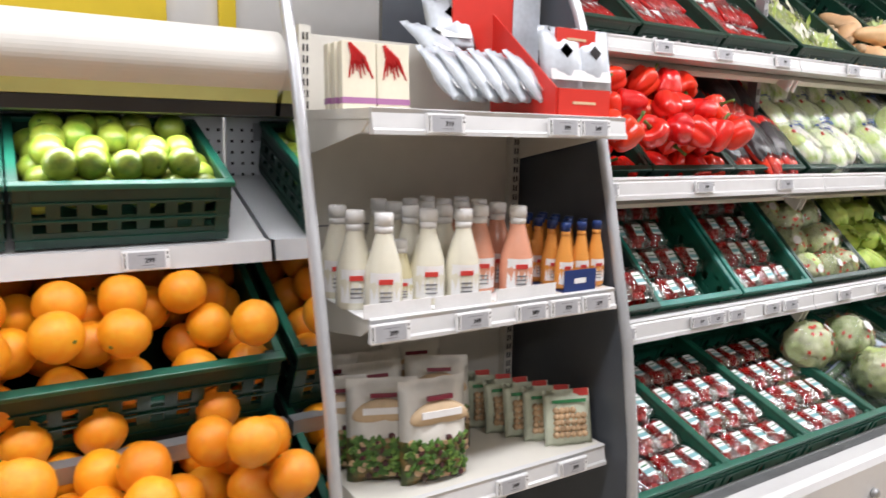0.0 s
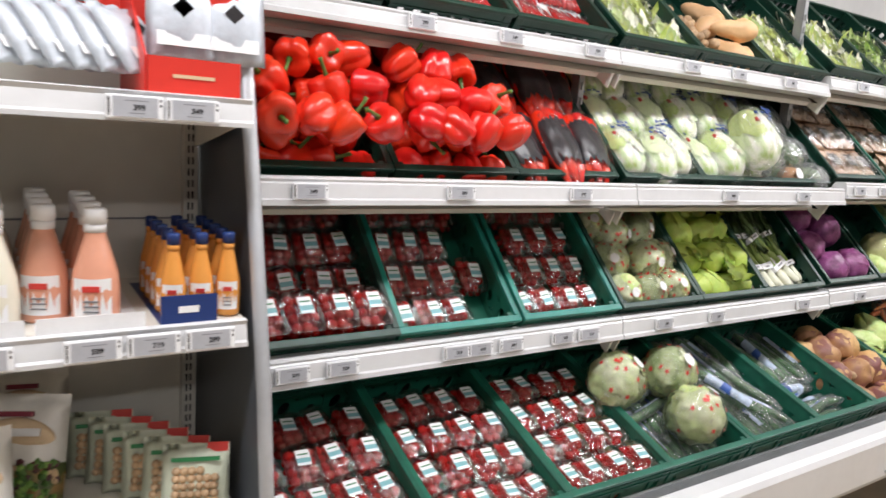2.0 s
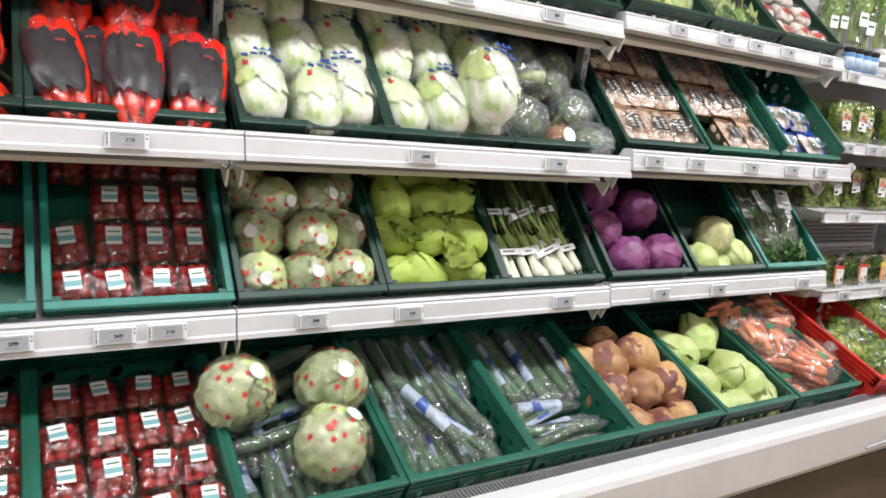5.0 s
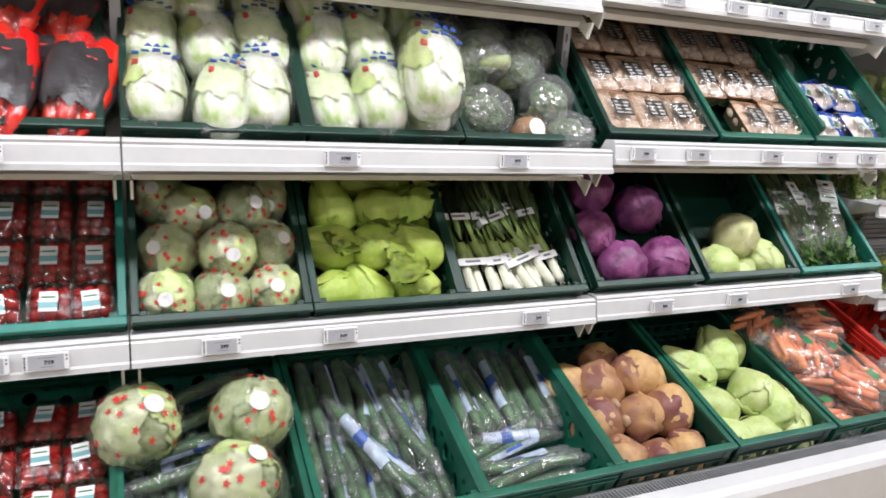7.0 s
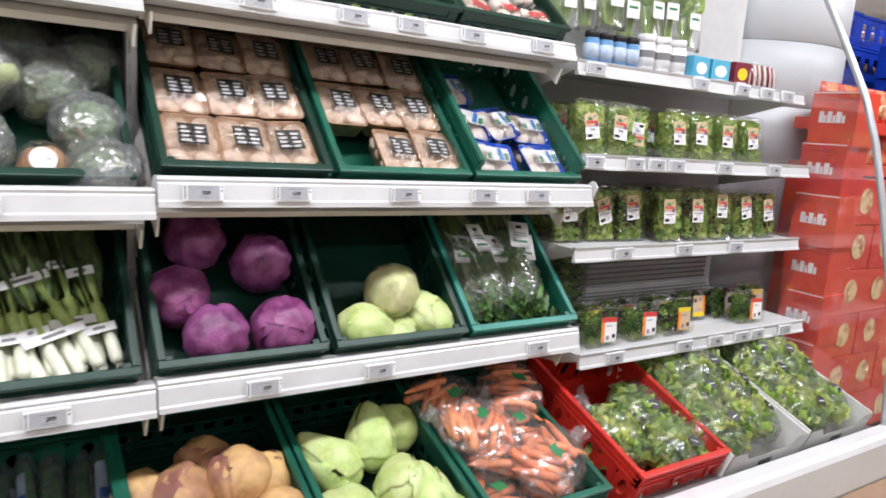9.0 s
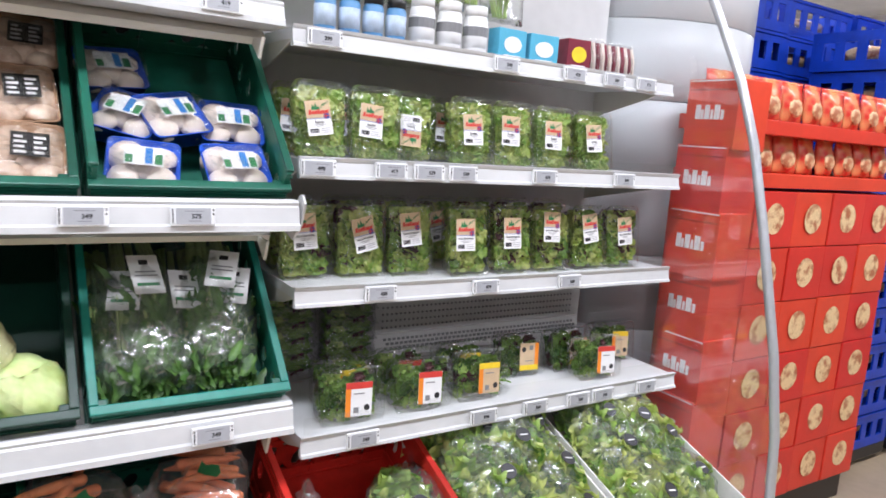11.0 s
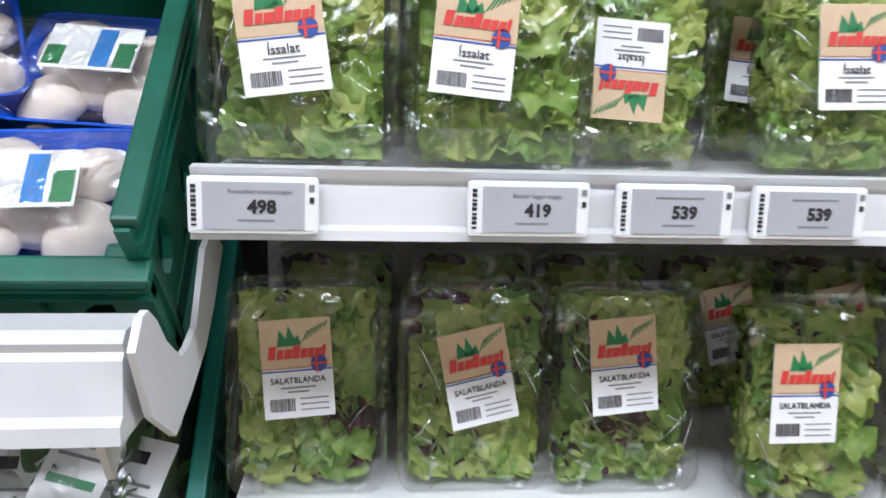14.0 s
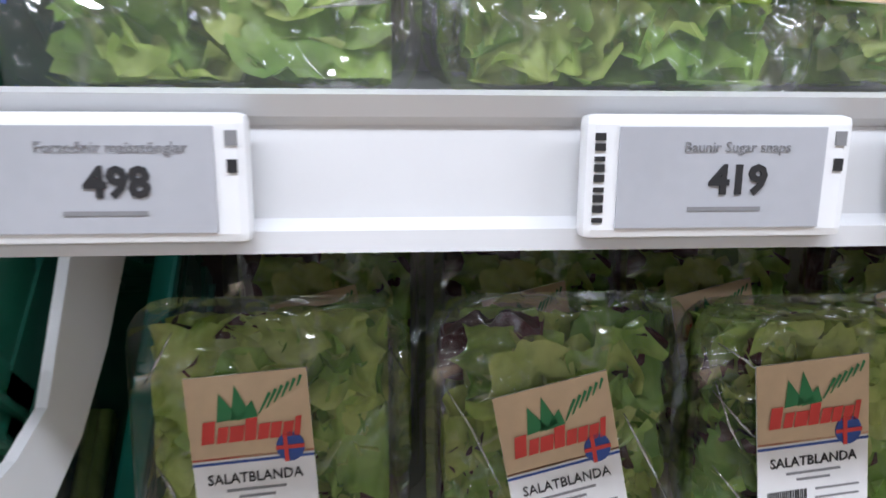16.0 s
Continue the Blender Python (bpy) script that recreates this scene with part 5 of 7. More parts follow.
cm = Mixed(cucumber(0.4), cucumber(1.9), cucumber(4.0))
random.seed(47)
for c, n, y0 in ((3, 20, 0.04), (4, 30, 0.04), (5, 20, 0.24)):
    f = crate_frame("B", EDGES["B"][c])
    for k in range(n):
        x = -0.16 + (k % 10) * 0.0355 + rnd(-0.006, 0.006)
        cm.put(f @ pose(x, y0 + rnd(0, 0.05) + (0.12 if c < 5 else 0.0) * (k // 10), 0.062 + 0.026 * (k // 10) + rnd(0, 0.006), rnd(-4, 4), rnd(0, 360), rnd(-9, 9)))
    if c == 4:
        for x, y, a in ((0.02, 0.10, 24), (0.07, 0.05, 30), (0.12, 0.14, 14)):
            cm.put(f @ pose(x, y, 0.145, 2, rnd(0, 360), a))
    if c == 5:
        for k in range(9):
            cm.put(f @ pose(-0.15 + rnd(-0.01, 0.01), 0.04 + (k % 6) * 0.040, 0.062 + 0.032 * (k // 6) + rnd(0, 0.01), 0, rnd(0, 360), -84 + rnd(-11, 11)))
    if c == 3:
        for k in range(4):
            cm.put(f @ pose(-0.17, 0.22 + k * 0.055, 0.135 + 0.006 * k, 0, rnd(0, 360), -68 + rnd(-10, 10)))


# carrots in bags
def carrot_bag(seed):
    random.seed(seed)
    t = root("carrot_bag", None, "loose clear plastic bag full of orange carrots", "bagged carrots", "bags of carrots")
    for k in range(18):
        x0, y0, z0 = rnd(-0.03, 0.03), 0.02 + (k % 9) * 0.021 + rnd(-0.006, 0.006), 0.018 + 0.030 * (k // 9) + rnd(-0.004, 0.006)
        a = rnd(-0.55, 0.55) + (math.pi if k % 2 else 0)
        ln = rnd(0.055, 0.075)
        c_, s_ = math.cos(a) * ln, math.sin(a) * ln
        part("carrot", tube([(x0 - c_, y0 - s_, z0), (x0 - 0.9 * c_, y0 - 0.9 * s_, z0), (x0 - 0.2 * c_, y0 - 0.2 * s_, z0 + 0.003), (x0 + 0.6 * c_, y0 + 0.6 * s_, z0 + 0.002), (x0 + c_, y0 + s_, z0)], [0.006, 0.0135, 0.0125, 0.0085, 0.002], 9), CARROT, t, "", True)

    def bag(u):
        k = fold(u, 0.15, 2.6, seed)
        return (u.x * 0.104 * k, 0.105 + u.y * 0.130 * k, 0.040 + u.z * 0.048 * k)
    part("bag", blob(0.1, 4, bag), BAGFILM, t, "crinkled clear bag", True)
    nk = bmesh.new()
    for k in range(6):
        add_leaf(nk, pose(0.02, 0.225, 0.045, 25, 30 * k, rnd(-40, 40)), rnd(0.05, 0.075), 0.035, 0.006, 0, 6, 4)
    tagged(part("bag_neck", nk, FOGFILM, t, "gathered film neck", True), kind="stuff")
    pp = blob(0.1, 4, lambda u: tuple(Vector(bag(u)) + Vector((0, 0, 0.0015))))
    bmesh.ops.delete(pp, geom=[v for v in pp.verts if v.co.z < 0.06 or abs(v.co.x - 0.01) > 0.030 or abs(v.co.y - 0.11) > 0.022], context="VERTS")
    part("printed_panel", pp, INKGREEN, t, "green print", True)
    ps = blob(0.1, 4, lambda u: tuple(Vector(bag(u)) + Vector((0, 0, 0.0028))))
    bmesh.ops.delete(ps, geom=[v for v in ps.verts if v.co.z < 0.06 or abs(v.co.x - 0.01) > 0.024 or abs(v.co.y - 0.108) > 0.009], context="VERTS")
    part("white_print", ps, PAPER, t, "", True)
    return t


cb = Mixed(carrot_bag(2), carrot_bag(6), carrot_bag(11))
f = crate_frame("B", EDGES["B"][8])
random.seed(57)
for x, y, z, a in ((-0.085, 0.045, 0.075, 20), (0.055, 0.09, 0.070, -35), (-0.09, 0.20, 0.115, -15), (0.075, 0.23, 0.12, 25), (-0.07, 0.36, 0.15, 30), (0.09, 0.37, 0.15, -20), (0.0, 0.29, 0.165, 70), (-0.02, 0.13, 0.13, -60)):
    cb.put(f @ pose(x, y - 0.04, z, rnd(-8, 8), rnd(-10, 10), a))


# celery and parsley bags
def celery_bag(seed):
    random.seed(seed)
    t = root("herb_bag", None, "clear bag of leafy celery with a white paper label", "bagged celery", "bags of leafy celery")
    st = bmesh.new()
    for k in range(16):
        x = rnd(-0.055, 0.055)
        tube([(x * 0.7, 0.40, 0.03 + rnd(0, 0.03)), (x, 0.22, 0.03 + rnd(0, 0.035)), (x * 1.3, 0.10, 0.035 + rnd(0, 0.03))], [0.006, 0.005, 0.003], 6, st)
    tagged(part("stalks", st, LEEKM, t, "pale green stalks", True), kind="stuff")
    lv = bmesh.new()
    for k in range(240):
        m = pose(rnd(-0.05, 0.05), rnd(-0.01, 0.26), rnd(0.02, 0.075), rnd(-25, 25), rnd(-60, 60), rnd(-35, 35))
        add_leaf(lv, m, rnd(0.03, 0.07), rnd(0.012, 0.024), 0.005, 0, 5, 3)
    tagged(part("leaves", lv, (LEAFD, LEAFG), t, "toothed green leaves"), kind="stuff")
    part("bag", blob(0.1, 3, lambda u: (u.x * (0.075 - 0.02 * u.y) * noisy(u, 0.1, 3, seed), 0.22 + u.y * 0.21, 0.05 + u.z * 0.058 * fold(u, 0.2, 3, seed))), BAGFILM, t, "crinkled clear bag", True)
    lb = part("paper_label", box(-0.034, 0.034, 0, 0.10, 0, 0.0008), PAPER, t, "white paper label")
    lb.matrix_local = pose(0.01, 0.20, 0.104, 4, 14 * math.sin(seed), 25 * math.sin(seed * 3))
    for k, (dx, dy, w, h, im) in enumerate(((0, 0.02, 0.05, 0.008, INKGREEN), (0, 0.045, 0.05, 0.003, GREYINK), (0, 0.055, 0.046, 0.003, GREYINK), (0, 0.075, 0.02, 0.012, INK))):
        part("print", box(dx - w / 2, dx + w / 2, dy, dy + h, 0.0008, 0.0014), im, lb)
    return t


ce = Mixed(celery_bag(1), celery_bag(4))
f = crate_frame("M", EDGES["M"][8])
for x, y, z, a in ((-0.12, 0.035, 0.012, 3), (0.0, 0.03, 0.012, -2), (0.095, 0.035, 0.015, -3), (-0.06, 0.05, 0.05, 4), (0.06, 0.06, 0.05, -4)):
    ce.put(f @ pose(x, y, z, 0, 0, a))


# ---- salad packs ----
SW, SH, SD = 0.138, 0.182, 0.055


def pack_shell(w, h, d, bulge=0.006):
    """A clear tray standing on its edge, its film side to the front (-y)."""
    bm = bmesh.new()
    R = 0.022

    def ring(sw, sh, y, cz):
        out = []
        for sx, sz in ((-1, -1), (1, -1), (1, 1), (-1, 1)):
            for k in range(5):
                a = math.atan2(sz, sx) - math.pi / 4 + k * math.pi / 8
                out.append(bm.verts.new((sx * (sw / 2 - R) + R * math.cos(a), y, cz + sz * (sh / 2 - R) + R * math.sin(a))))
        return out
    cz = h / 2
    rings = [ring(w * 0.86, h * 0.88, d, cz), ring(w * 0.90, h * 0.92, d - 0.008, cz), ring(w * 0.97, h * 0.97, 0.006, cz), ring(w + 0.006, h + 0.004, 0.005, cz), ring(w + 0.006, h + 0.004, 0.002, cz), ring(w * 0.97, h * 0.97, 0.001, cz), ring(w * 0.6, h * 0.6, -bulge, cz)]
    for a, b in zip(rings, rings[1:]):
        for k in range(20):
            bm.faces.new((a[k], a[(k + 1) % 20], b[(k + 1) % 20], b[k]))
    bm.faces.new(rings[0][::-1])
    bm.faces.new(rings[-1])
    bmesh.ops.recalc_face_normals(bm, faces=bm.faces)
    return bm


def leaf_shape(points):
    bm = bmesh.new()
    bm.faces.new([bm.verts.new((x, 0, z)) for x, z in points])
    return bm


def salad_label(parent, text, x, z, turn, size=1.0, flip=False):
    lb = part("sticker", box(-0.0265, 0.0265, -0.0008, 0, -0.035, 0.035), PAPER, parent, "kraft and white paper label")
    part("kraft_field", box(-0.0265, 0.0265, -0.0012, -0.0008, 0.0, 0.035), KRAFT, lb, "brown kraft field")
    for k, (bx0, bw, bh) in enumerate(((-0.0215, 0.0055, 0.0095), (-0.0150, 0.0045, 0.0068), (-0.0098, 0.0062, 0.0068), (-0.0030, 0.0050, 0.0095), (0.0026, 0.0048, 0.0068), (0.0080, 0.0045, 0.0068), (0.0132, 0.0045, 0.0066), (0.0185, 0.0026, 0.0085))):
        lf = leaf_shape(((bx0, 0.0072), (bx0 + bw, 0.0074), (bx0 + bw + 0.0015, 0.0072 + bh), (bx0 + 0.0015, 0.0070 + bh)))
        bmesh.ops.translate(lf, vec=(0, -0.0018, 0), verts=lf.verts)
        part("red_mark", lf, INKRED, lb, "red lettering shape")
    for pts in (((-0.014, 0.016), (-0.012, 0.028), (-0.004, 0.017)), ((-0.008, 0.016), (-0.005, 0.031), (0.001, 0.018)), ((-0.006, 0.016), (0.002, 0.024), (0.004, 0.017))):
        lf = leaf_shape(pts)
        bmesh.ops.translate(lf, vec=(0, -0.0017, 0), verts=lf.verts)
        part("leaf_mark", lf, INKGREEN, lb)
    for k in range(6):
        a0 = radians(150 - k * 14)
        lf = leaf_shape(((0.004 + 0.0035 * k, 0.018 + 0.002 * k), (0.0048 + 0.0035 * k, 0.018 + 0.002 * k), (0.0105 + 0.0028 * k, 0.026 + 0.0012 * k), (0.0093 + 0.0028 * k, 0.0268 + 0.0012 * k)))
        bmesh.ops.translate(lf, vec=(0, -0.0017, 0), verts=lf.verts)
        part("frond_mark", lf, INKGREEN, lb)
    part("blue_line", box(-0.0265, 0.0265, -0.0012, -0.0008, -0.0020, -0.0010), INKBLUE, lb)
    part("red_line", box(-0.0265, 0.0265, -0.0012, -0.0008, 0.0002, 0.0010), INKRED, lb)
    disc = lathe([(0.0062, 0), (0.0062, 0.0006)], 18)
    bmesh.ops.transform(disc, matrix=pose(0.0165, -0.0012, 0.003) @ STAND, verts=disc.verts)
    part("round_badge", disc, INKBLUE, lb, "small round blue badge")
    cr = bmesh.new()
    add_box(cr, 0.0103, 0.0227, -0.0022, -0.0018, 0.0022, 0.0038)
    add_box(cr, 0.0137, 0.0155, -0.0023, -0.0019, -0.003, 0.009)
    part("badge_cross", cr, INKRED, lb)
    w = words(text, 0.0061 if len(text) > 8 else 0.0082, 0.0003)
    bmesh.ops.transform(w, matrix=pose(0, -0.0012, -0.0085) @ STAND, verts=w.verts)
    part("word", w, INK, lb)
    for k, (zz, ww) in enumerate(((-0.0135, 0.026), (-0.0165, 0.016))):
        part("small_print", box(-ww / 2, ww / 2, -0.0012, -0.0008, zz - 0.0005, zz + 0.0005), GREYINK, lb)
    for k in range(3):
        part("small_print", box(0.001, 0.022, -0.0012, -0.0008, -0.022 - k * 0.004, -0.0212 - k * 0.004), GREYINK, lb)
    bc = bmesh.new()
    random.seed(8)
    xx = -0.022
    while xx < -0.003:
        ww = random.choice((0.0003, 0.0005, 0.0008))
        add_box(bc, xx, xx + ww, -0.0012, -0.0008, -0.030, -0.021)
        xx += ww + random.choice((0.0004, 0.0006))
    tagged(part("bar_code", bc, INK, lb), kind="stuff")
    lb.matrix_local = pose(x, -0.0085, z, 0, (180 if flip else 0) - turn, 0) @ Matrix.Scale(size, 4)
    return lb


def salad_pack(text, seed, mats, label, turn, lx=0.0, lz=0.095, flip=False):
    r = root("salad_pack", None, label, "salad pack", label)
    part("tray", pack_shell(SW, SH, SD), PET, r, "clear plastic tray", True)
    lv = leaf_bed(80, SW * 0.93, SD, SH * 0.92, 0.060, mats, 0.008, seed)
    bmesh.ops.translate(lv, vec=(0, 0.001, 0.006), verts=lv.verts)
    tagged(part("leaves", lv, mats, r, "crisp crinkled salad leaves"), kind="stuff")
    salad_label(r, text, lx, lz, turn, 1.16, flip)
    random.seed(seed + 900)
    for k in range(10 if seed == 132 else 3):
        sx = random.choice((-1, 1))
        x0, z0 = sx * SW * rnd(0.42, 0.47), rnd(0.02, 0.165)
        x1, z1 = sx * SW * rnd(0.18, 0.36), z0 + rnd(-0.06, 0.06)
        z1 = max(0.01, min(SH - 0.012, z1))
        part("film_fold", tube([(x0, -0.0015, z0), ((x0 + x1) / 2, -0.0055, (z0 + z1) / 2 + rnd(-0.006, 0.006)), (x1, -0.0072, z1)], [0.0003, rnd(0.0006, 0.0011), 0.0003], 6), TAUT, r, "shiny stretched fold", True)
    return r


ICE = (LEAFG, LEAFY, LEAFY)
MIX = (LEAFY, LEAFG, LEAFM, LEAFR)
la, lb_ = "clear pack of green iceberg salad leaves with a kraft label", "clear pack of mixed salad leaves with a kraft label"
ZA, ZB = SHELVES["A"][1] + 0.018, SHELVES["B"][1] + 0.018
for k, (x, y, turn, tx, lz, flip) in enumerate(((2.614, 0.112, 8, 2.603, 0.094, False), (2.764, 0.118, -5, 2.742, 0.096, False), (2.888, 0.165, -3, 2.878, 0.080, True), (3.050, 0.118, 2, 3.043, 0.095, False), (3.192, 0.120, -2, 3.171, 0.100, False), (3.345, 0.122, -2, 3.328, 0.097, False), (3.502, 0.122, 4, 3.488, 0.098, False))):
    p = salad_pack("Íssalat", 100 + k, ICE, la, turn, tx - x, lz, flip)
    p.matrix_world = pose(x, y, ZA, -9, 0, 0)
for k, (x, y, turn, tx, lz) in enumerate(((2.612, 0.172, 4, 2.604, 0.110), (2.765, 0.170, 12, 2.765, 0.102), (2.906, 0.160, 5, 2.897, 0.114), (3.066, 0.118, 0, 3.046, 0.105), (3.222, 0.120, 0, 3.209, 0.107), (3.372, 0.120, -2, 3.357, 0.122), (3.52, 0.12, 7, 3.512, 0.117), (3.665, 0.12, 4, 3.662, 0.108))):
    p = salad_pack("SALATBLANDA", 130 + k, MIX, lb_, turn, tx - x, lz)
    p.matrix_world = pose(x, y, ZB, -8, 0, 0) @ Matrix.Diagonal((1, 1, 1.09, 1))
# a second rank behind the front packs
for x in (2.61, 2.76, 2.90, 3.06, 3.20, 3.35, 3.50):
    copy_thing(bpy.data.objects["salad_pack.001"], pose(x + 0.006, 0.262, ZA, -9, 0, 0))
    copy_thing(bpy.data.objects["salad_pack.008"], pose(x + 0.02, 0.315, ZB, -8, 0, 0))

# clear front guards
for key, hh in (("A", 0.032), ("B", 0.026), ("C", 0.045)):
    sy, sz = SHELVES[key]
    g = tagged(obj("shelf_guard", box(S0 + 0.01, S1 - 0.01, sy + 0.011, sy + 0.013, sz + 0.018, sz + 0.020 + hh), GUARD), "clear plastic front guard along a shelf edge", "shelf guard", "clear shelf guards")


# clamshell boxes on the lower shelf
def clamshell(seed, inks, label, up=True):
    r = root("leaf_box", None, label, "salad box", "clamshell leaf boxes")
    w, h, d = 0.172, 0.135, 0.075
    part("box_shell", pack_shell(w, h, d, 0.010), PET, r, "clear clamshell", True)
    lv = leaf_bed(80, w * 0.9, d, h * 0.9, 0.042, (LEAFM, LEAFD, LEAFG, LEAFR), 0.004, seed)
    tagged(part("leaves", lv, (LEAFM, LEAFD, LEAFG, LEAFR), r, "small dark green leaves"), kind="stuff")
    lb = part("sticker", box(-0.036, 0.036, -0.0008, 0, -0.042, 0.042), inks[0], r, "printed paper label")
    part("top_band", box(-0.036, 0.036, -0.0013, -0.0008, 0.026, 0.042), inks[1], lb)
    part("side_band", box(-0.036, -0.022, -0.0014, -0.0008, -0.042, 0.026), INKORANGE, lb, "orange side band")
    dsc = lathe([(0.008, 0), (0.008, 0.0006)], 16)
    bmesh.ops.transform(dsc, matrix=pose(0.022, -0.0009, -0.022) @ STAND, verts=dsc.verts)
    part("round_mark", dsc, INK, lb)
    part("small_print", box(-0.014, 0.014, -0.0013, -0.0008, 0.012, 0.015), GREYINK, lb)
    part("bar_code", box(-0.014, 0.000, -0.0013, -0.0008, -0.034, -0.020), GREYINK, lb)
    lb.matrix_local = pose(0.010, -0.0125, h * 0.46, 0, 3 if up else 183, 0)
    return r


ZC = SHELVES["C"][1] + 0.018
c_red = [clamshell(200, (PAPER, INKRED), "clear box of dark leaves with a white and red label"), clamshell(203, (KRAFT, INKYELLOW), "clear box of dark leaves with a kraft and yellow label"), clamshell(206, (KRAFT, INKYELLOW), "clear box of dark leaves with an upside-down kraft label", False)]
for p, x, y in ((0, 2.697, 0.045), (0, 2.905, 0.05), (1, 3.10, 0.055), (2, 3.335, 0.17), (0, 3.555, 0.06), (1, 3.735, 0.175), (1, 2.72, 0.135), (0, 2.90, 0.15), (1, 3.10, 0.15), (2, 3.53, 0.16)):
    put_thing(c_red[p], pose(x, y, ZC, -7, 0, rnd(-3, 3)))
for j, (xx, n) in enumerate(((2.64, 6), (2.83, 5))):
    for k in range(n):
        put_thing(c_red[0], pose(xx, 0.42 if j == 0 else 0.43, ZC + 0.012 + k * 0.046, 90, 0, 0) @ Matrix.Diagonal((1, 0.9, 0.55, 1)))

# perforated back lining
HOLEGREY = mat("shaded_lining_holes", (0.30, 0.30, 0.30), 0.6, var=0.1, scale=40, bump=0.0)
holes = bmesh.new()
for i in range(50):
    for k in range(7):
        x = 3.0 + i * 0.0164
        add_box(holes, x, x + 0.005, 0.494, 0.4985, 0.98 + k * 0.022, 0.986 + k * 0.022)
for i in range(48):
    for k in range(3):
        x = 3.0 + i * 0.017 + (k % 2) * 0.008
        add_box(holes, x, x + 0.010, 0.478 - 0.006 * (2 - k), 0.482 - 0.006 * (2 - k), 0.918 + k * 0.013, 0.926 + k * 0.013)
tagged(part("perforation", holes, HOLEGREY, salad_case, "rows of small dark holes"), kind="stuff")
part("lower_strip", extrude_x(((0.465, 0.895), (0.485, 0.965), (0.50, 0.965), (0.50, 0.895)), S0, S1), SALADBACK, salad_case, "slanted perforated strip")

# ---- upper salad shelf ----
ZD = SHELVES["D"][1] + 0.018


def jar(label, body, capm, band, h=0.105, r=0.026):
    t = root("spice_jar", None, label, "jar", label)
    part("body", lathe([(r * 0.9, 0), (r, 0.005), (r, h * 0.72), (r * 0.85, h * 0.8)], 16), body, t, "", True)
    part("lid", lathe([(r * 0.92, h * 0.8), (r * 0.92, h - 0.002), (r * 0.85, h)], 16), capm, t, "", True)
    part("label_band", lathe([(r + 0.0008, h * 0.15), (r + 0.0008, h * 0.62)], 16), band, t, "printed label band", True)
    return t


LTINK = mat("light_blue_jar", (0.12, 0.30, 0.55), 0.35, var=0.08, scale=20, bump=0.03)
j1 = jar("small jar with a black lid and a blue label", LTINK, BLACKP, PRINTPALE)
j2 = jar("white tub with grey print", PAPER, PAPER, PAPER, 0.13, 0.034)
part("print", lathe([(0.0352, 0.05), (0.0352, 0.075)], 16), GREYINK, j2)
for k in range(4):
    put_thing(j1, pose(2.64 + k * 0.064, 0.20, ZD))
for k in range(3):
    put_thing(j2, pose(2.92 + k * 0.085, 0.22, ZD))
LTBLUE = mat("light_blue_card", (0.10, 0.42, 0.60), 0.4, var=0.06, scale=20, bump=0.03)
MAROON = mat("maroon_card", (0.20, 0.02, 0.04), 0.4, var=0.08, scale=20, bump=0.03)


def carton(label, w, d, h, material, oval):
    t = tagged(obj("carton", box(-w / 2, w / 2, 0, d, 0, h, 0.002), material), label, "carton", label)
    e = lathe([(1, 0), (1, 0.001)], 20)
    bmesh.ops.transform(e, matrix=pose(0, -0.0005, h * 0.5) @ STAND @ Matrix.Diagonal((w * 0.32, h * 0.26, 1, 1)), verts=e.verts)
    part("oval_mark", e, oval, t)
    part("print", box(-w * 0.3, w * 0.3, -0.001, 0, h * 0.1, h * 0.16), PAPER, t)
    return t


lb1 = carton("light blue printed food carton", 0.10, 0.05, 0.085, LTBLUE, PAPER)
put_thing(lb1, pose(3.20, 0.19, ZD, 0, 0, 3))
put_thing(lb1, pose(3.315, 0.19, ZD, 0, 0, -4))
mr1 = carton("maroon printed food carton", 0.085, 0.05, 0.09, MAROON, INKYELLOW)
put_thing(mr1, pose(3.45, 0.19, ZD, 0, 0, -5))


def pouch(name, label, category, w, h, d, sheet, group="", seed=1, lower=0.0):
    """A sealed pillow pouch standing on its lower seam."""
    t = root(name, None, label, category, group or label)
    bm = bmesh.new()
    nx, nz = 10, 14
    for side in (-1, 1):
        g = []
        for k in range(nz + 1):
            v = k / nz
            row = []
            for i in range(nx + 1):
                u = i / nx * 2 - 1
                prof = max(0.0, math.sin(math.pi * min(1, v * 1.08))) ** 0.7 * (1 - abs(u) ** 3)
                y = side * d / 2 * prof * (1 + 0.25 * noise.noise(Vector((u * 3 + seed, v * 4, side)))) + 0.004 * math.sin(9 * u + seed) * (1 - prof)
                row.append(bm.verts.new((u * w / 2 * (1 - 0.06 * prof), y, v * h)))
            g.append(row)
        for a, b in zip(g, g[1:]):
            for i in range(nx):
                q = (a[i], a[i + 1], b[i + 1], b[i])
                bm.faces.new(q if side < 0 else q[::-1]).material_index = 1 if len(g) and g.index(a) < lower * nz else 0
    bmesh.ops.remove_doubles(bm, verts=bm.verts, dist=0.0004)
    part("sleeve", bm, sheet, t, "", True)
    return t


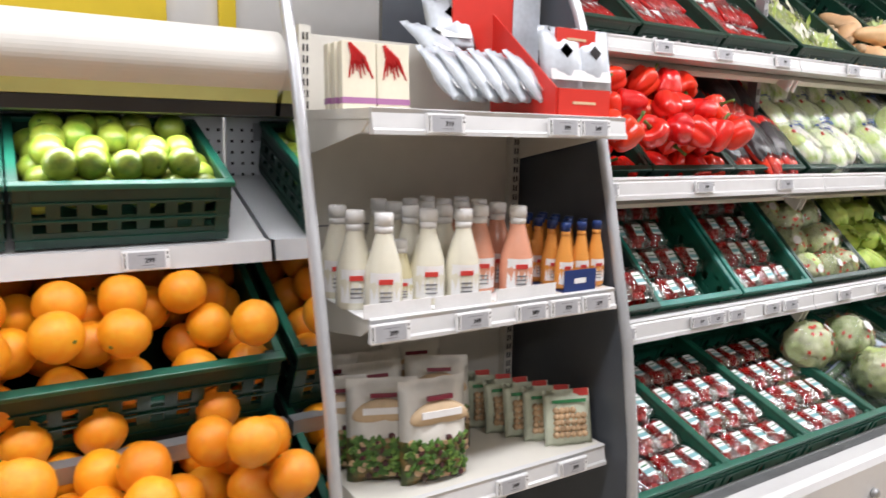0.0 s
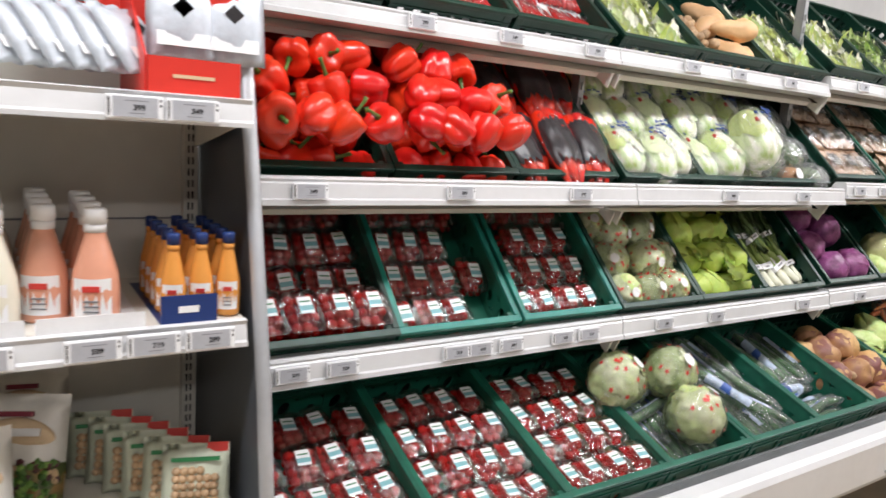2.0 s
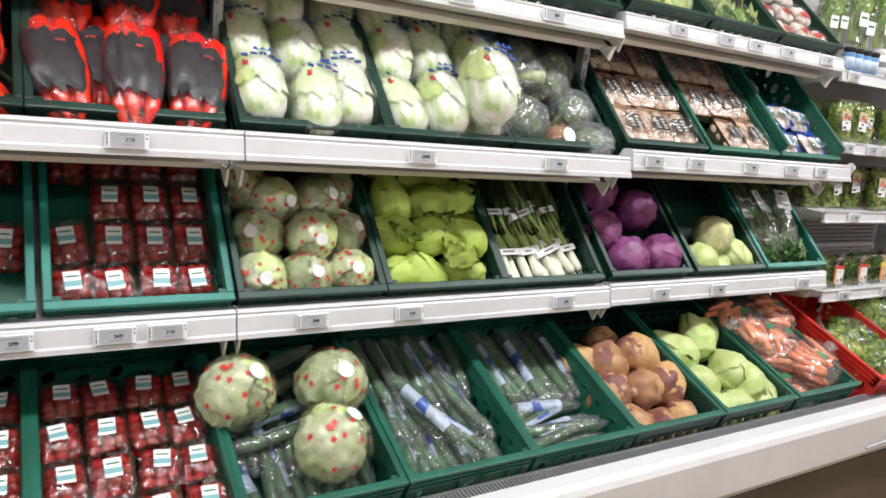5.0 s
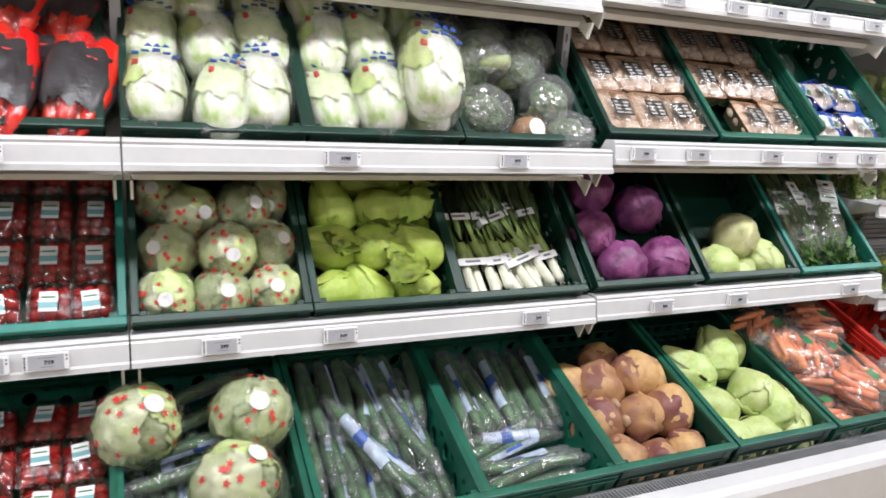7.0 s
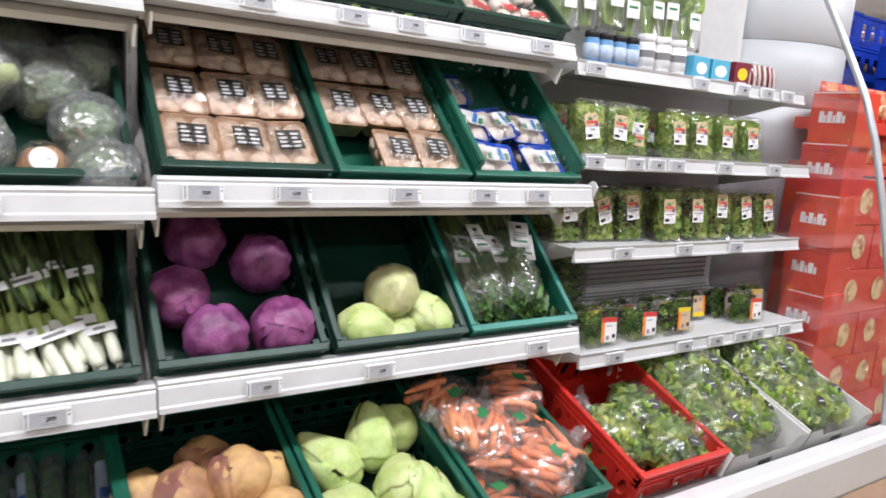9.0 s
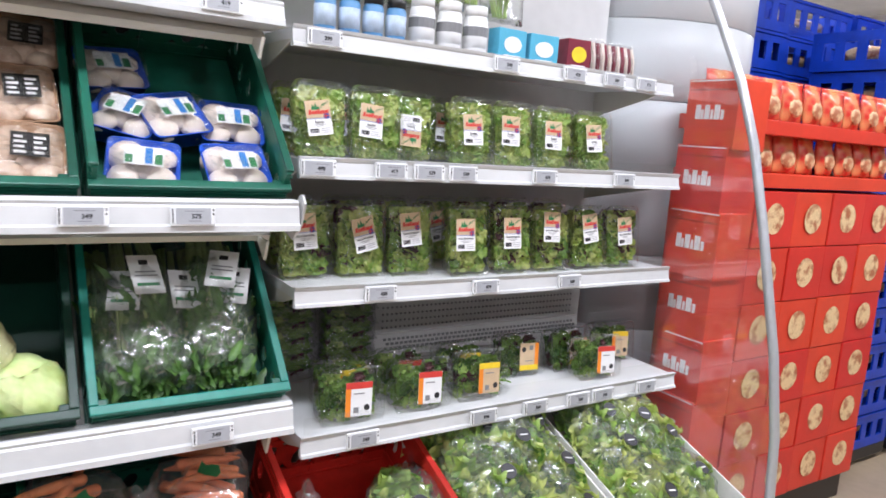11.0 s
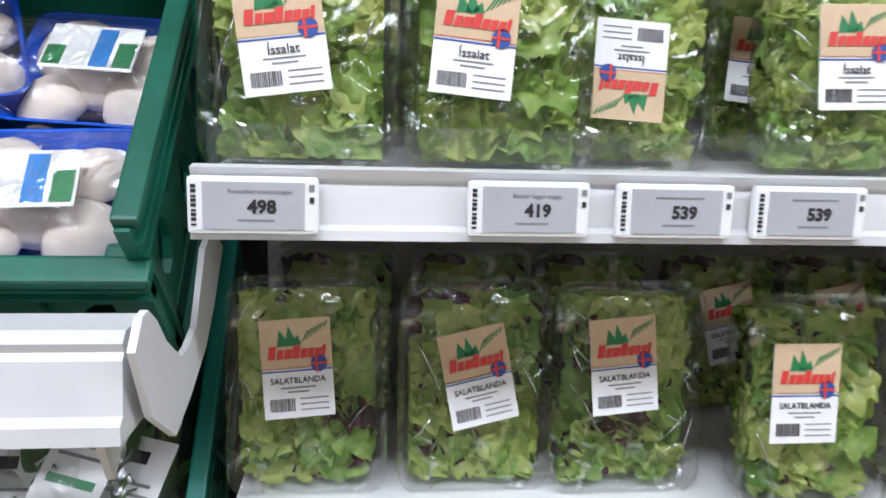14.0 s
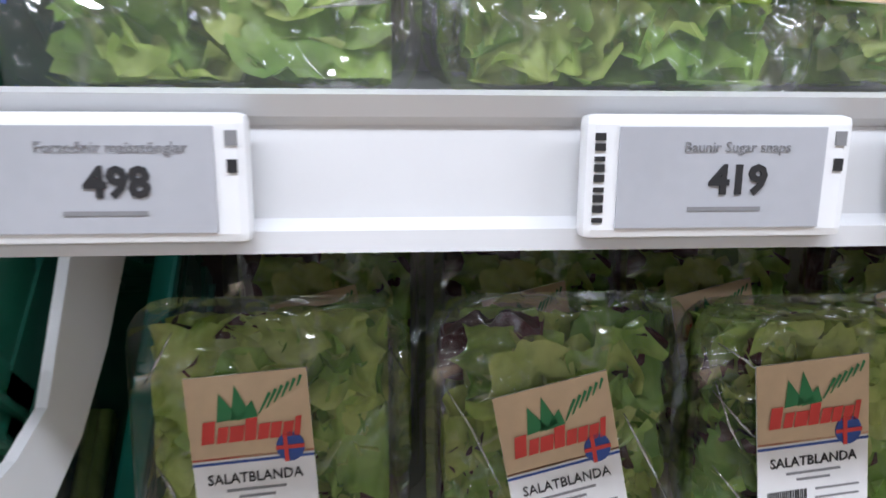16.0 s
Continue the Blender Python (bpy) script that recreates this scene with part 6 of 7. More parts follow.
# herb bags on pegs
def herb_pouch(k):
    random.seed(300 + k)
    t = pouch("herb_pouch", "clear hanging bag of fresh green herbs", "herb bag", 0.12, 0.25, 0.05, BAGFILM, "hanging herb bags", k)
    lv = leaf_bed(46, 0.10, 0.045, 0.15, 0.05, (LEAFM, LEAFG, LEAFD), 0.004, 310 + k)
    bmesh.ops.translate(lv, vec=(0, -0.024, 0.09), verts=lv.verts)
    tagged(part("leaves", lv, (LEAFM, LEAFG, LEAFD), t, "green herb leaves"), kind="stuff")
    st = bmesh.new()
    for q in range(14):
        x0 = rnd(-0.018, 0.018)
        tube([(x0, rnd(-0.01, 0.01), 0.012), (x0 * 1.8, rnd(-0.01, 0.01), 0.07), (x0 * 2.4, rnd(-0.01, 0.01), 0.13)], [0.003, 0.0025, 0.002], 5, st)
    tagged(part("stalks", st, LEEKM, t, "pale green stalks"), kind="stuff")
    part("sticker", box(-0.022, 0.022, -0.030, -0.0292, 0.055, 0.10), PAPER, t, "white label")
    part("print", box(-0.015, 0.015, -0.0306, -0.030, 0.08, 0.087), INKGREEN, t)
    return t


HB = Mixed(herb_pouch(0), herb_pouch(1))
for k in range(7):
    x = 2.60 + k * 0.105
    HB.put(pose(x, 0.30 + 0.02 * (k % 2), 1.945 + 0.012 * (k % 3), -4, 0, rnd(-8, 8)) @ Matrix.Scale(1.15, 4))
    pg = tagged(obj("peg", tube([(x, 0.5, 2.215), (x, 0.30, 2.215), (x, 0.285, 2.222)], 0.003, 6), GREYMETAL), "thin grey metal display peg", "peg", "display pegs")
# striped bundle in clear film beside the cartons
snack = pouch("snack_bag", "clear bag of pale striped snacks", "snack bag", 0.075, 0.11, 0.05, FILM, "snack bags", 3)
for k in range(4):
    part("strip", tube([(-0.028 + k * 0.018, 0, 0.01), (-0.026 + k * 0.018, -0.004, 0.055), (-0.028 + k * 0.018, 0, 0.095)], 0.007, 7), MUSHW if k % 2 else MAROON, snack, "", True)
for k in range(3):
    put_thing(snack, pose(3.55 + k * 0.07, 0.22, ZD, -8, 0, rnd(-10, 10)))

# ---- bottom of the salad case ----
CARDW = mat("white_corrugated_card", (0.82, 0.81, 0.79), 0.7, var=0.05, scale=20, bump=0.2)


def lettuce_bag(seed):
    random.seed(seed)
    t = root("lettuce_bag", None, "clear bag of leafy green lettuce with a round black sticker", "bagged lettuce", "bags of lettuce")
    lv = bmesh.new()
    for k in range(46):
        d = Vector((rnd(-1, 1), rnd(-1, 1), rnd(0.05, 1))).normalized()
        m = Matrix.Translation((d.x * 0.042, 0.09 + d.y * 0.055, 0.016 + d.z * 0.028)) @ d.to_track_quat("Y", "Z").to_matrix().to_4x4() @ pose(0, 0, 0, rnd(-35, 35), rnd(0, 360), 0)
        add_leaf(lv, m, rnd(0.065, 0.095), rnd(0.065, 0.10), 0.010, random.choice((0, 1, 2, 1)), 18, 8, rnd(16, 26))
    tagged(part("leaves", lv, (LEAFG, LEAFY, LEAFM), t, "curly green leaves"), kind="stuff")
    part("bag", blob(0.1, 4, lambda u: (u.x * 0.104 * fold(u, 0.16, 2.5, seed), 0.09 + u.y * 0.125 * fold(u, 0.14, 2.5, seed), 0.05 + u.z * 0.066 * fold(u, 0.16, 2.5, seed))), BAGFILM, t, "crinkled clear bag", True)
    nk = bmesh.new()
    for k in range(6):
        add_leaf(nk, pose(0.0, 0.19, 0.07, 25, 30 * k, rnd(-40, 40)), rnd(0.06, 0.09), 0.05, 0.008, 0, 6, 4)
    tagged(part("bag_neck", nk, BAGFILM, t, "gathered film neck", True), kind="stuff")
    ds = lathe([(0.02, 0), (0.02, 0.0008)], 20)
    bmesh.ops.transform(ds, matrix=pose(0.03, 0.03, 0.114, 18, 8, 0), verts=ds.verts)
    part("sticker", ds, INK, t, "round black sticker")
    part("print", box(0.02, 0.04, 0.026, 0.030, 0.1150, 0.1160), PAPER, t)
    return t


LBG = Mixed(lettuce_bag(1), lettuce_bag(5), lettuce_bag(9))
fr = pose(2.715, -0.265, 0.455, 20)
put_thing(CRATE["red"], fr)
random.seed(71)
for x, y, z in ((0.06, 0.065, 0.075), (-0.03, 0.15, 0.05), (0.07, 0.23, 0.07)):
    LBG.put(fr @ pose(x, y, z, rnd(-10, 10), rnd(-10, 10), rnd(-40, 40)) @ Matrix.Scale(1.05, 4))
dress = root("dressing_packet", None, "small clear packet with a yellow and white label", "packet")
part("sleeve", blob(0.05, 3, lambda u: (u.x * 0.035, u.y * 0.07, u.z * 0.012)), FILM, dress, "clear sleeve", True)
part("filling", blob(0.05, 3, lambda u: (u.x * 0.028, u.y * 0.055, u.z * 0.009)), KRAFT, dress, "", True)
part("sticker", box(-0.022, 0.022, -0.03, 0.03, 0.012, 0.0128), INKYELLOW, dress, "yellow label")
dress.matrix_world = fr @ pose(-0.12, 0.29, 0.09, 50, 0, 15)


def open_carton(x, w, label):
    t = root("lettuce_carton", pose(x, -0.30, 0.47, 20), label, "carton", "white lettuce cartons")
    h, d, tk = 0.17, 0.56, 0.005
    part("base", box(-w / 2, w / 2, 0, d, 0, tk), CARDW, t)
    fw = bmesh.new()
    fw.faces.new([fw.verts.new((xx, 0, zz)) for xx, zz in ((-w / 2, 0), (w / 2, 0), (w / 2, h), (w / 2 - 0.07, h), (w / 2 - 0.10, h * 0.80), (-w / 2 + 0.10, h * 0.80), (-w / 2 + 0.07, h), (-w / 2, h))])
    bmesh.ops.solidify(fw, geom=fw.faces[:], thickness=tk)
    part("front_wall", fw, CARDW, t, "white front wall with a dipped edge")
    part("back_wall", box(-w / 2, w / 2, d - tk, d, tk, h), CARDW, t)
    for sx in (-w / 2, w / 2 - tk):
        part("side_wall", box(sx, sx + tk, tk, d - tk, tk, h), CARDW, t)
    part("grip_hole", box(-0.035, 0.035, -0.003, -0.001, h * 0.52, h * 0.64), BLACKP, t, "dark grip slot")
    part("red_mark", box(0.05, 0.11, -0.003, -0.001, h * 0.28, h * 0.36), INKRED, t, "red printed mark")
    part("print", box(-0.12, -0.06, -0.003, -0.001, h * 0.40, h * 0.46), GREYINK, t)
    part("print", box(-0.12, -0.07, -0.003, -0.001, h * 0.26, h * 0.31), INKRED, t)
    return t


for x in (3.12, 3.565):
    c = open_carton(x, 0.425, "white corrugated carton of bagged lettuce with printed marks")
    for xx, y, z in ((-0.10, 0.04, 0.08), (0.09, 0.05, 0.08), (-0.09, 0.19, 0.10), (0.10, 0.20, 0.09), (-0.08, 0.34, 0.11), (0.09, 0.35, 0.11), (0.0, 0.27, 0.13)):
        LBG.put(c.matrix_world @ pose(xx, y + 0.03, z + 0.005, rnd(-10, 10), rnd(-10, 10), rnd(-30, 30)) @ Matrix.Scale(1.05, 4))

# ---- upper row of the produce case ----
CHILI = mat("red_chilli_skin", (0.50, 0.015, 0.015), 0.22, var=0.12, scale=30, bump=0.05, coat=0.2)


def chili_pack(seed):
    random.seed(seed)
    t = root("chilli_pack", None, "clear film pack of long red chillies", "chilli pack", "red chilli packs")
    for k in range(9):
        x = -0.075 + k * 0.019
        part("chilli", tube([(x, 0.02, 0.014), (x + rnd(-0.01, 0.01), 0.08, 0.018), (x + rnd(-0.012, 0.012), 0.15, 0.014)], [0.0085, 0.008, 0.002], 7), CHILI, t, "", True)
    part("pad", box(-0.09, 0.09, 0.005, 0.165, 0, 0.004, 0.001), PAPER, t, "white tray pad")
    part("film", blob(0.1, 3, lambda u: (u.x * 0.095, 0.085 + u.y * 0.09, 0.014 + u.z * 0.018 * noisy(u, 0.2, 4, seed))), FILM, t, "crinkled clear film", True)
    return t


ch = Mixed(chili_pack(1), chili_pack(2))
random.seed(81)
for c in range(3):
    f = crate_frame("T", EDGES["T"][c])
    for j in range(3):
        for i in range(2):
            ch.put(f @ pose(-0.095 + 0.19 * i, 0.01 + j * 0.15, 0.06 + rnd(0, 0.02), rnd(-5, 5), rnd(-6, 6), rnd(-12, 12)))


def leafy_bag(seed, mats, label, group):
    random.seed(seed)
    t = root("greens_bag", None, label, "bagged greens", group)
    lv = bmesh.new()
    for k in range(46):
        m = pose(rnd(-0.05, 0.05), rnd(0.0, 0.10), rnd(0.01, 0.05), rnd(-25, 25), rnd(-60, 60), rnd(-35, 35))
        add_leaf(lv, m, rnd(0.07, 0.12), rnd(0.02, 0.045), 0.005, random.choice(range(len(mats))), 5, 3)
    tagged(part("leaves", lv, mats, t), kind="stuff")
    part("bag", blob(0.1, 3, lambda u: (u.x * 0.07 * noisy(u, 0.1, 3, seed), 0.10 + u.y * 0.125, 0.035 + u.z * 0.042 * noisy(u, 0.15, 4, seed))), FILM, t, "crinkled clear bag", True)
    return t


pale = (LEEKW, LEAFY, CAB_P)
gb = Mixed(leafy_bag(3, pale, "clear bag of pale white and green shoots", "bags of pale shoots"), leafy_bag(7, pale, "clear bag of pale white and green shoots", "bags of pale shoots"))
gb2 = Mixed(leafy_bag(5, (LEAFD, LEAFG, LEEKM), "clear bag of dark green leaves", "bags of dark greens"))
random.seed(83)
for c, b in ((3, gb), (5, gb), (6, gb), (7, gb2)):
    f = crate_frame("T", EDGES["T"][c])
    for j in range(2):
        for i in range(3):
            b.put(f @ pose(-0.12 + 0.12 * i, 0.015 + j * 0.19, 0.035 + rnd(0, 0.02), rnd(-5, 5), rnd(-10, 10), rnd(-10, 10)))
f = crate_frame("T", EDGES["T"][4])


def ginger(seed):
    random.seed(seed)
    bm = bmesh.new()
    for k in range(5):
        blob(0.02, 2, lambda u: tuple(Vector(u) * 0.018 * noisy(u, 0.2, 3, k)), bm, (rnd(-0.03, 0.03), rnd(-0.015, 0.015), rnd(-0.006, 0.006)))
    return mesh_thing("ginger_root", bm, GINGER, "knobbly pale brown ginger root", "ginger", "loose ginger roots")


gi = Mixed(ginger(1), ginger(2))
random.seed(85)
for k in range(26):
    gi.put(f @ pose(-0.16 + (k % 4) * 0.048 + rnd(-0.01, 0.01), 0.03 + (k // 4) * 0.05, 0.05 + rnd(0, 0.03), rnd(-40, 40), rnd(-40, 40), rnd(0, 360)))
sq = mesh_thing("butternut_squash", blob(0.05, 3, lambda u: (u.x * (0.05 if u.y < 0 else 0.036), u.y * 0.10, u.z * (0.05 if u.y < 0 else 0.036))), SQUASH, "smooth tan butternut squash", "squash", "butternut squashes")
for x, y, z, a in ((0.07, 0.10, 0.075, 10), (0.14, 0.10, 0.07, -12), (0.08, 0.25, 0.09, -60), (0.13, 0.34, 0.08, 30), (0.10, 0.16, 0.14, 70)):
    put_thing(sq, f @ pose(x, y, z, rnd(-15, 15), rnd(-15, 15), a))
# garlic packs
garlic = root("garlic_net", None, "net of white garlic bulbs with a red label", "garlic", "nets of garlic")
for k in range(4):
    part("bulb", blob(0.022, 3, lambda u: (u.x * 0.024 * (1 + 0.06 * math.cos(8 * math.atan2(u.y, u.x))), u.y * 0.024, u.z * (0.02 if u.z < 0 else 0.03 * (1 - 0.3 * u.z)))), MUSHW, garlic, "", True).matrix_local = pose((k % 2 - 0.5) * 0.045, 0.03 + (k // 2) * 0.048, 0.024)
part("sticker", box(-0.03, 0.03, 0.03, 0.06, 0.05, 0.0508), INKRED, garlic, "red label")
part("net", blob(0.05, 3, lambda u: (u.x * 0.058, 0.055 + u.y * 0.065, 0.028 + u.z * 0.034 * noisy(u, 0.15, 4))), FILM, garlic, "clear net", True)
f = crate_frame("T", EDGES["T"][8])
for k in range(9):
    put_thing(garlic, f @ pose(-0.12 + (k % 3) * 0.12, 0.02 + (k // 3) * 0.13, 0.06 + rnd(0, 0.015), rnd(-8, 8), rnd(-8, 8), rnd(-20, 20)))

# ---- beyond the salad case ----
col = root("column", pose(4.36, 0.86, 0), "round pale grey clad column with thin horizontal seams", "column", kind="structure")
zz = 0.0
while zz < CEILING_Z - 0.05:
    part("cladding_ring", lathe([(0.494, zz), (0.5, zz + 0.003), (0.5, min(zz + 0.297, CEILING_Z) - 0.003), (0.494, min(zz + 0.297, CEILING_Z))], 48), COLUMNM, col, "", True)
    zz += 0.30


def red_carton(w, d, h, label):
    t = tagged(obj("red_carton", box(0, w, 0, d, 0, h, 0.003), REDCARD), label, "carton", "stacked red cartons")
    m = bmesh.new()
    for k, (a, b) in enumerate(((0.0, 0.020), (0.022, 0.032), (0.036, 0.056), (0.060, 0.070), (0.074, 0.096), (0.100, 0.112))):
        add_box(m, -0.0012, 0, d * 0.80 - b, d * 0.80 - a, h * 0.42, h * (0.56 if k % 2 else 0.63))
    part("white_mark", m, PAPER, t, "white lettering shape")
    part("flap_seam", box(-0.001, 0, 0.006, d - 0.006, h * 0.84, h * 0.85), BLACKP, t)
    # pale strip painted in for the glare along the carton's top
    part("glare_strip", box(-0.001, 0, 0.004, d - 0.004, h * 0.965, h * 0.985), PAPER, t, "pale painted glare along the top edge")
    return t


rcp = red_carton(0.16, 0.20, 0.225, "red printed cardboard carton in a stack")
random.seed(91)
pallet = tagged(obj("pallet", box(3.93, 4.11, -0.02, 0.20, 0.0, 0.12, 0.01), BLACKP), "low black plastic pallet under red cartons", "pallet")
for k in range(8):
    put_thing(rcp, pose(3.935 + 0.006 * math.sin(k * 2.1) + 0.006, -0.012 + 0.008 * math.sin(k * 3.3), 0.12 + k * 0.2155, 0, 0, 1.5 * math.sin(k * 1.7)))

# red stand with pouches
stand = root("red_display_stand", pose(4.13, 0.17, 0), "red cardboard stand holding pouches behind cut-out windows", "display stand")
part("base_plinth", box(0.03, 1.30, 0.03, 0.18, 0, 0.14), BLACKP, stand)
SNACK = mat("biscuit_print", (0.75, 0.55, 0.30), 0.5, var=0.3, scale=40, bump=0.4, second=(0.40, 0.14, 0.06), mix=0.3)
for c in range(5):
    for k in range(6):
        z0 = 0.14 + k * 0.225
        x0 = c * 0.265 + 0.003
        b = part("tray_box", box(x0, x0 + 0.259, 0.004 * ((c + k) % 2), 0.19, z0, z0 + 0.222, 0.004), REDCARD, stand, "red card tray")
        o = lathe([(1, 0), (1, 0.0012)], 18)
        bmesh.ops.transform(o, matrix=pose(x0 + 0.13, -0.0008, z0 + 0.115) @ STAND @ Matrix.Diagonal((0.06, 0.062, 1, 1)), verts=o.verts)
        part("window", o, SNACK, b, "cut-out window showing biscuits")
for k in range(2):
    z0 = 1.50 + k * 0.20
    part("open_tray", box(0.003, 1.325, -0.002, 0.19, z0, z0 + 0.055, 0.004), REDCARD, stand, "open red card tray")
REDPOUCH = mat("red_printed_pouch", (0.60, 0.03, 0.02), 0.28, var=0.15, scale=20, bump=0.4, second=(0.70, 0.30, 0.12), mix=0.3)
rp = pouch("biscuit_pouch", "red printed pouch of biscuits in a card tray", "pouch", 0.15, 0.165, 0.06, REDPOUCH, "red biscuit pouches", 2)
part("window", blob(0.05, 2, lambda u: (u.x * 0.045, -0.024 + u.y * 0.012, 0.06 + u.z * 0.04)), SNACK, rp, "clear window showing biscuits", True)
for k in range(2):
    for i in range(9):
        put_thing(rp, pose(4.20 + i * 0.148, 0.24, 1.556 + k * 0.20 - 0.003, -6, 0, rnd(-8, 8)))


# blue bread crates
def bread_crate():
    t = root("bread_crate", None, "blue plastic bread crate in a tall stack", "bread crate", "stacked blue crates")
    w, d, h = 0.60, 0.40, 0.19
    part("base", box(0, w, 0, d, 0, 0.012), BLUE, t)

    def wall(L):
        bm = bmesh.new()
        add_box(bm, 0, L, 0, 0.012, 0.012, 0.05)
        add_box(bm, 0, L, 0, 0.012, h - 0.05, h)
        n = int(L / 0.10)
        for i in range(n + 1):
            x = i * (L - 0.05) / n
            add_box(bm, x, x + 0.05, 0.001, 0.011, 0.05, h - 0.05)
        return bm
    for m, L in ((pose(0, 0, 0), w), (pose(0, d - 0.012, 0), w), (pose(0.012, 0.012, 0, 0, 0, 90), d - 0.024), (pose(w, 0.012, 0, 0, 0, 90), d - 0.024)):
        part("side_wall", wall(L), BLUE, t).matrix_local = m
    part("rim", extrude_x(((-0.008, h - 0.014), (-0.008, h), (0.014, h), (0.014, h - 0.014)), -0.008, w + 0.008), BLUE, t)
    part("bread", blob(0.2, 3, lambda u: (0.3 + u.x * 0.27, 0.2 + u.y * 0.17, 0.085 + u.z * 0.06 * noisy(u, 0.3, 5))), SNACK, t, "brown bread in film", True)
    return t


bc = bread_crate()
for sx, sy, n in ((4.90, 0.86, 12), (5.52, 0.88, 12), (6.14, 0.86, 12), (5.55, 0.34, 11), (6.20, 0.34, 12), (6.85, 0.34, 12)):
    for k in range(n):
        put_thing(bc, pose(sx + 0.01 * math.sin(k * 3 + sx), sy, 0.10 + k * 0.197))
    tagged(obj("dolly", box(sx, sx + 0.6, sy, sy + 0.4, 0.03, 0.10, 0.008), BLACKP), "low black wheeled dolly under blue crates", "dolly", "crate dollies")
film_top = tagged(obj("film_sheet", blob(0.3, 4, lambda u: (5.55 + u.x * 0.5 * noisy(u, 0.2, 3), 1.06 + u.y * 0.2, 2.30 + u.z * 0.06 * noisy(u, 0.5, 5))), FILM, None, "", True), "crumpled clear film on top of blue crates", "plastic film")
for lx in (5.6, 8.2):
    tagged(obj("ceiling_light", box(lx - 0.8, lx + 0.8, 1.8, 2.2, CEILING_Z - 0.06, CEILING_Z - 0.001, 0.01), WHITE), "white linear ceiling light fitting", "ceiling light", "ceiling lights")
# ceiling fixtures that carry the tubes
for lx in (-4.0, -1.9, 0.2, 2.3, 4.4, 6.5):
    for ly in (-1.0, -4.2):
        fx = tagged(obj("ceiling_light", box(lx - 0.8, lx + 0.8, ly - 0.2, ly + 0.2, CEILING_Z - 0.06, CEILING_Z - 0.001, 0.01), WHITE), "white linear ceiling light fitting", "ceiling light", "ceiling lights")


# ---- citrus case ----
CX0, CX1 = -3.9, -2.075
citrus = root("citrus_case", None, "white produce case with a rounded cream canopy", "display case")
PEG = mat("white_pegboard", (0.78, 0.80, 0.82), 0.4, var=0.03, scale=8, bump=0.03)
part("back_panel", box(CX0, CX1, 0.36, 0.40, 0.4, 1.62), PEG, citrus, "white perforated back panel")
ph = bmesh.new()
for i in range(40):
    for k in range(7):
        add_box(ph, -3.0 + i * 0.026, -2.993 + i * 0.026, 0.356, 0.3585, 1.36 + k * 0.028, 1.367 + k * 0.028)
tagged(part("peg_holes", ph, BLACKP, citrus, "rows of small dark holes"), kind="stuff")
part("info_strip", box(-2.42, -2.14, 0.352, 0.3555, 1.505, 1.55), ESLG, citrus, "clear holder with a printed strip")
part("shelf_board", extrude_x(((-0.0, 1.30), (0.03, 1.298), (0.36, 1.418), (0.36, 1.398), (0.0, 1.262)), CX0, CX1), WHITE, citrus, "white sloping shelf")
part("price_rail", extrude_x(((-0.004, 1.302), (-0.012, 1.258), (0.02, 1.252), (0.05, 1.26), (0.05, 1.30)), CX0, CX1), LIPWHITE, citrus, "white price rail")
can = [(-0.02 - 0.085 * math.cos(a), 1.665 + 0.065 * math.sin(a)) for a in [radians(d) for d in range(-80, 101, 6)]]
part("canopy", extrude_x(tuple(can) + ((0.36, 1.735), (0.36, 1.62)), CX0, CX1 + 0.008), CANOPY, citrus, "rounded cream canopy", False)
lamp(-2.9, 0.06, 1.555, 1.5, 0.05, 6.5).name = "canopy_tube_light"
part("canopy_strip", extrude_x(((-0.06, 1.588), (-0.075, 1.625), (0.0, 1.63), (0.0, 1.588)), CX0, CX1), LIME_STRIP, citrus, "pale yellow-green strip")
part("canopy_edge", extrude_x(((-0.05, 1.562), (-0.055, 1.587), (0.30, 1.587), (0.30, 1.562)), CX0, CX1), DARKIN, citrus, "dark lower edge")
part("lining", box(CX0, CX1, 0.34, 0.36, 0.4, 1.28), DARKIN, citrus, "dark lining")
part("base", box(CX0, CX1, -0.40, 0.40, 0.0, 0.42), WHITE, citrus, "white base")
for zf, yf in ((0.895, -0.10), (0.60, -0.27)):
    part("lower_rail", extrude_x(((yf, zf), (yf - 0.006, zf + 0.035), (yf + 0.03, zf + 0.035), (yf + 0.03, zf)), CX0, CX1), GREYMETAL, citrus, "grey metal shelf edge")
    part("lower_board", extrude_x(((yf + 0.03, zf), (0.34, zf + 0.20), (0.34, zf + 0.18), (yf + 0.03, zf - 0.02)), CX0, CX1), DARKIN, citrus)
eg = part("end_glass", extrude_x(tuple(RAIL[4:]) + ((0.36, 0.40), (0.36, 1.65)), -2.070, -2.064), MIRROR, citrus, "polished inner end panel")
bm = bmesh.new()
tube([(-2.067, y, z) for y, z in RAIL[2:]], 0.012, 10, bm)
part("edge_rail", bm, RAILGREY, citrus, "curved grey metal edge rail", True)
hang_tag("299", -2.325, -0.010, 1.279, -8)
for x in (-2.348, -2.748, -3.148):
    put_thing(CRATE["flat"], pose(x, 0.030, 1.306, 20))


def citrus_fruit(name, r, material, label, group, seed):
    bm = blob(r, 3, lambda u: tuple(Vector((u.x, u.y, u.z * 0.96)) * r * noisy(u, 0.04, 2, seed) * (1 - 0.05 * max(0, abs(u.z) - 0.93) / 0.07)))
    o = mesh_thing(name, bm, material, label, group.split()[-1][:-1], group)
    part("stem_end", lathe([(0.0042, 0), (0.003, 0.0012)], 8, None, (0, 0, r * 0.915)), STEMG, o, "small dry stem end", True)
    return o


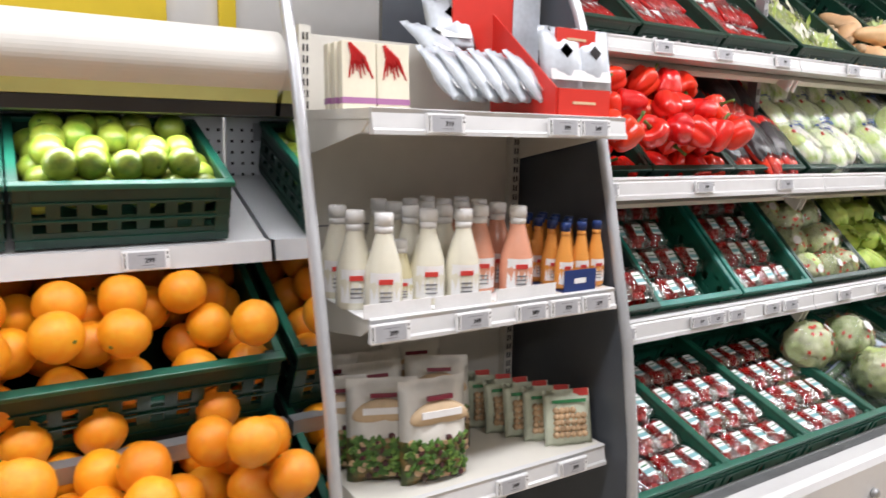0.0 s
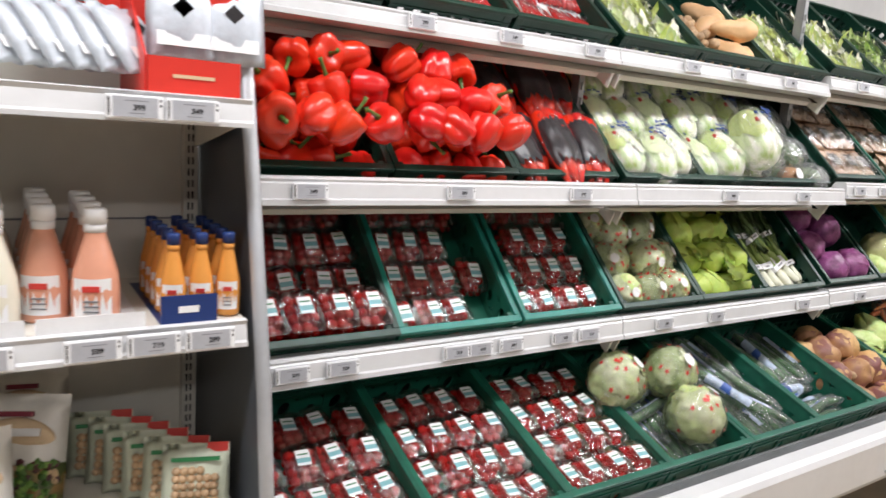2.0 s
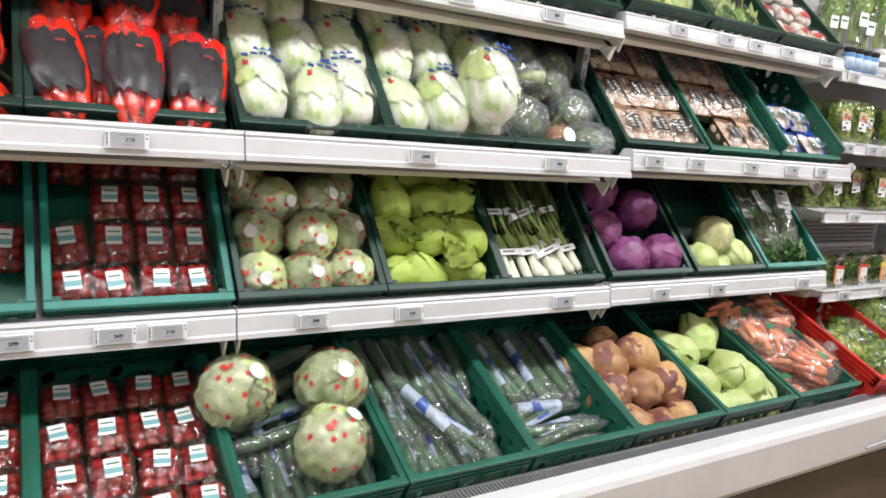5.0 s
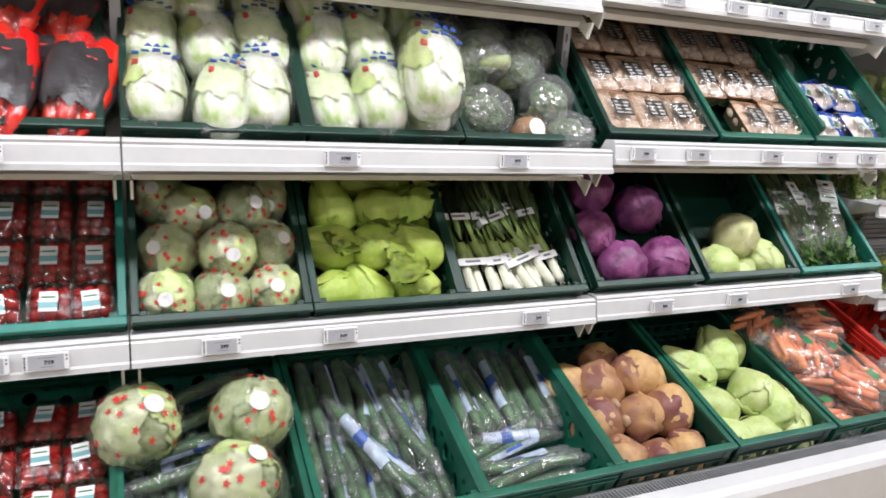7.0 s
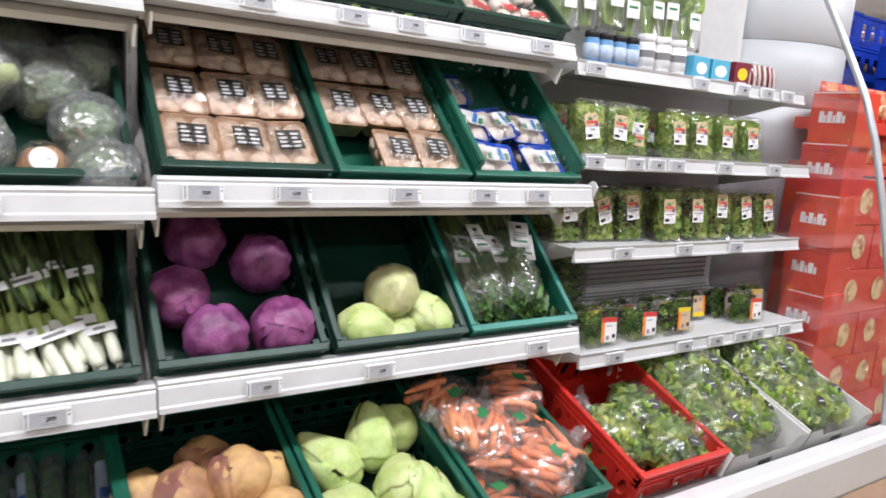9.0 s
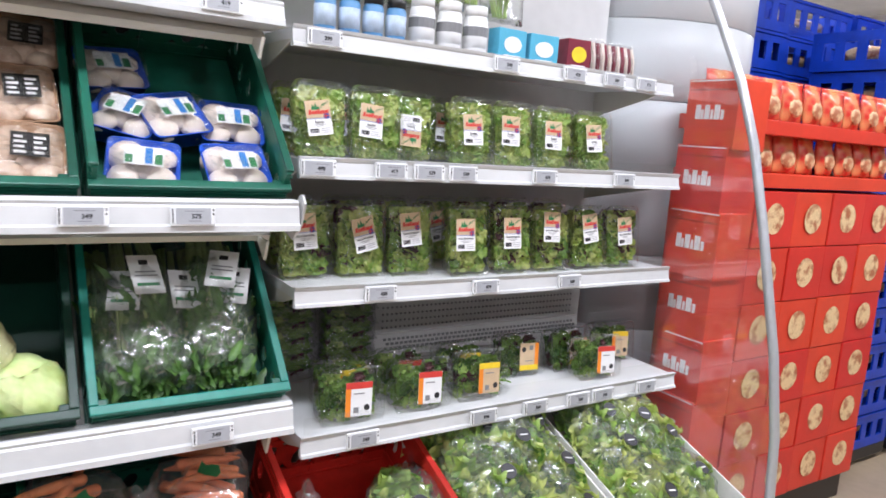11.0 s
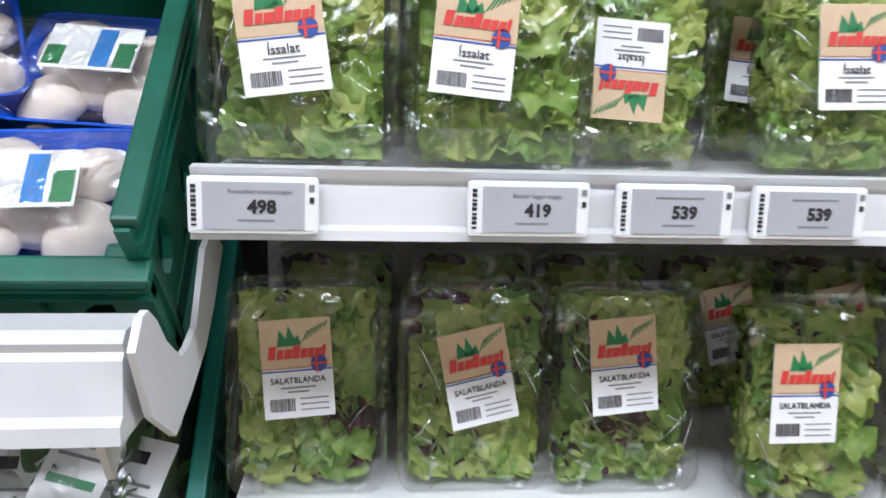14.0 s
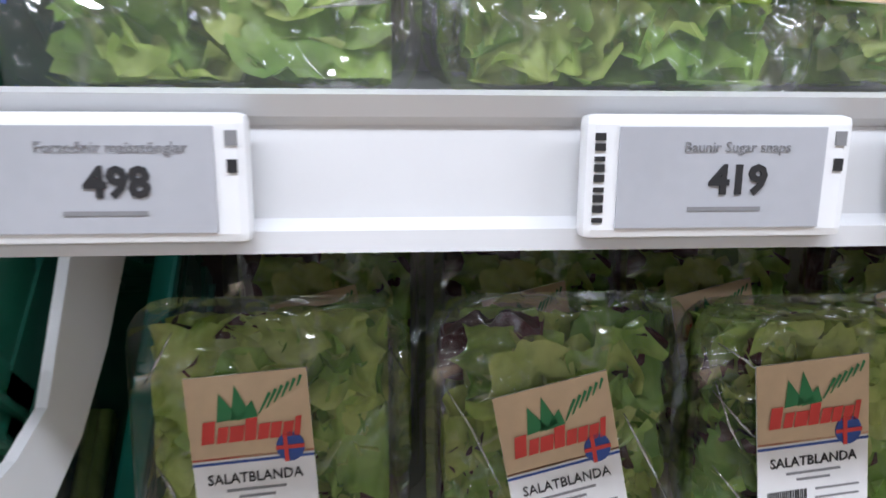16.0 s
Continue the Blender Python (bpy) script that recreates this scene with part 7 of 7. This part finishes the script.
lm = Mixed(*[citrus_fruit("lime", 0.033, LIME, "green lime with yellow patches in a crate", "loose limes", s) for s in (1.0, 2.0, 3.0)])
og = Mixed(*[citrus_fruit("orange", 0.047, ORANGE, "bright ripe orange in a green crate", "loose oranges", s) for s in (1.0, 2.5, 4.0)])
for x, s in ((-2.348, 1), (-2.748, 2)):
    mixed_pile(pose(x, 0.030, 1.306, 20), lm, 0.034, 6, 5, 2, 0.008, 0.345, 200 + s, 0.055, 0.365, 0.010)
for x, s in ((-2.375, 1), (-2.96, 2)):
    f1 = pose(x, -0.028, 0.921, 27)
    put_thing(CRATE["wide"], f1)
    mixed_pile(f1, og, 0.047, 5, 4, 3, 0.0, 0.40, 210 + s, 0.066, 0.56, 0.016)
    f2 = pose(x, -0.215, 0.640, 27)
    put_thing(CRATE["wide"], f2)
    mixed_pile(f2, og, 0.047, 5, 4, 4, 0.0, 0.40, 220 + s, 0.10, 0.56, 0.016)
tagged(obj("sign_board", box(-3.2, -2.09, 0.925, 0.945, 1.845, 2.5, 0.003), YELLOW), "plain yellow sign board on the wall", "sign", kind="structure")
tagged(obj("sign_strip", box(-1.93, -1.875, 0.925, 0.945, 1.845, 2.5, 0.003), YELLOW), "narrow yellow sign strip on the wall", "sign", kind="structure")

# ---- dry goods rack between the cases ----
rack = root("shelf_rack", None, "cream metal rack with three shelves between two cases", "shelf rack")
part("back_panel", box(-1.975, -1.315, 0.134, 0.150, 0.15, 1.755), CREAM, rack, "cream back panel")
part("panel_seam", box(-1.97, -1.32, 0.131, 0.134, 1.305, 1.309), GREYINK, rack)
for x in (-1.951, -1.339):
    u = bmesh.new()
    add_box(u, x - 0.014, x + 0.014, 0.108, 0.134, 0.0, 1.77)
    part("upright", u, CREAM, rack, "slotted cream upright")
    s = bmesh.new()
    for k in range(66):
        for dx in (-0.006, 0.003):
            add_box(s, x + dx, x + dx + 0.0035, 0.1055, 0.108, 0.08 + k * 0.0255, 0.096 + k * 0.0255)
    tagged(part("slots", s, BLACKP, rack, "dark slots"), kind="stuff")
for zc in (1.555, 1.155, 0.757):
    x0, x1, y = -1.972, -1.326, -0.282
    sb = part("shelf_board", extrude_x(((y + 0.012, zc + 0.024), (y + 0.012, zc + 0.004), (0.105, zc + 0.004), (0.105, zc + 0.024)), x0, x1), CREAM, rack, "cream metal shelf")
    part("price_rail", extrude_x(((y + 0.012, zc + 0.026), (y, zc + 0.024), (y + 0.003, zc + 0.016), (y - 0.003, zc - 0.012), (y - 0.008, zc - 0.016), (y - 0.008, zc - 0.024), (y + 0.012, zc - 0.024)), x0, x1), LIPWHITE, rack, "white price rail")
    for xb in (x0 + 0.002, x1 - 0.006):
        part("bracket", extrude_x(((y + 0.014, zc + 0.004), (0.106, zc + 0.004), (0.106, zc - 0.085), (y + 0.05, zc - 0.02)), xb, xb + 0.004), CREAM, rack, "cream bracket")
part("base_shelf", box(-1.972, -1.326, -0.33, 0.10, 0.10, 0.16), CREAM, rack)
for t, x in (("719", -1.819), ("399", -1.52), ("349", -1.43)):
    hang_tag(t, x, -0.286, 1.553, -5)
for t, x in (("399", -1.935), ("349", -1.74), ("509", -1.585), ("719", -1.49), ("299", -1.395)):
    hang_tag(t, x, -0.286, 1.153, -5)
for t, x in (("349", -1.62), ("299", -1.44)):
    hang_tag(t, x, -0.286, 0.755, -5)

CREAMLIQ = mat("cream_dressing", (0.78, 0.75, 0.62), 0.2, var=0.03, scale=20, bump=0.0, coat=0.4)
PINKLIQ = mat("salmon_pink_dressing", (0.76, 0.36, 0.24), 0.2, var=0.04, scale=20, bump=0.0, coat=0.4)
ORANGELIQ = mat("orange_dressing", (0.78, 0.33, 0.07), 0.2, var=0.04, scale=20, bump=0.0, coat=0.4)
NAVY = mat("navy_card", (0.01, 0.035, 0.16), 0.4, var=0.05, scale=20, bump=0.03)


def bottle(label, liquid, capm, group, h=0.200, r=0.039):
    t = root("dressing_bottle", None, label, "bottle", group)
    part("body", lathe([(r * 0.9, 0), (r, 0.006), (r * 1.0, h * 0.30), (r * 0.93, h * 0.45), (r * 0.62, h * 0.66), (r * 0.42, h * 0.80), (r * 0.40, h * 0.87)], 20), liquid, t, "filled bottle body", True)
    part("collar", lathe([(r * 0.46, h * 0.80), (r * 0.48, h * 0.84), (r * 0.46, h * 0.87)], 16), PAPER if capm is PAPER else liquid, t, "", True)
    part("cap", lathe([(r * 0.50, h * 0.875), (r * 0.50, h * 0.985), (r * 0.44, h)], 18), capm, t, "screw cap", True)
    lab = bmesh.new()
    n = 8
    for k in range(n):
        a0, a1 = radians(-140 + k * 100 / n), radians(-140 + (k + 1) * 100 / n)
        rr = r * 1.008
        lab.faces.new([lab.verts.new(p) for p in ((rr * math.cos(a0), rr * math.sin(a0), h * 0.08), (rr * math.cos(a1), rr * math.sin(a1), h * 0.08), (rr * 0.97 * math.cos(a1), rr * 0.97 * math.sin(a1), h * 0.42), (rr * 0.97 * math.cos(a0), rr * 0.97 * math.sin(a0), h * 0.42))])
    bmesh.ops.remove_doubles(lab, verts=lab.verts, dist=0.0003)
    part("paper_label", lab, PAPER, t, "white paper label", True)
    part("red_print", box(-r * 0.36, r * 0.36, -r * 1.03, -r * 0.98, h * 0.31, h * 0.36), INKRED, t, "red lettering shape")
    for k in range(3):
        part("small_print", box(-r * 0.3, r * 0.3, -r * 1.03, -r * 0.99, h * (0.13 + 0.045 * k), h * (0.145 + 0.045 * k)), GREYINK, t)
    return t


b_w = bottle("white dressing bottle with a white cap and red print", CREAMLIQ, PAPER, "white dressing bottles")
b_p = bottle("salmon pink dressing bottle with a white cap", PINKLIQ, PAPER, "pink dressing bottles")
b_o = bottle("small orange dressing bottle with a blue cap", ORANGELIQ, NAVY, "orange dressing bottles", 0.155, 0.0225)
Z2 = 1.155 + 0.024
for x, y in ((-1.952, -0.165), (-1.915, -0.222), (-1.945, -0.06)):
    put_thing(b_w, pose(x, y, Z2, 0, 0, -20))
for j in range(4):
    put_thing(b_w, pose(-1.797, -0.195 + j * 0.078, Z2, 0, 0, -18))
    put_thing(b_w, pose(-1.722, -0.215 + j * 0.078, Z2, 0, 0, -18))
    put_thing(b_p, pose(-1.645, -0.165 + j * 0.078, Z2, 0, 0, -18))
    put_thing(b_p, pose(-1.570, -0.208 + j * 0.078, Z2, 0, 0, -18))
for i in range(3):
    for j in range(5):
        put_thing(b_o, pose(-1.447 + i * 0.049, -0.232 + j * 0.05, Z2 + 0.003, 0, 0, -18))
CORNLIQ = mat("pale_yellow_dressing", (0.70, 0.64, 0.40), 0.2, var=0.04, scale=20, bump=0.0, coat=0.4)
b_s = bottle("short pale yellow dressing bottle with a white cap", CORNLIQ, PAPER, "short dressing bottles", 0.135, 0.031)
put_thing(b_s, pose(-1.852, -0.175, Z2, 0, 0, -18))
for x0, x1, mt, nm, lb in ((-1.98, -1.83, PAPER, "card_tray", "low white card tray holding bottles"), (-1.82, -1.68, PAPER, "card_tray", "low white card tray holding bottles"), (-1.665, -1.50, PAPER, "card_tray", "low white card tray holding bottles"), (-1.475, -1.378, NAVY, "card_tray", "navy blue card tray round small bottles")):
    tr = root(nm, None, lb, "card tray", "bottle trays")
    hh = 0.052 if mt is NAVY else 0.028
    part("front_lip", box(x0, x1, -0.2675, -0.2655, Z2, Z2 + hh), mt, tr)
    part("floor_sheet", box(x0, x1, -0.2655, 0.05, Z2, Z2 + 0.0015), mt, tr)
    if mt is NAVY:
        part("white_print", box(x0 + 0.03, x0 + 0.065, -0.2685, -0.2675, Z2 + 0.02, Z2 + 0.032), PAPER, tr)

# top shelf: cream boxes with a red spray of chillies, grey pouches, red card display
Z1 = 1.555 + 0.024
for k in range(5):
    bx = tagged(obj("paper_box", box(-0.036, 0.036, 0, 0.028, 0, 0.135, 0.002), mat("cream_paper_box" if k == 0 else "cream_paper_box", (0.76, 0.72, 0.58), 0.55, var=0.03, scale=20) if k == 0 else bxm), "cream paper box printed with a red twig shape", "paper box", "cream paper boxes")
    if k == 0:
        bxm = bx.data.materials[0]
    part("purple_band", box(-0.0365, 0.0365, -0.0008, 0.0285, 0.012, 0.024), mat("purple_band_print", (0.38, 0.16, 0.34), 0.5, var=0.03, scale=20, bump=0) if k == 0 else pbm, bx, "purple band")
    if k == 0:
        pbm = bx.children[0].data.materials[0]
    for q in range(7):
        tw = tube([(-0.020, -0.001, 0.130), (-0.014 + 0.004 * q, -0.0012, 0.104), (-0.022 + q * 0.0085, -0.001, 0.062 + 0.007 * (q % 3))], [0.0036, 0.0040, 0.0014], 5)
        part("twig_print", tw, CHILI, bx)
    bx.matrix_world = pose(-1.93 + 0.077 * (k % 2), -0.14 + 0.036 * (k // 2), Z1, -4, 0, -6)
FOIL = mat("silver_grey_pouch_film", (0.58, 0.63, 0.69), 0.3, var=0.1, scale=20, bump=0.5, spec=0.6)
gp = pouch("seed_pouch", "silver grey pouch of dark seeds with a white base", "pouch", 0.12, 0.15, 0.045, FOIL, "grey seed pouches", 4)
dm = bmesh.new()
dm.faces.new([dm.verts.new(p) for p in ((-0.018, -0.0235, 0.088), (0.0, -0.0235, 0.070), (0.018, -0.0235, 0.088), (0.0, -0.0230, 0.106))])
bmesh.ops.solidify(dm, geom=dm.faces[:], thickness=0.003)
part("seed_print", dm, BAGGREY, gp, "dark seed picture")
part("white_print", box(-0.045, 0.045, -0.0175, -0.0165, 0.02, 0.045), PAPER, gp)
random.seed(61)
for k in range(6):
    put_thing(gp, pose(-1.655 + k * 0.038, -0.10 - 0.012 * k, Z1 + 0.03, -38, 0, 38 + rnd(-6, 6)))
for k in range(3):
    put_thing(gp, pose(-1.42 + k * 0.045, -0.17 + 0.05 * (k % 2), Z1 + 0.062, -12, 0, rnd(-12, 4)))
put_thing(gp, pose(-1.64, -0.03, Z1 + 0.12, -50, 0, 20))
put_thing(gp, pose(-1.60, 0.03, Z1 + 0.16, -30, 0, -10))
rd = root("red_card_display", None, "red cardboard counter display holding grey pouches", "card display")
part("front_tray", box(-1.49, -1.335, -0.235, -0.225, Z1, Z1 + 0.062), REDCARD, rd, "red front tray")
part("print", box(-1.45, -1.38, -0.2365, -0.235, Z1 + 0.028, Z1 + 0.034), KRAFT, rd)
part("side_wing", extrude_x(((-0.23, Z1), (-0.23, Z1 + 0.062), (0.02, Z1 + 0.25), (0.02, Z1)), -1.495, -1.491), REDCARD, rd)
hb_ = part("header_card", box(-1.60, -1.335, 0.04, 0.045, Z1 + 0.08, Z1 + 0.36), REDCARD, rd, "tall red header card")
part("grey_corner", extrude_x(((0.036, Z1 + 0.14), (0.036, Z1 + 0.36), (0.039, Z1 + 0.36), (0.039, Z1 + 0.14)), -1.42, -1.334), FOIL, rd, "pale grey printed corner")
part("upper_tray", box(-1.44, -1.32, -0.16, -0.152, Z1 + 0.155, Z1 + 0.205), REDCARD, rd, "red upper tray edge")
part("upper_print", box(-1.41, -1.35, -0.1615, -0.16, Z1 + 0.178, Z1 + 0.184), KRAFT, rd)
dk = tagged(obj("dark_board", box(-1.66, -1.28, 0.30, 0.32, 1.55, 2.35, 0.002), DARKPANEL), "dark grey board standing behind the rack", "board", kind="structure")

# lower shelf: white pouches with leaf print, nut bags
POUCHW = mat("white_matt_pouch", (0.74, 0.72, 0.67), 0.35, var=0.04, scale=20, bump=0.5)
DARKGREENS = mat("dark_vegetable_print", (0.07, 0.10, 0.03), 0.35, var=0.3, scale=60, bump=0.3, second=(0.30, 0.18, 0.06), mix=0.3)
Z3 = 0.757 + 0.024
cp = pouch("crouton_pouch", "white stand-up pouch with a tan banner and a vegetable picture", "pouch", 0.165, 0.225, 0.06, (POUCHW, DARKGREENS), "white crouton pouches", 5, 0.40)
bn = part("banner", blob(0.05, 3, lambda u: (u.x * 0.072, -0.022 + u.y * 0.0105, 0.146 + u.z * 0.026 + 0.012 * (1 - u.x * u.x))), KRAFT, cp, "tan banner", True)
part("banner_print", box(-0.048, 0.048, -0.0345, -0.0315, 0.151, 0.165), PAPER, cp, "pale lettering shape")
part("red_mark", box(-0.030, 0.030, -0.0295, -0.0225, 0.186, 0.195), MAROON, cp)
sal = bmesh.new()
random.seed(63)
for k in range(130):
    px, pz = rnd(-0.074, 0.074), rnd(0.010, 0.104)
    blob(0.008, 1, lambda u: tuple(Vector((u.x, u.y * 0.35, u.z)) * rnd(0.005, 0.011)), sal, (px, -0.028 * math.sin(math.pi * min(1, pz / 0.2)) ** 0.7 * (1 - abs(px / 0.083) ** 3) - 0.003, pz), random.choice((0, 0, 0, 0, 1, 2, 3)))
tagged(part("vegetable_picture", sal, (LEAFD, LEAFM, GINGER, LEAFR), cp, "printed leaves and croutons"), kind="stuff")
for x, y, a, rz in ((-1.885, -0.17, -14, -22), (-1.785, -0.225, -10, -10), (-1.955, -0.08, -12, -20), (-1.70, -0.10, -12, -14), (-1.84, -0.05, -14, -14), (-1.93, 0.03, -10, -14), (-1.80, 0.06, -10, -16), (-1.68, 0.04, -10, -16)):
    put_thing(cp, pose(x, y, Z3, a + rnd(-8, 5), 0, rz + rnd(-14, 14)) @ Matrix.Diagonal((rnd(0.95, 1.05), rnd(1.0, 1.3), rnd(0.93, 1.03), 1)))
NUTBAG = mat("pale_green_paper_bag", (0.62, 0.66, 0.52), 0.45, var=0.08, scale=20, bump=0.4)
nb = pouch("nut_bag", "pale green and white bag with a window of hazelnuts", "nut bag", 0.125, 0.135, 0.045, NUTBAG, "bags of nuts", 8)
nt_ = bmesh.new()
for k in range(28):
    blob(0.008, 2, lambda u: tuple(Vector(u) * 0.0085), nt_, (-0.036 + (k % 6) * 0.0145 + rnd(-0.002, 0.002), -0.0195, 0.028 + (k // 6) * 0.0145))
tagged(part("nut_window", nt_, GINGER, nb, "round tan hazelnuts behind a window", True), kind="stuff")
part("red_flap", box(0.02, 0.06, -0.004, 0.004, 0.118, 0.136), INKRED, nb, "red top corner")
part("print", box(-0.045, 0.045, -0.0215, -0.018, 0.104, 0.112), INKGREEN, nb)
for k in range(6):
    put_thing(nb, pose(-1.405 - k * 0.028, -0.235 + k * 0.045, Z3, -16, 0, -18 + rnd(-4, 4)))
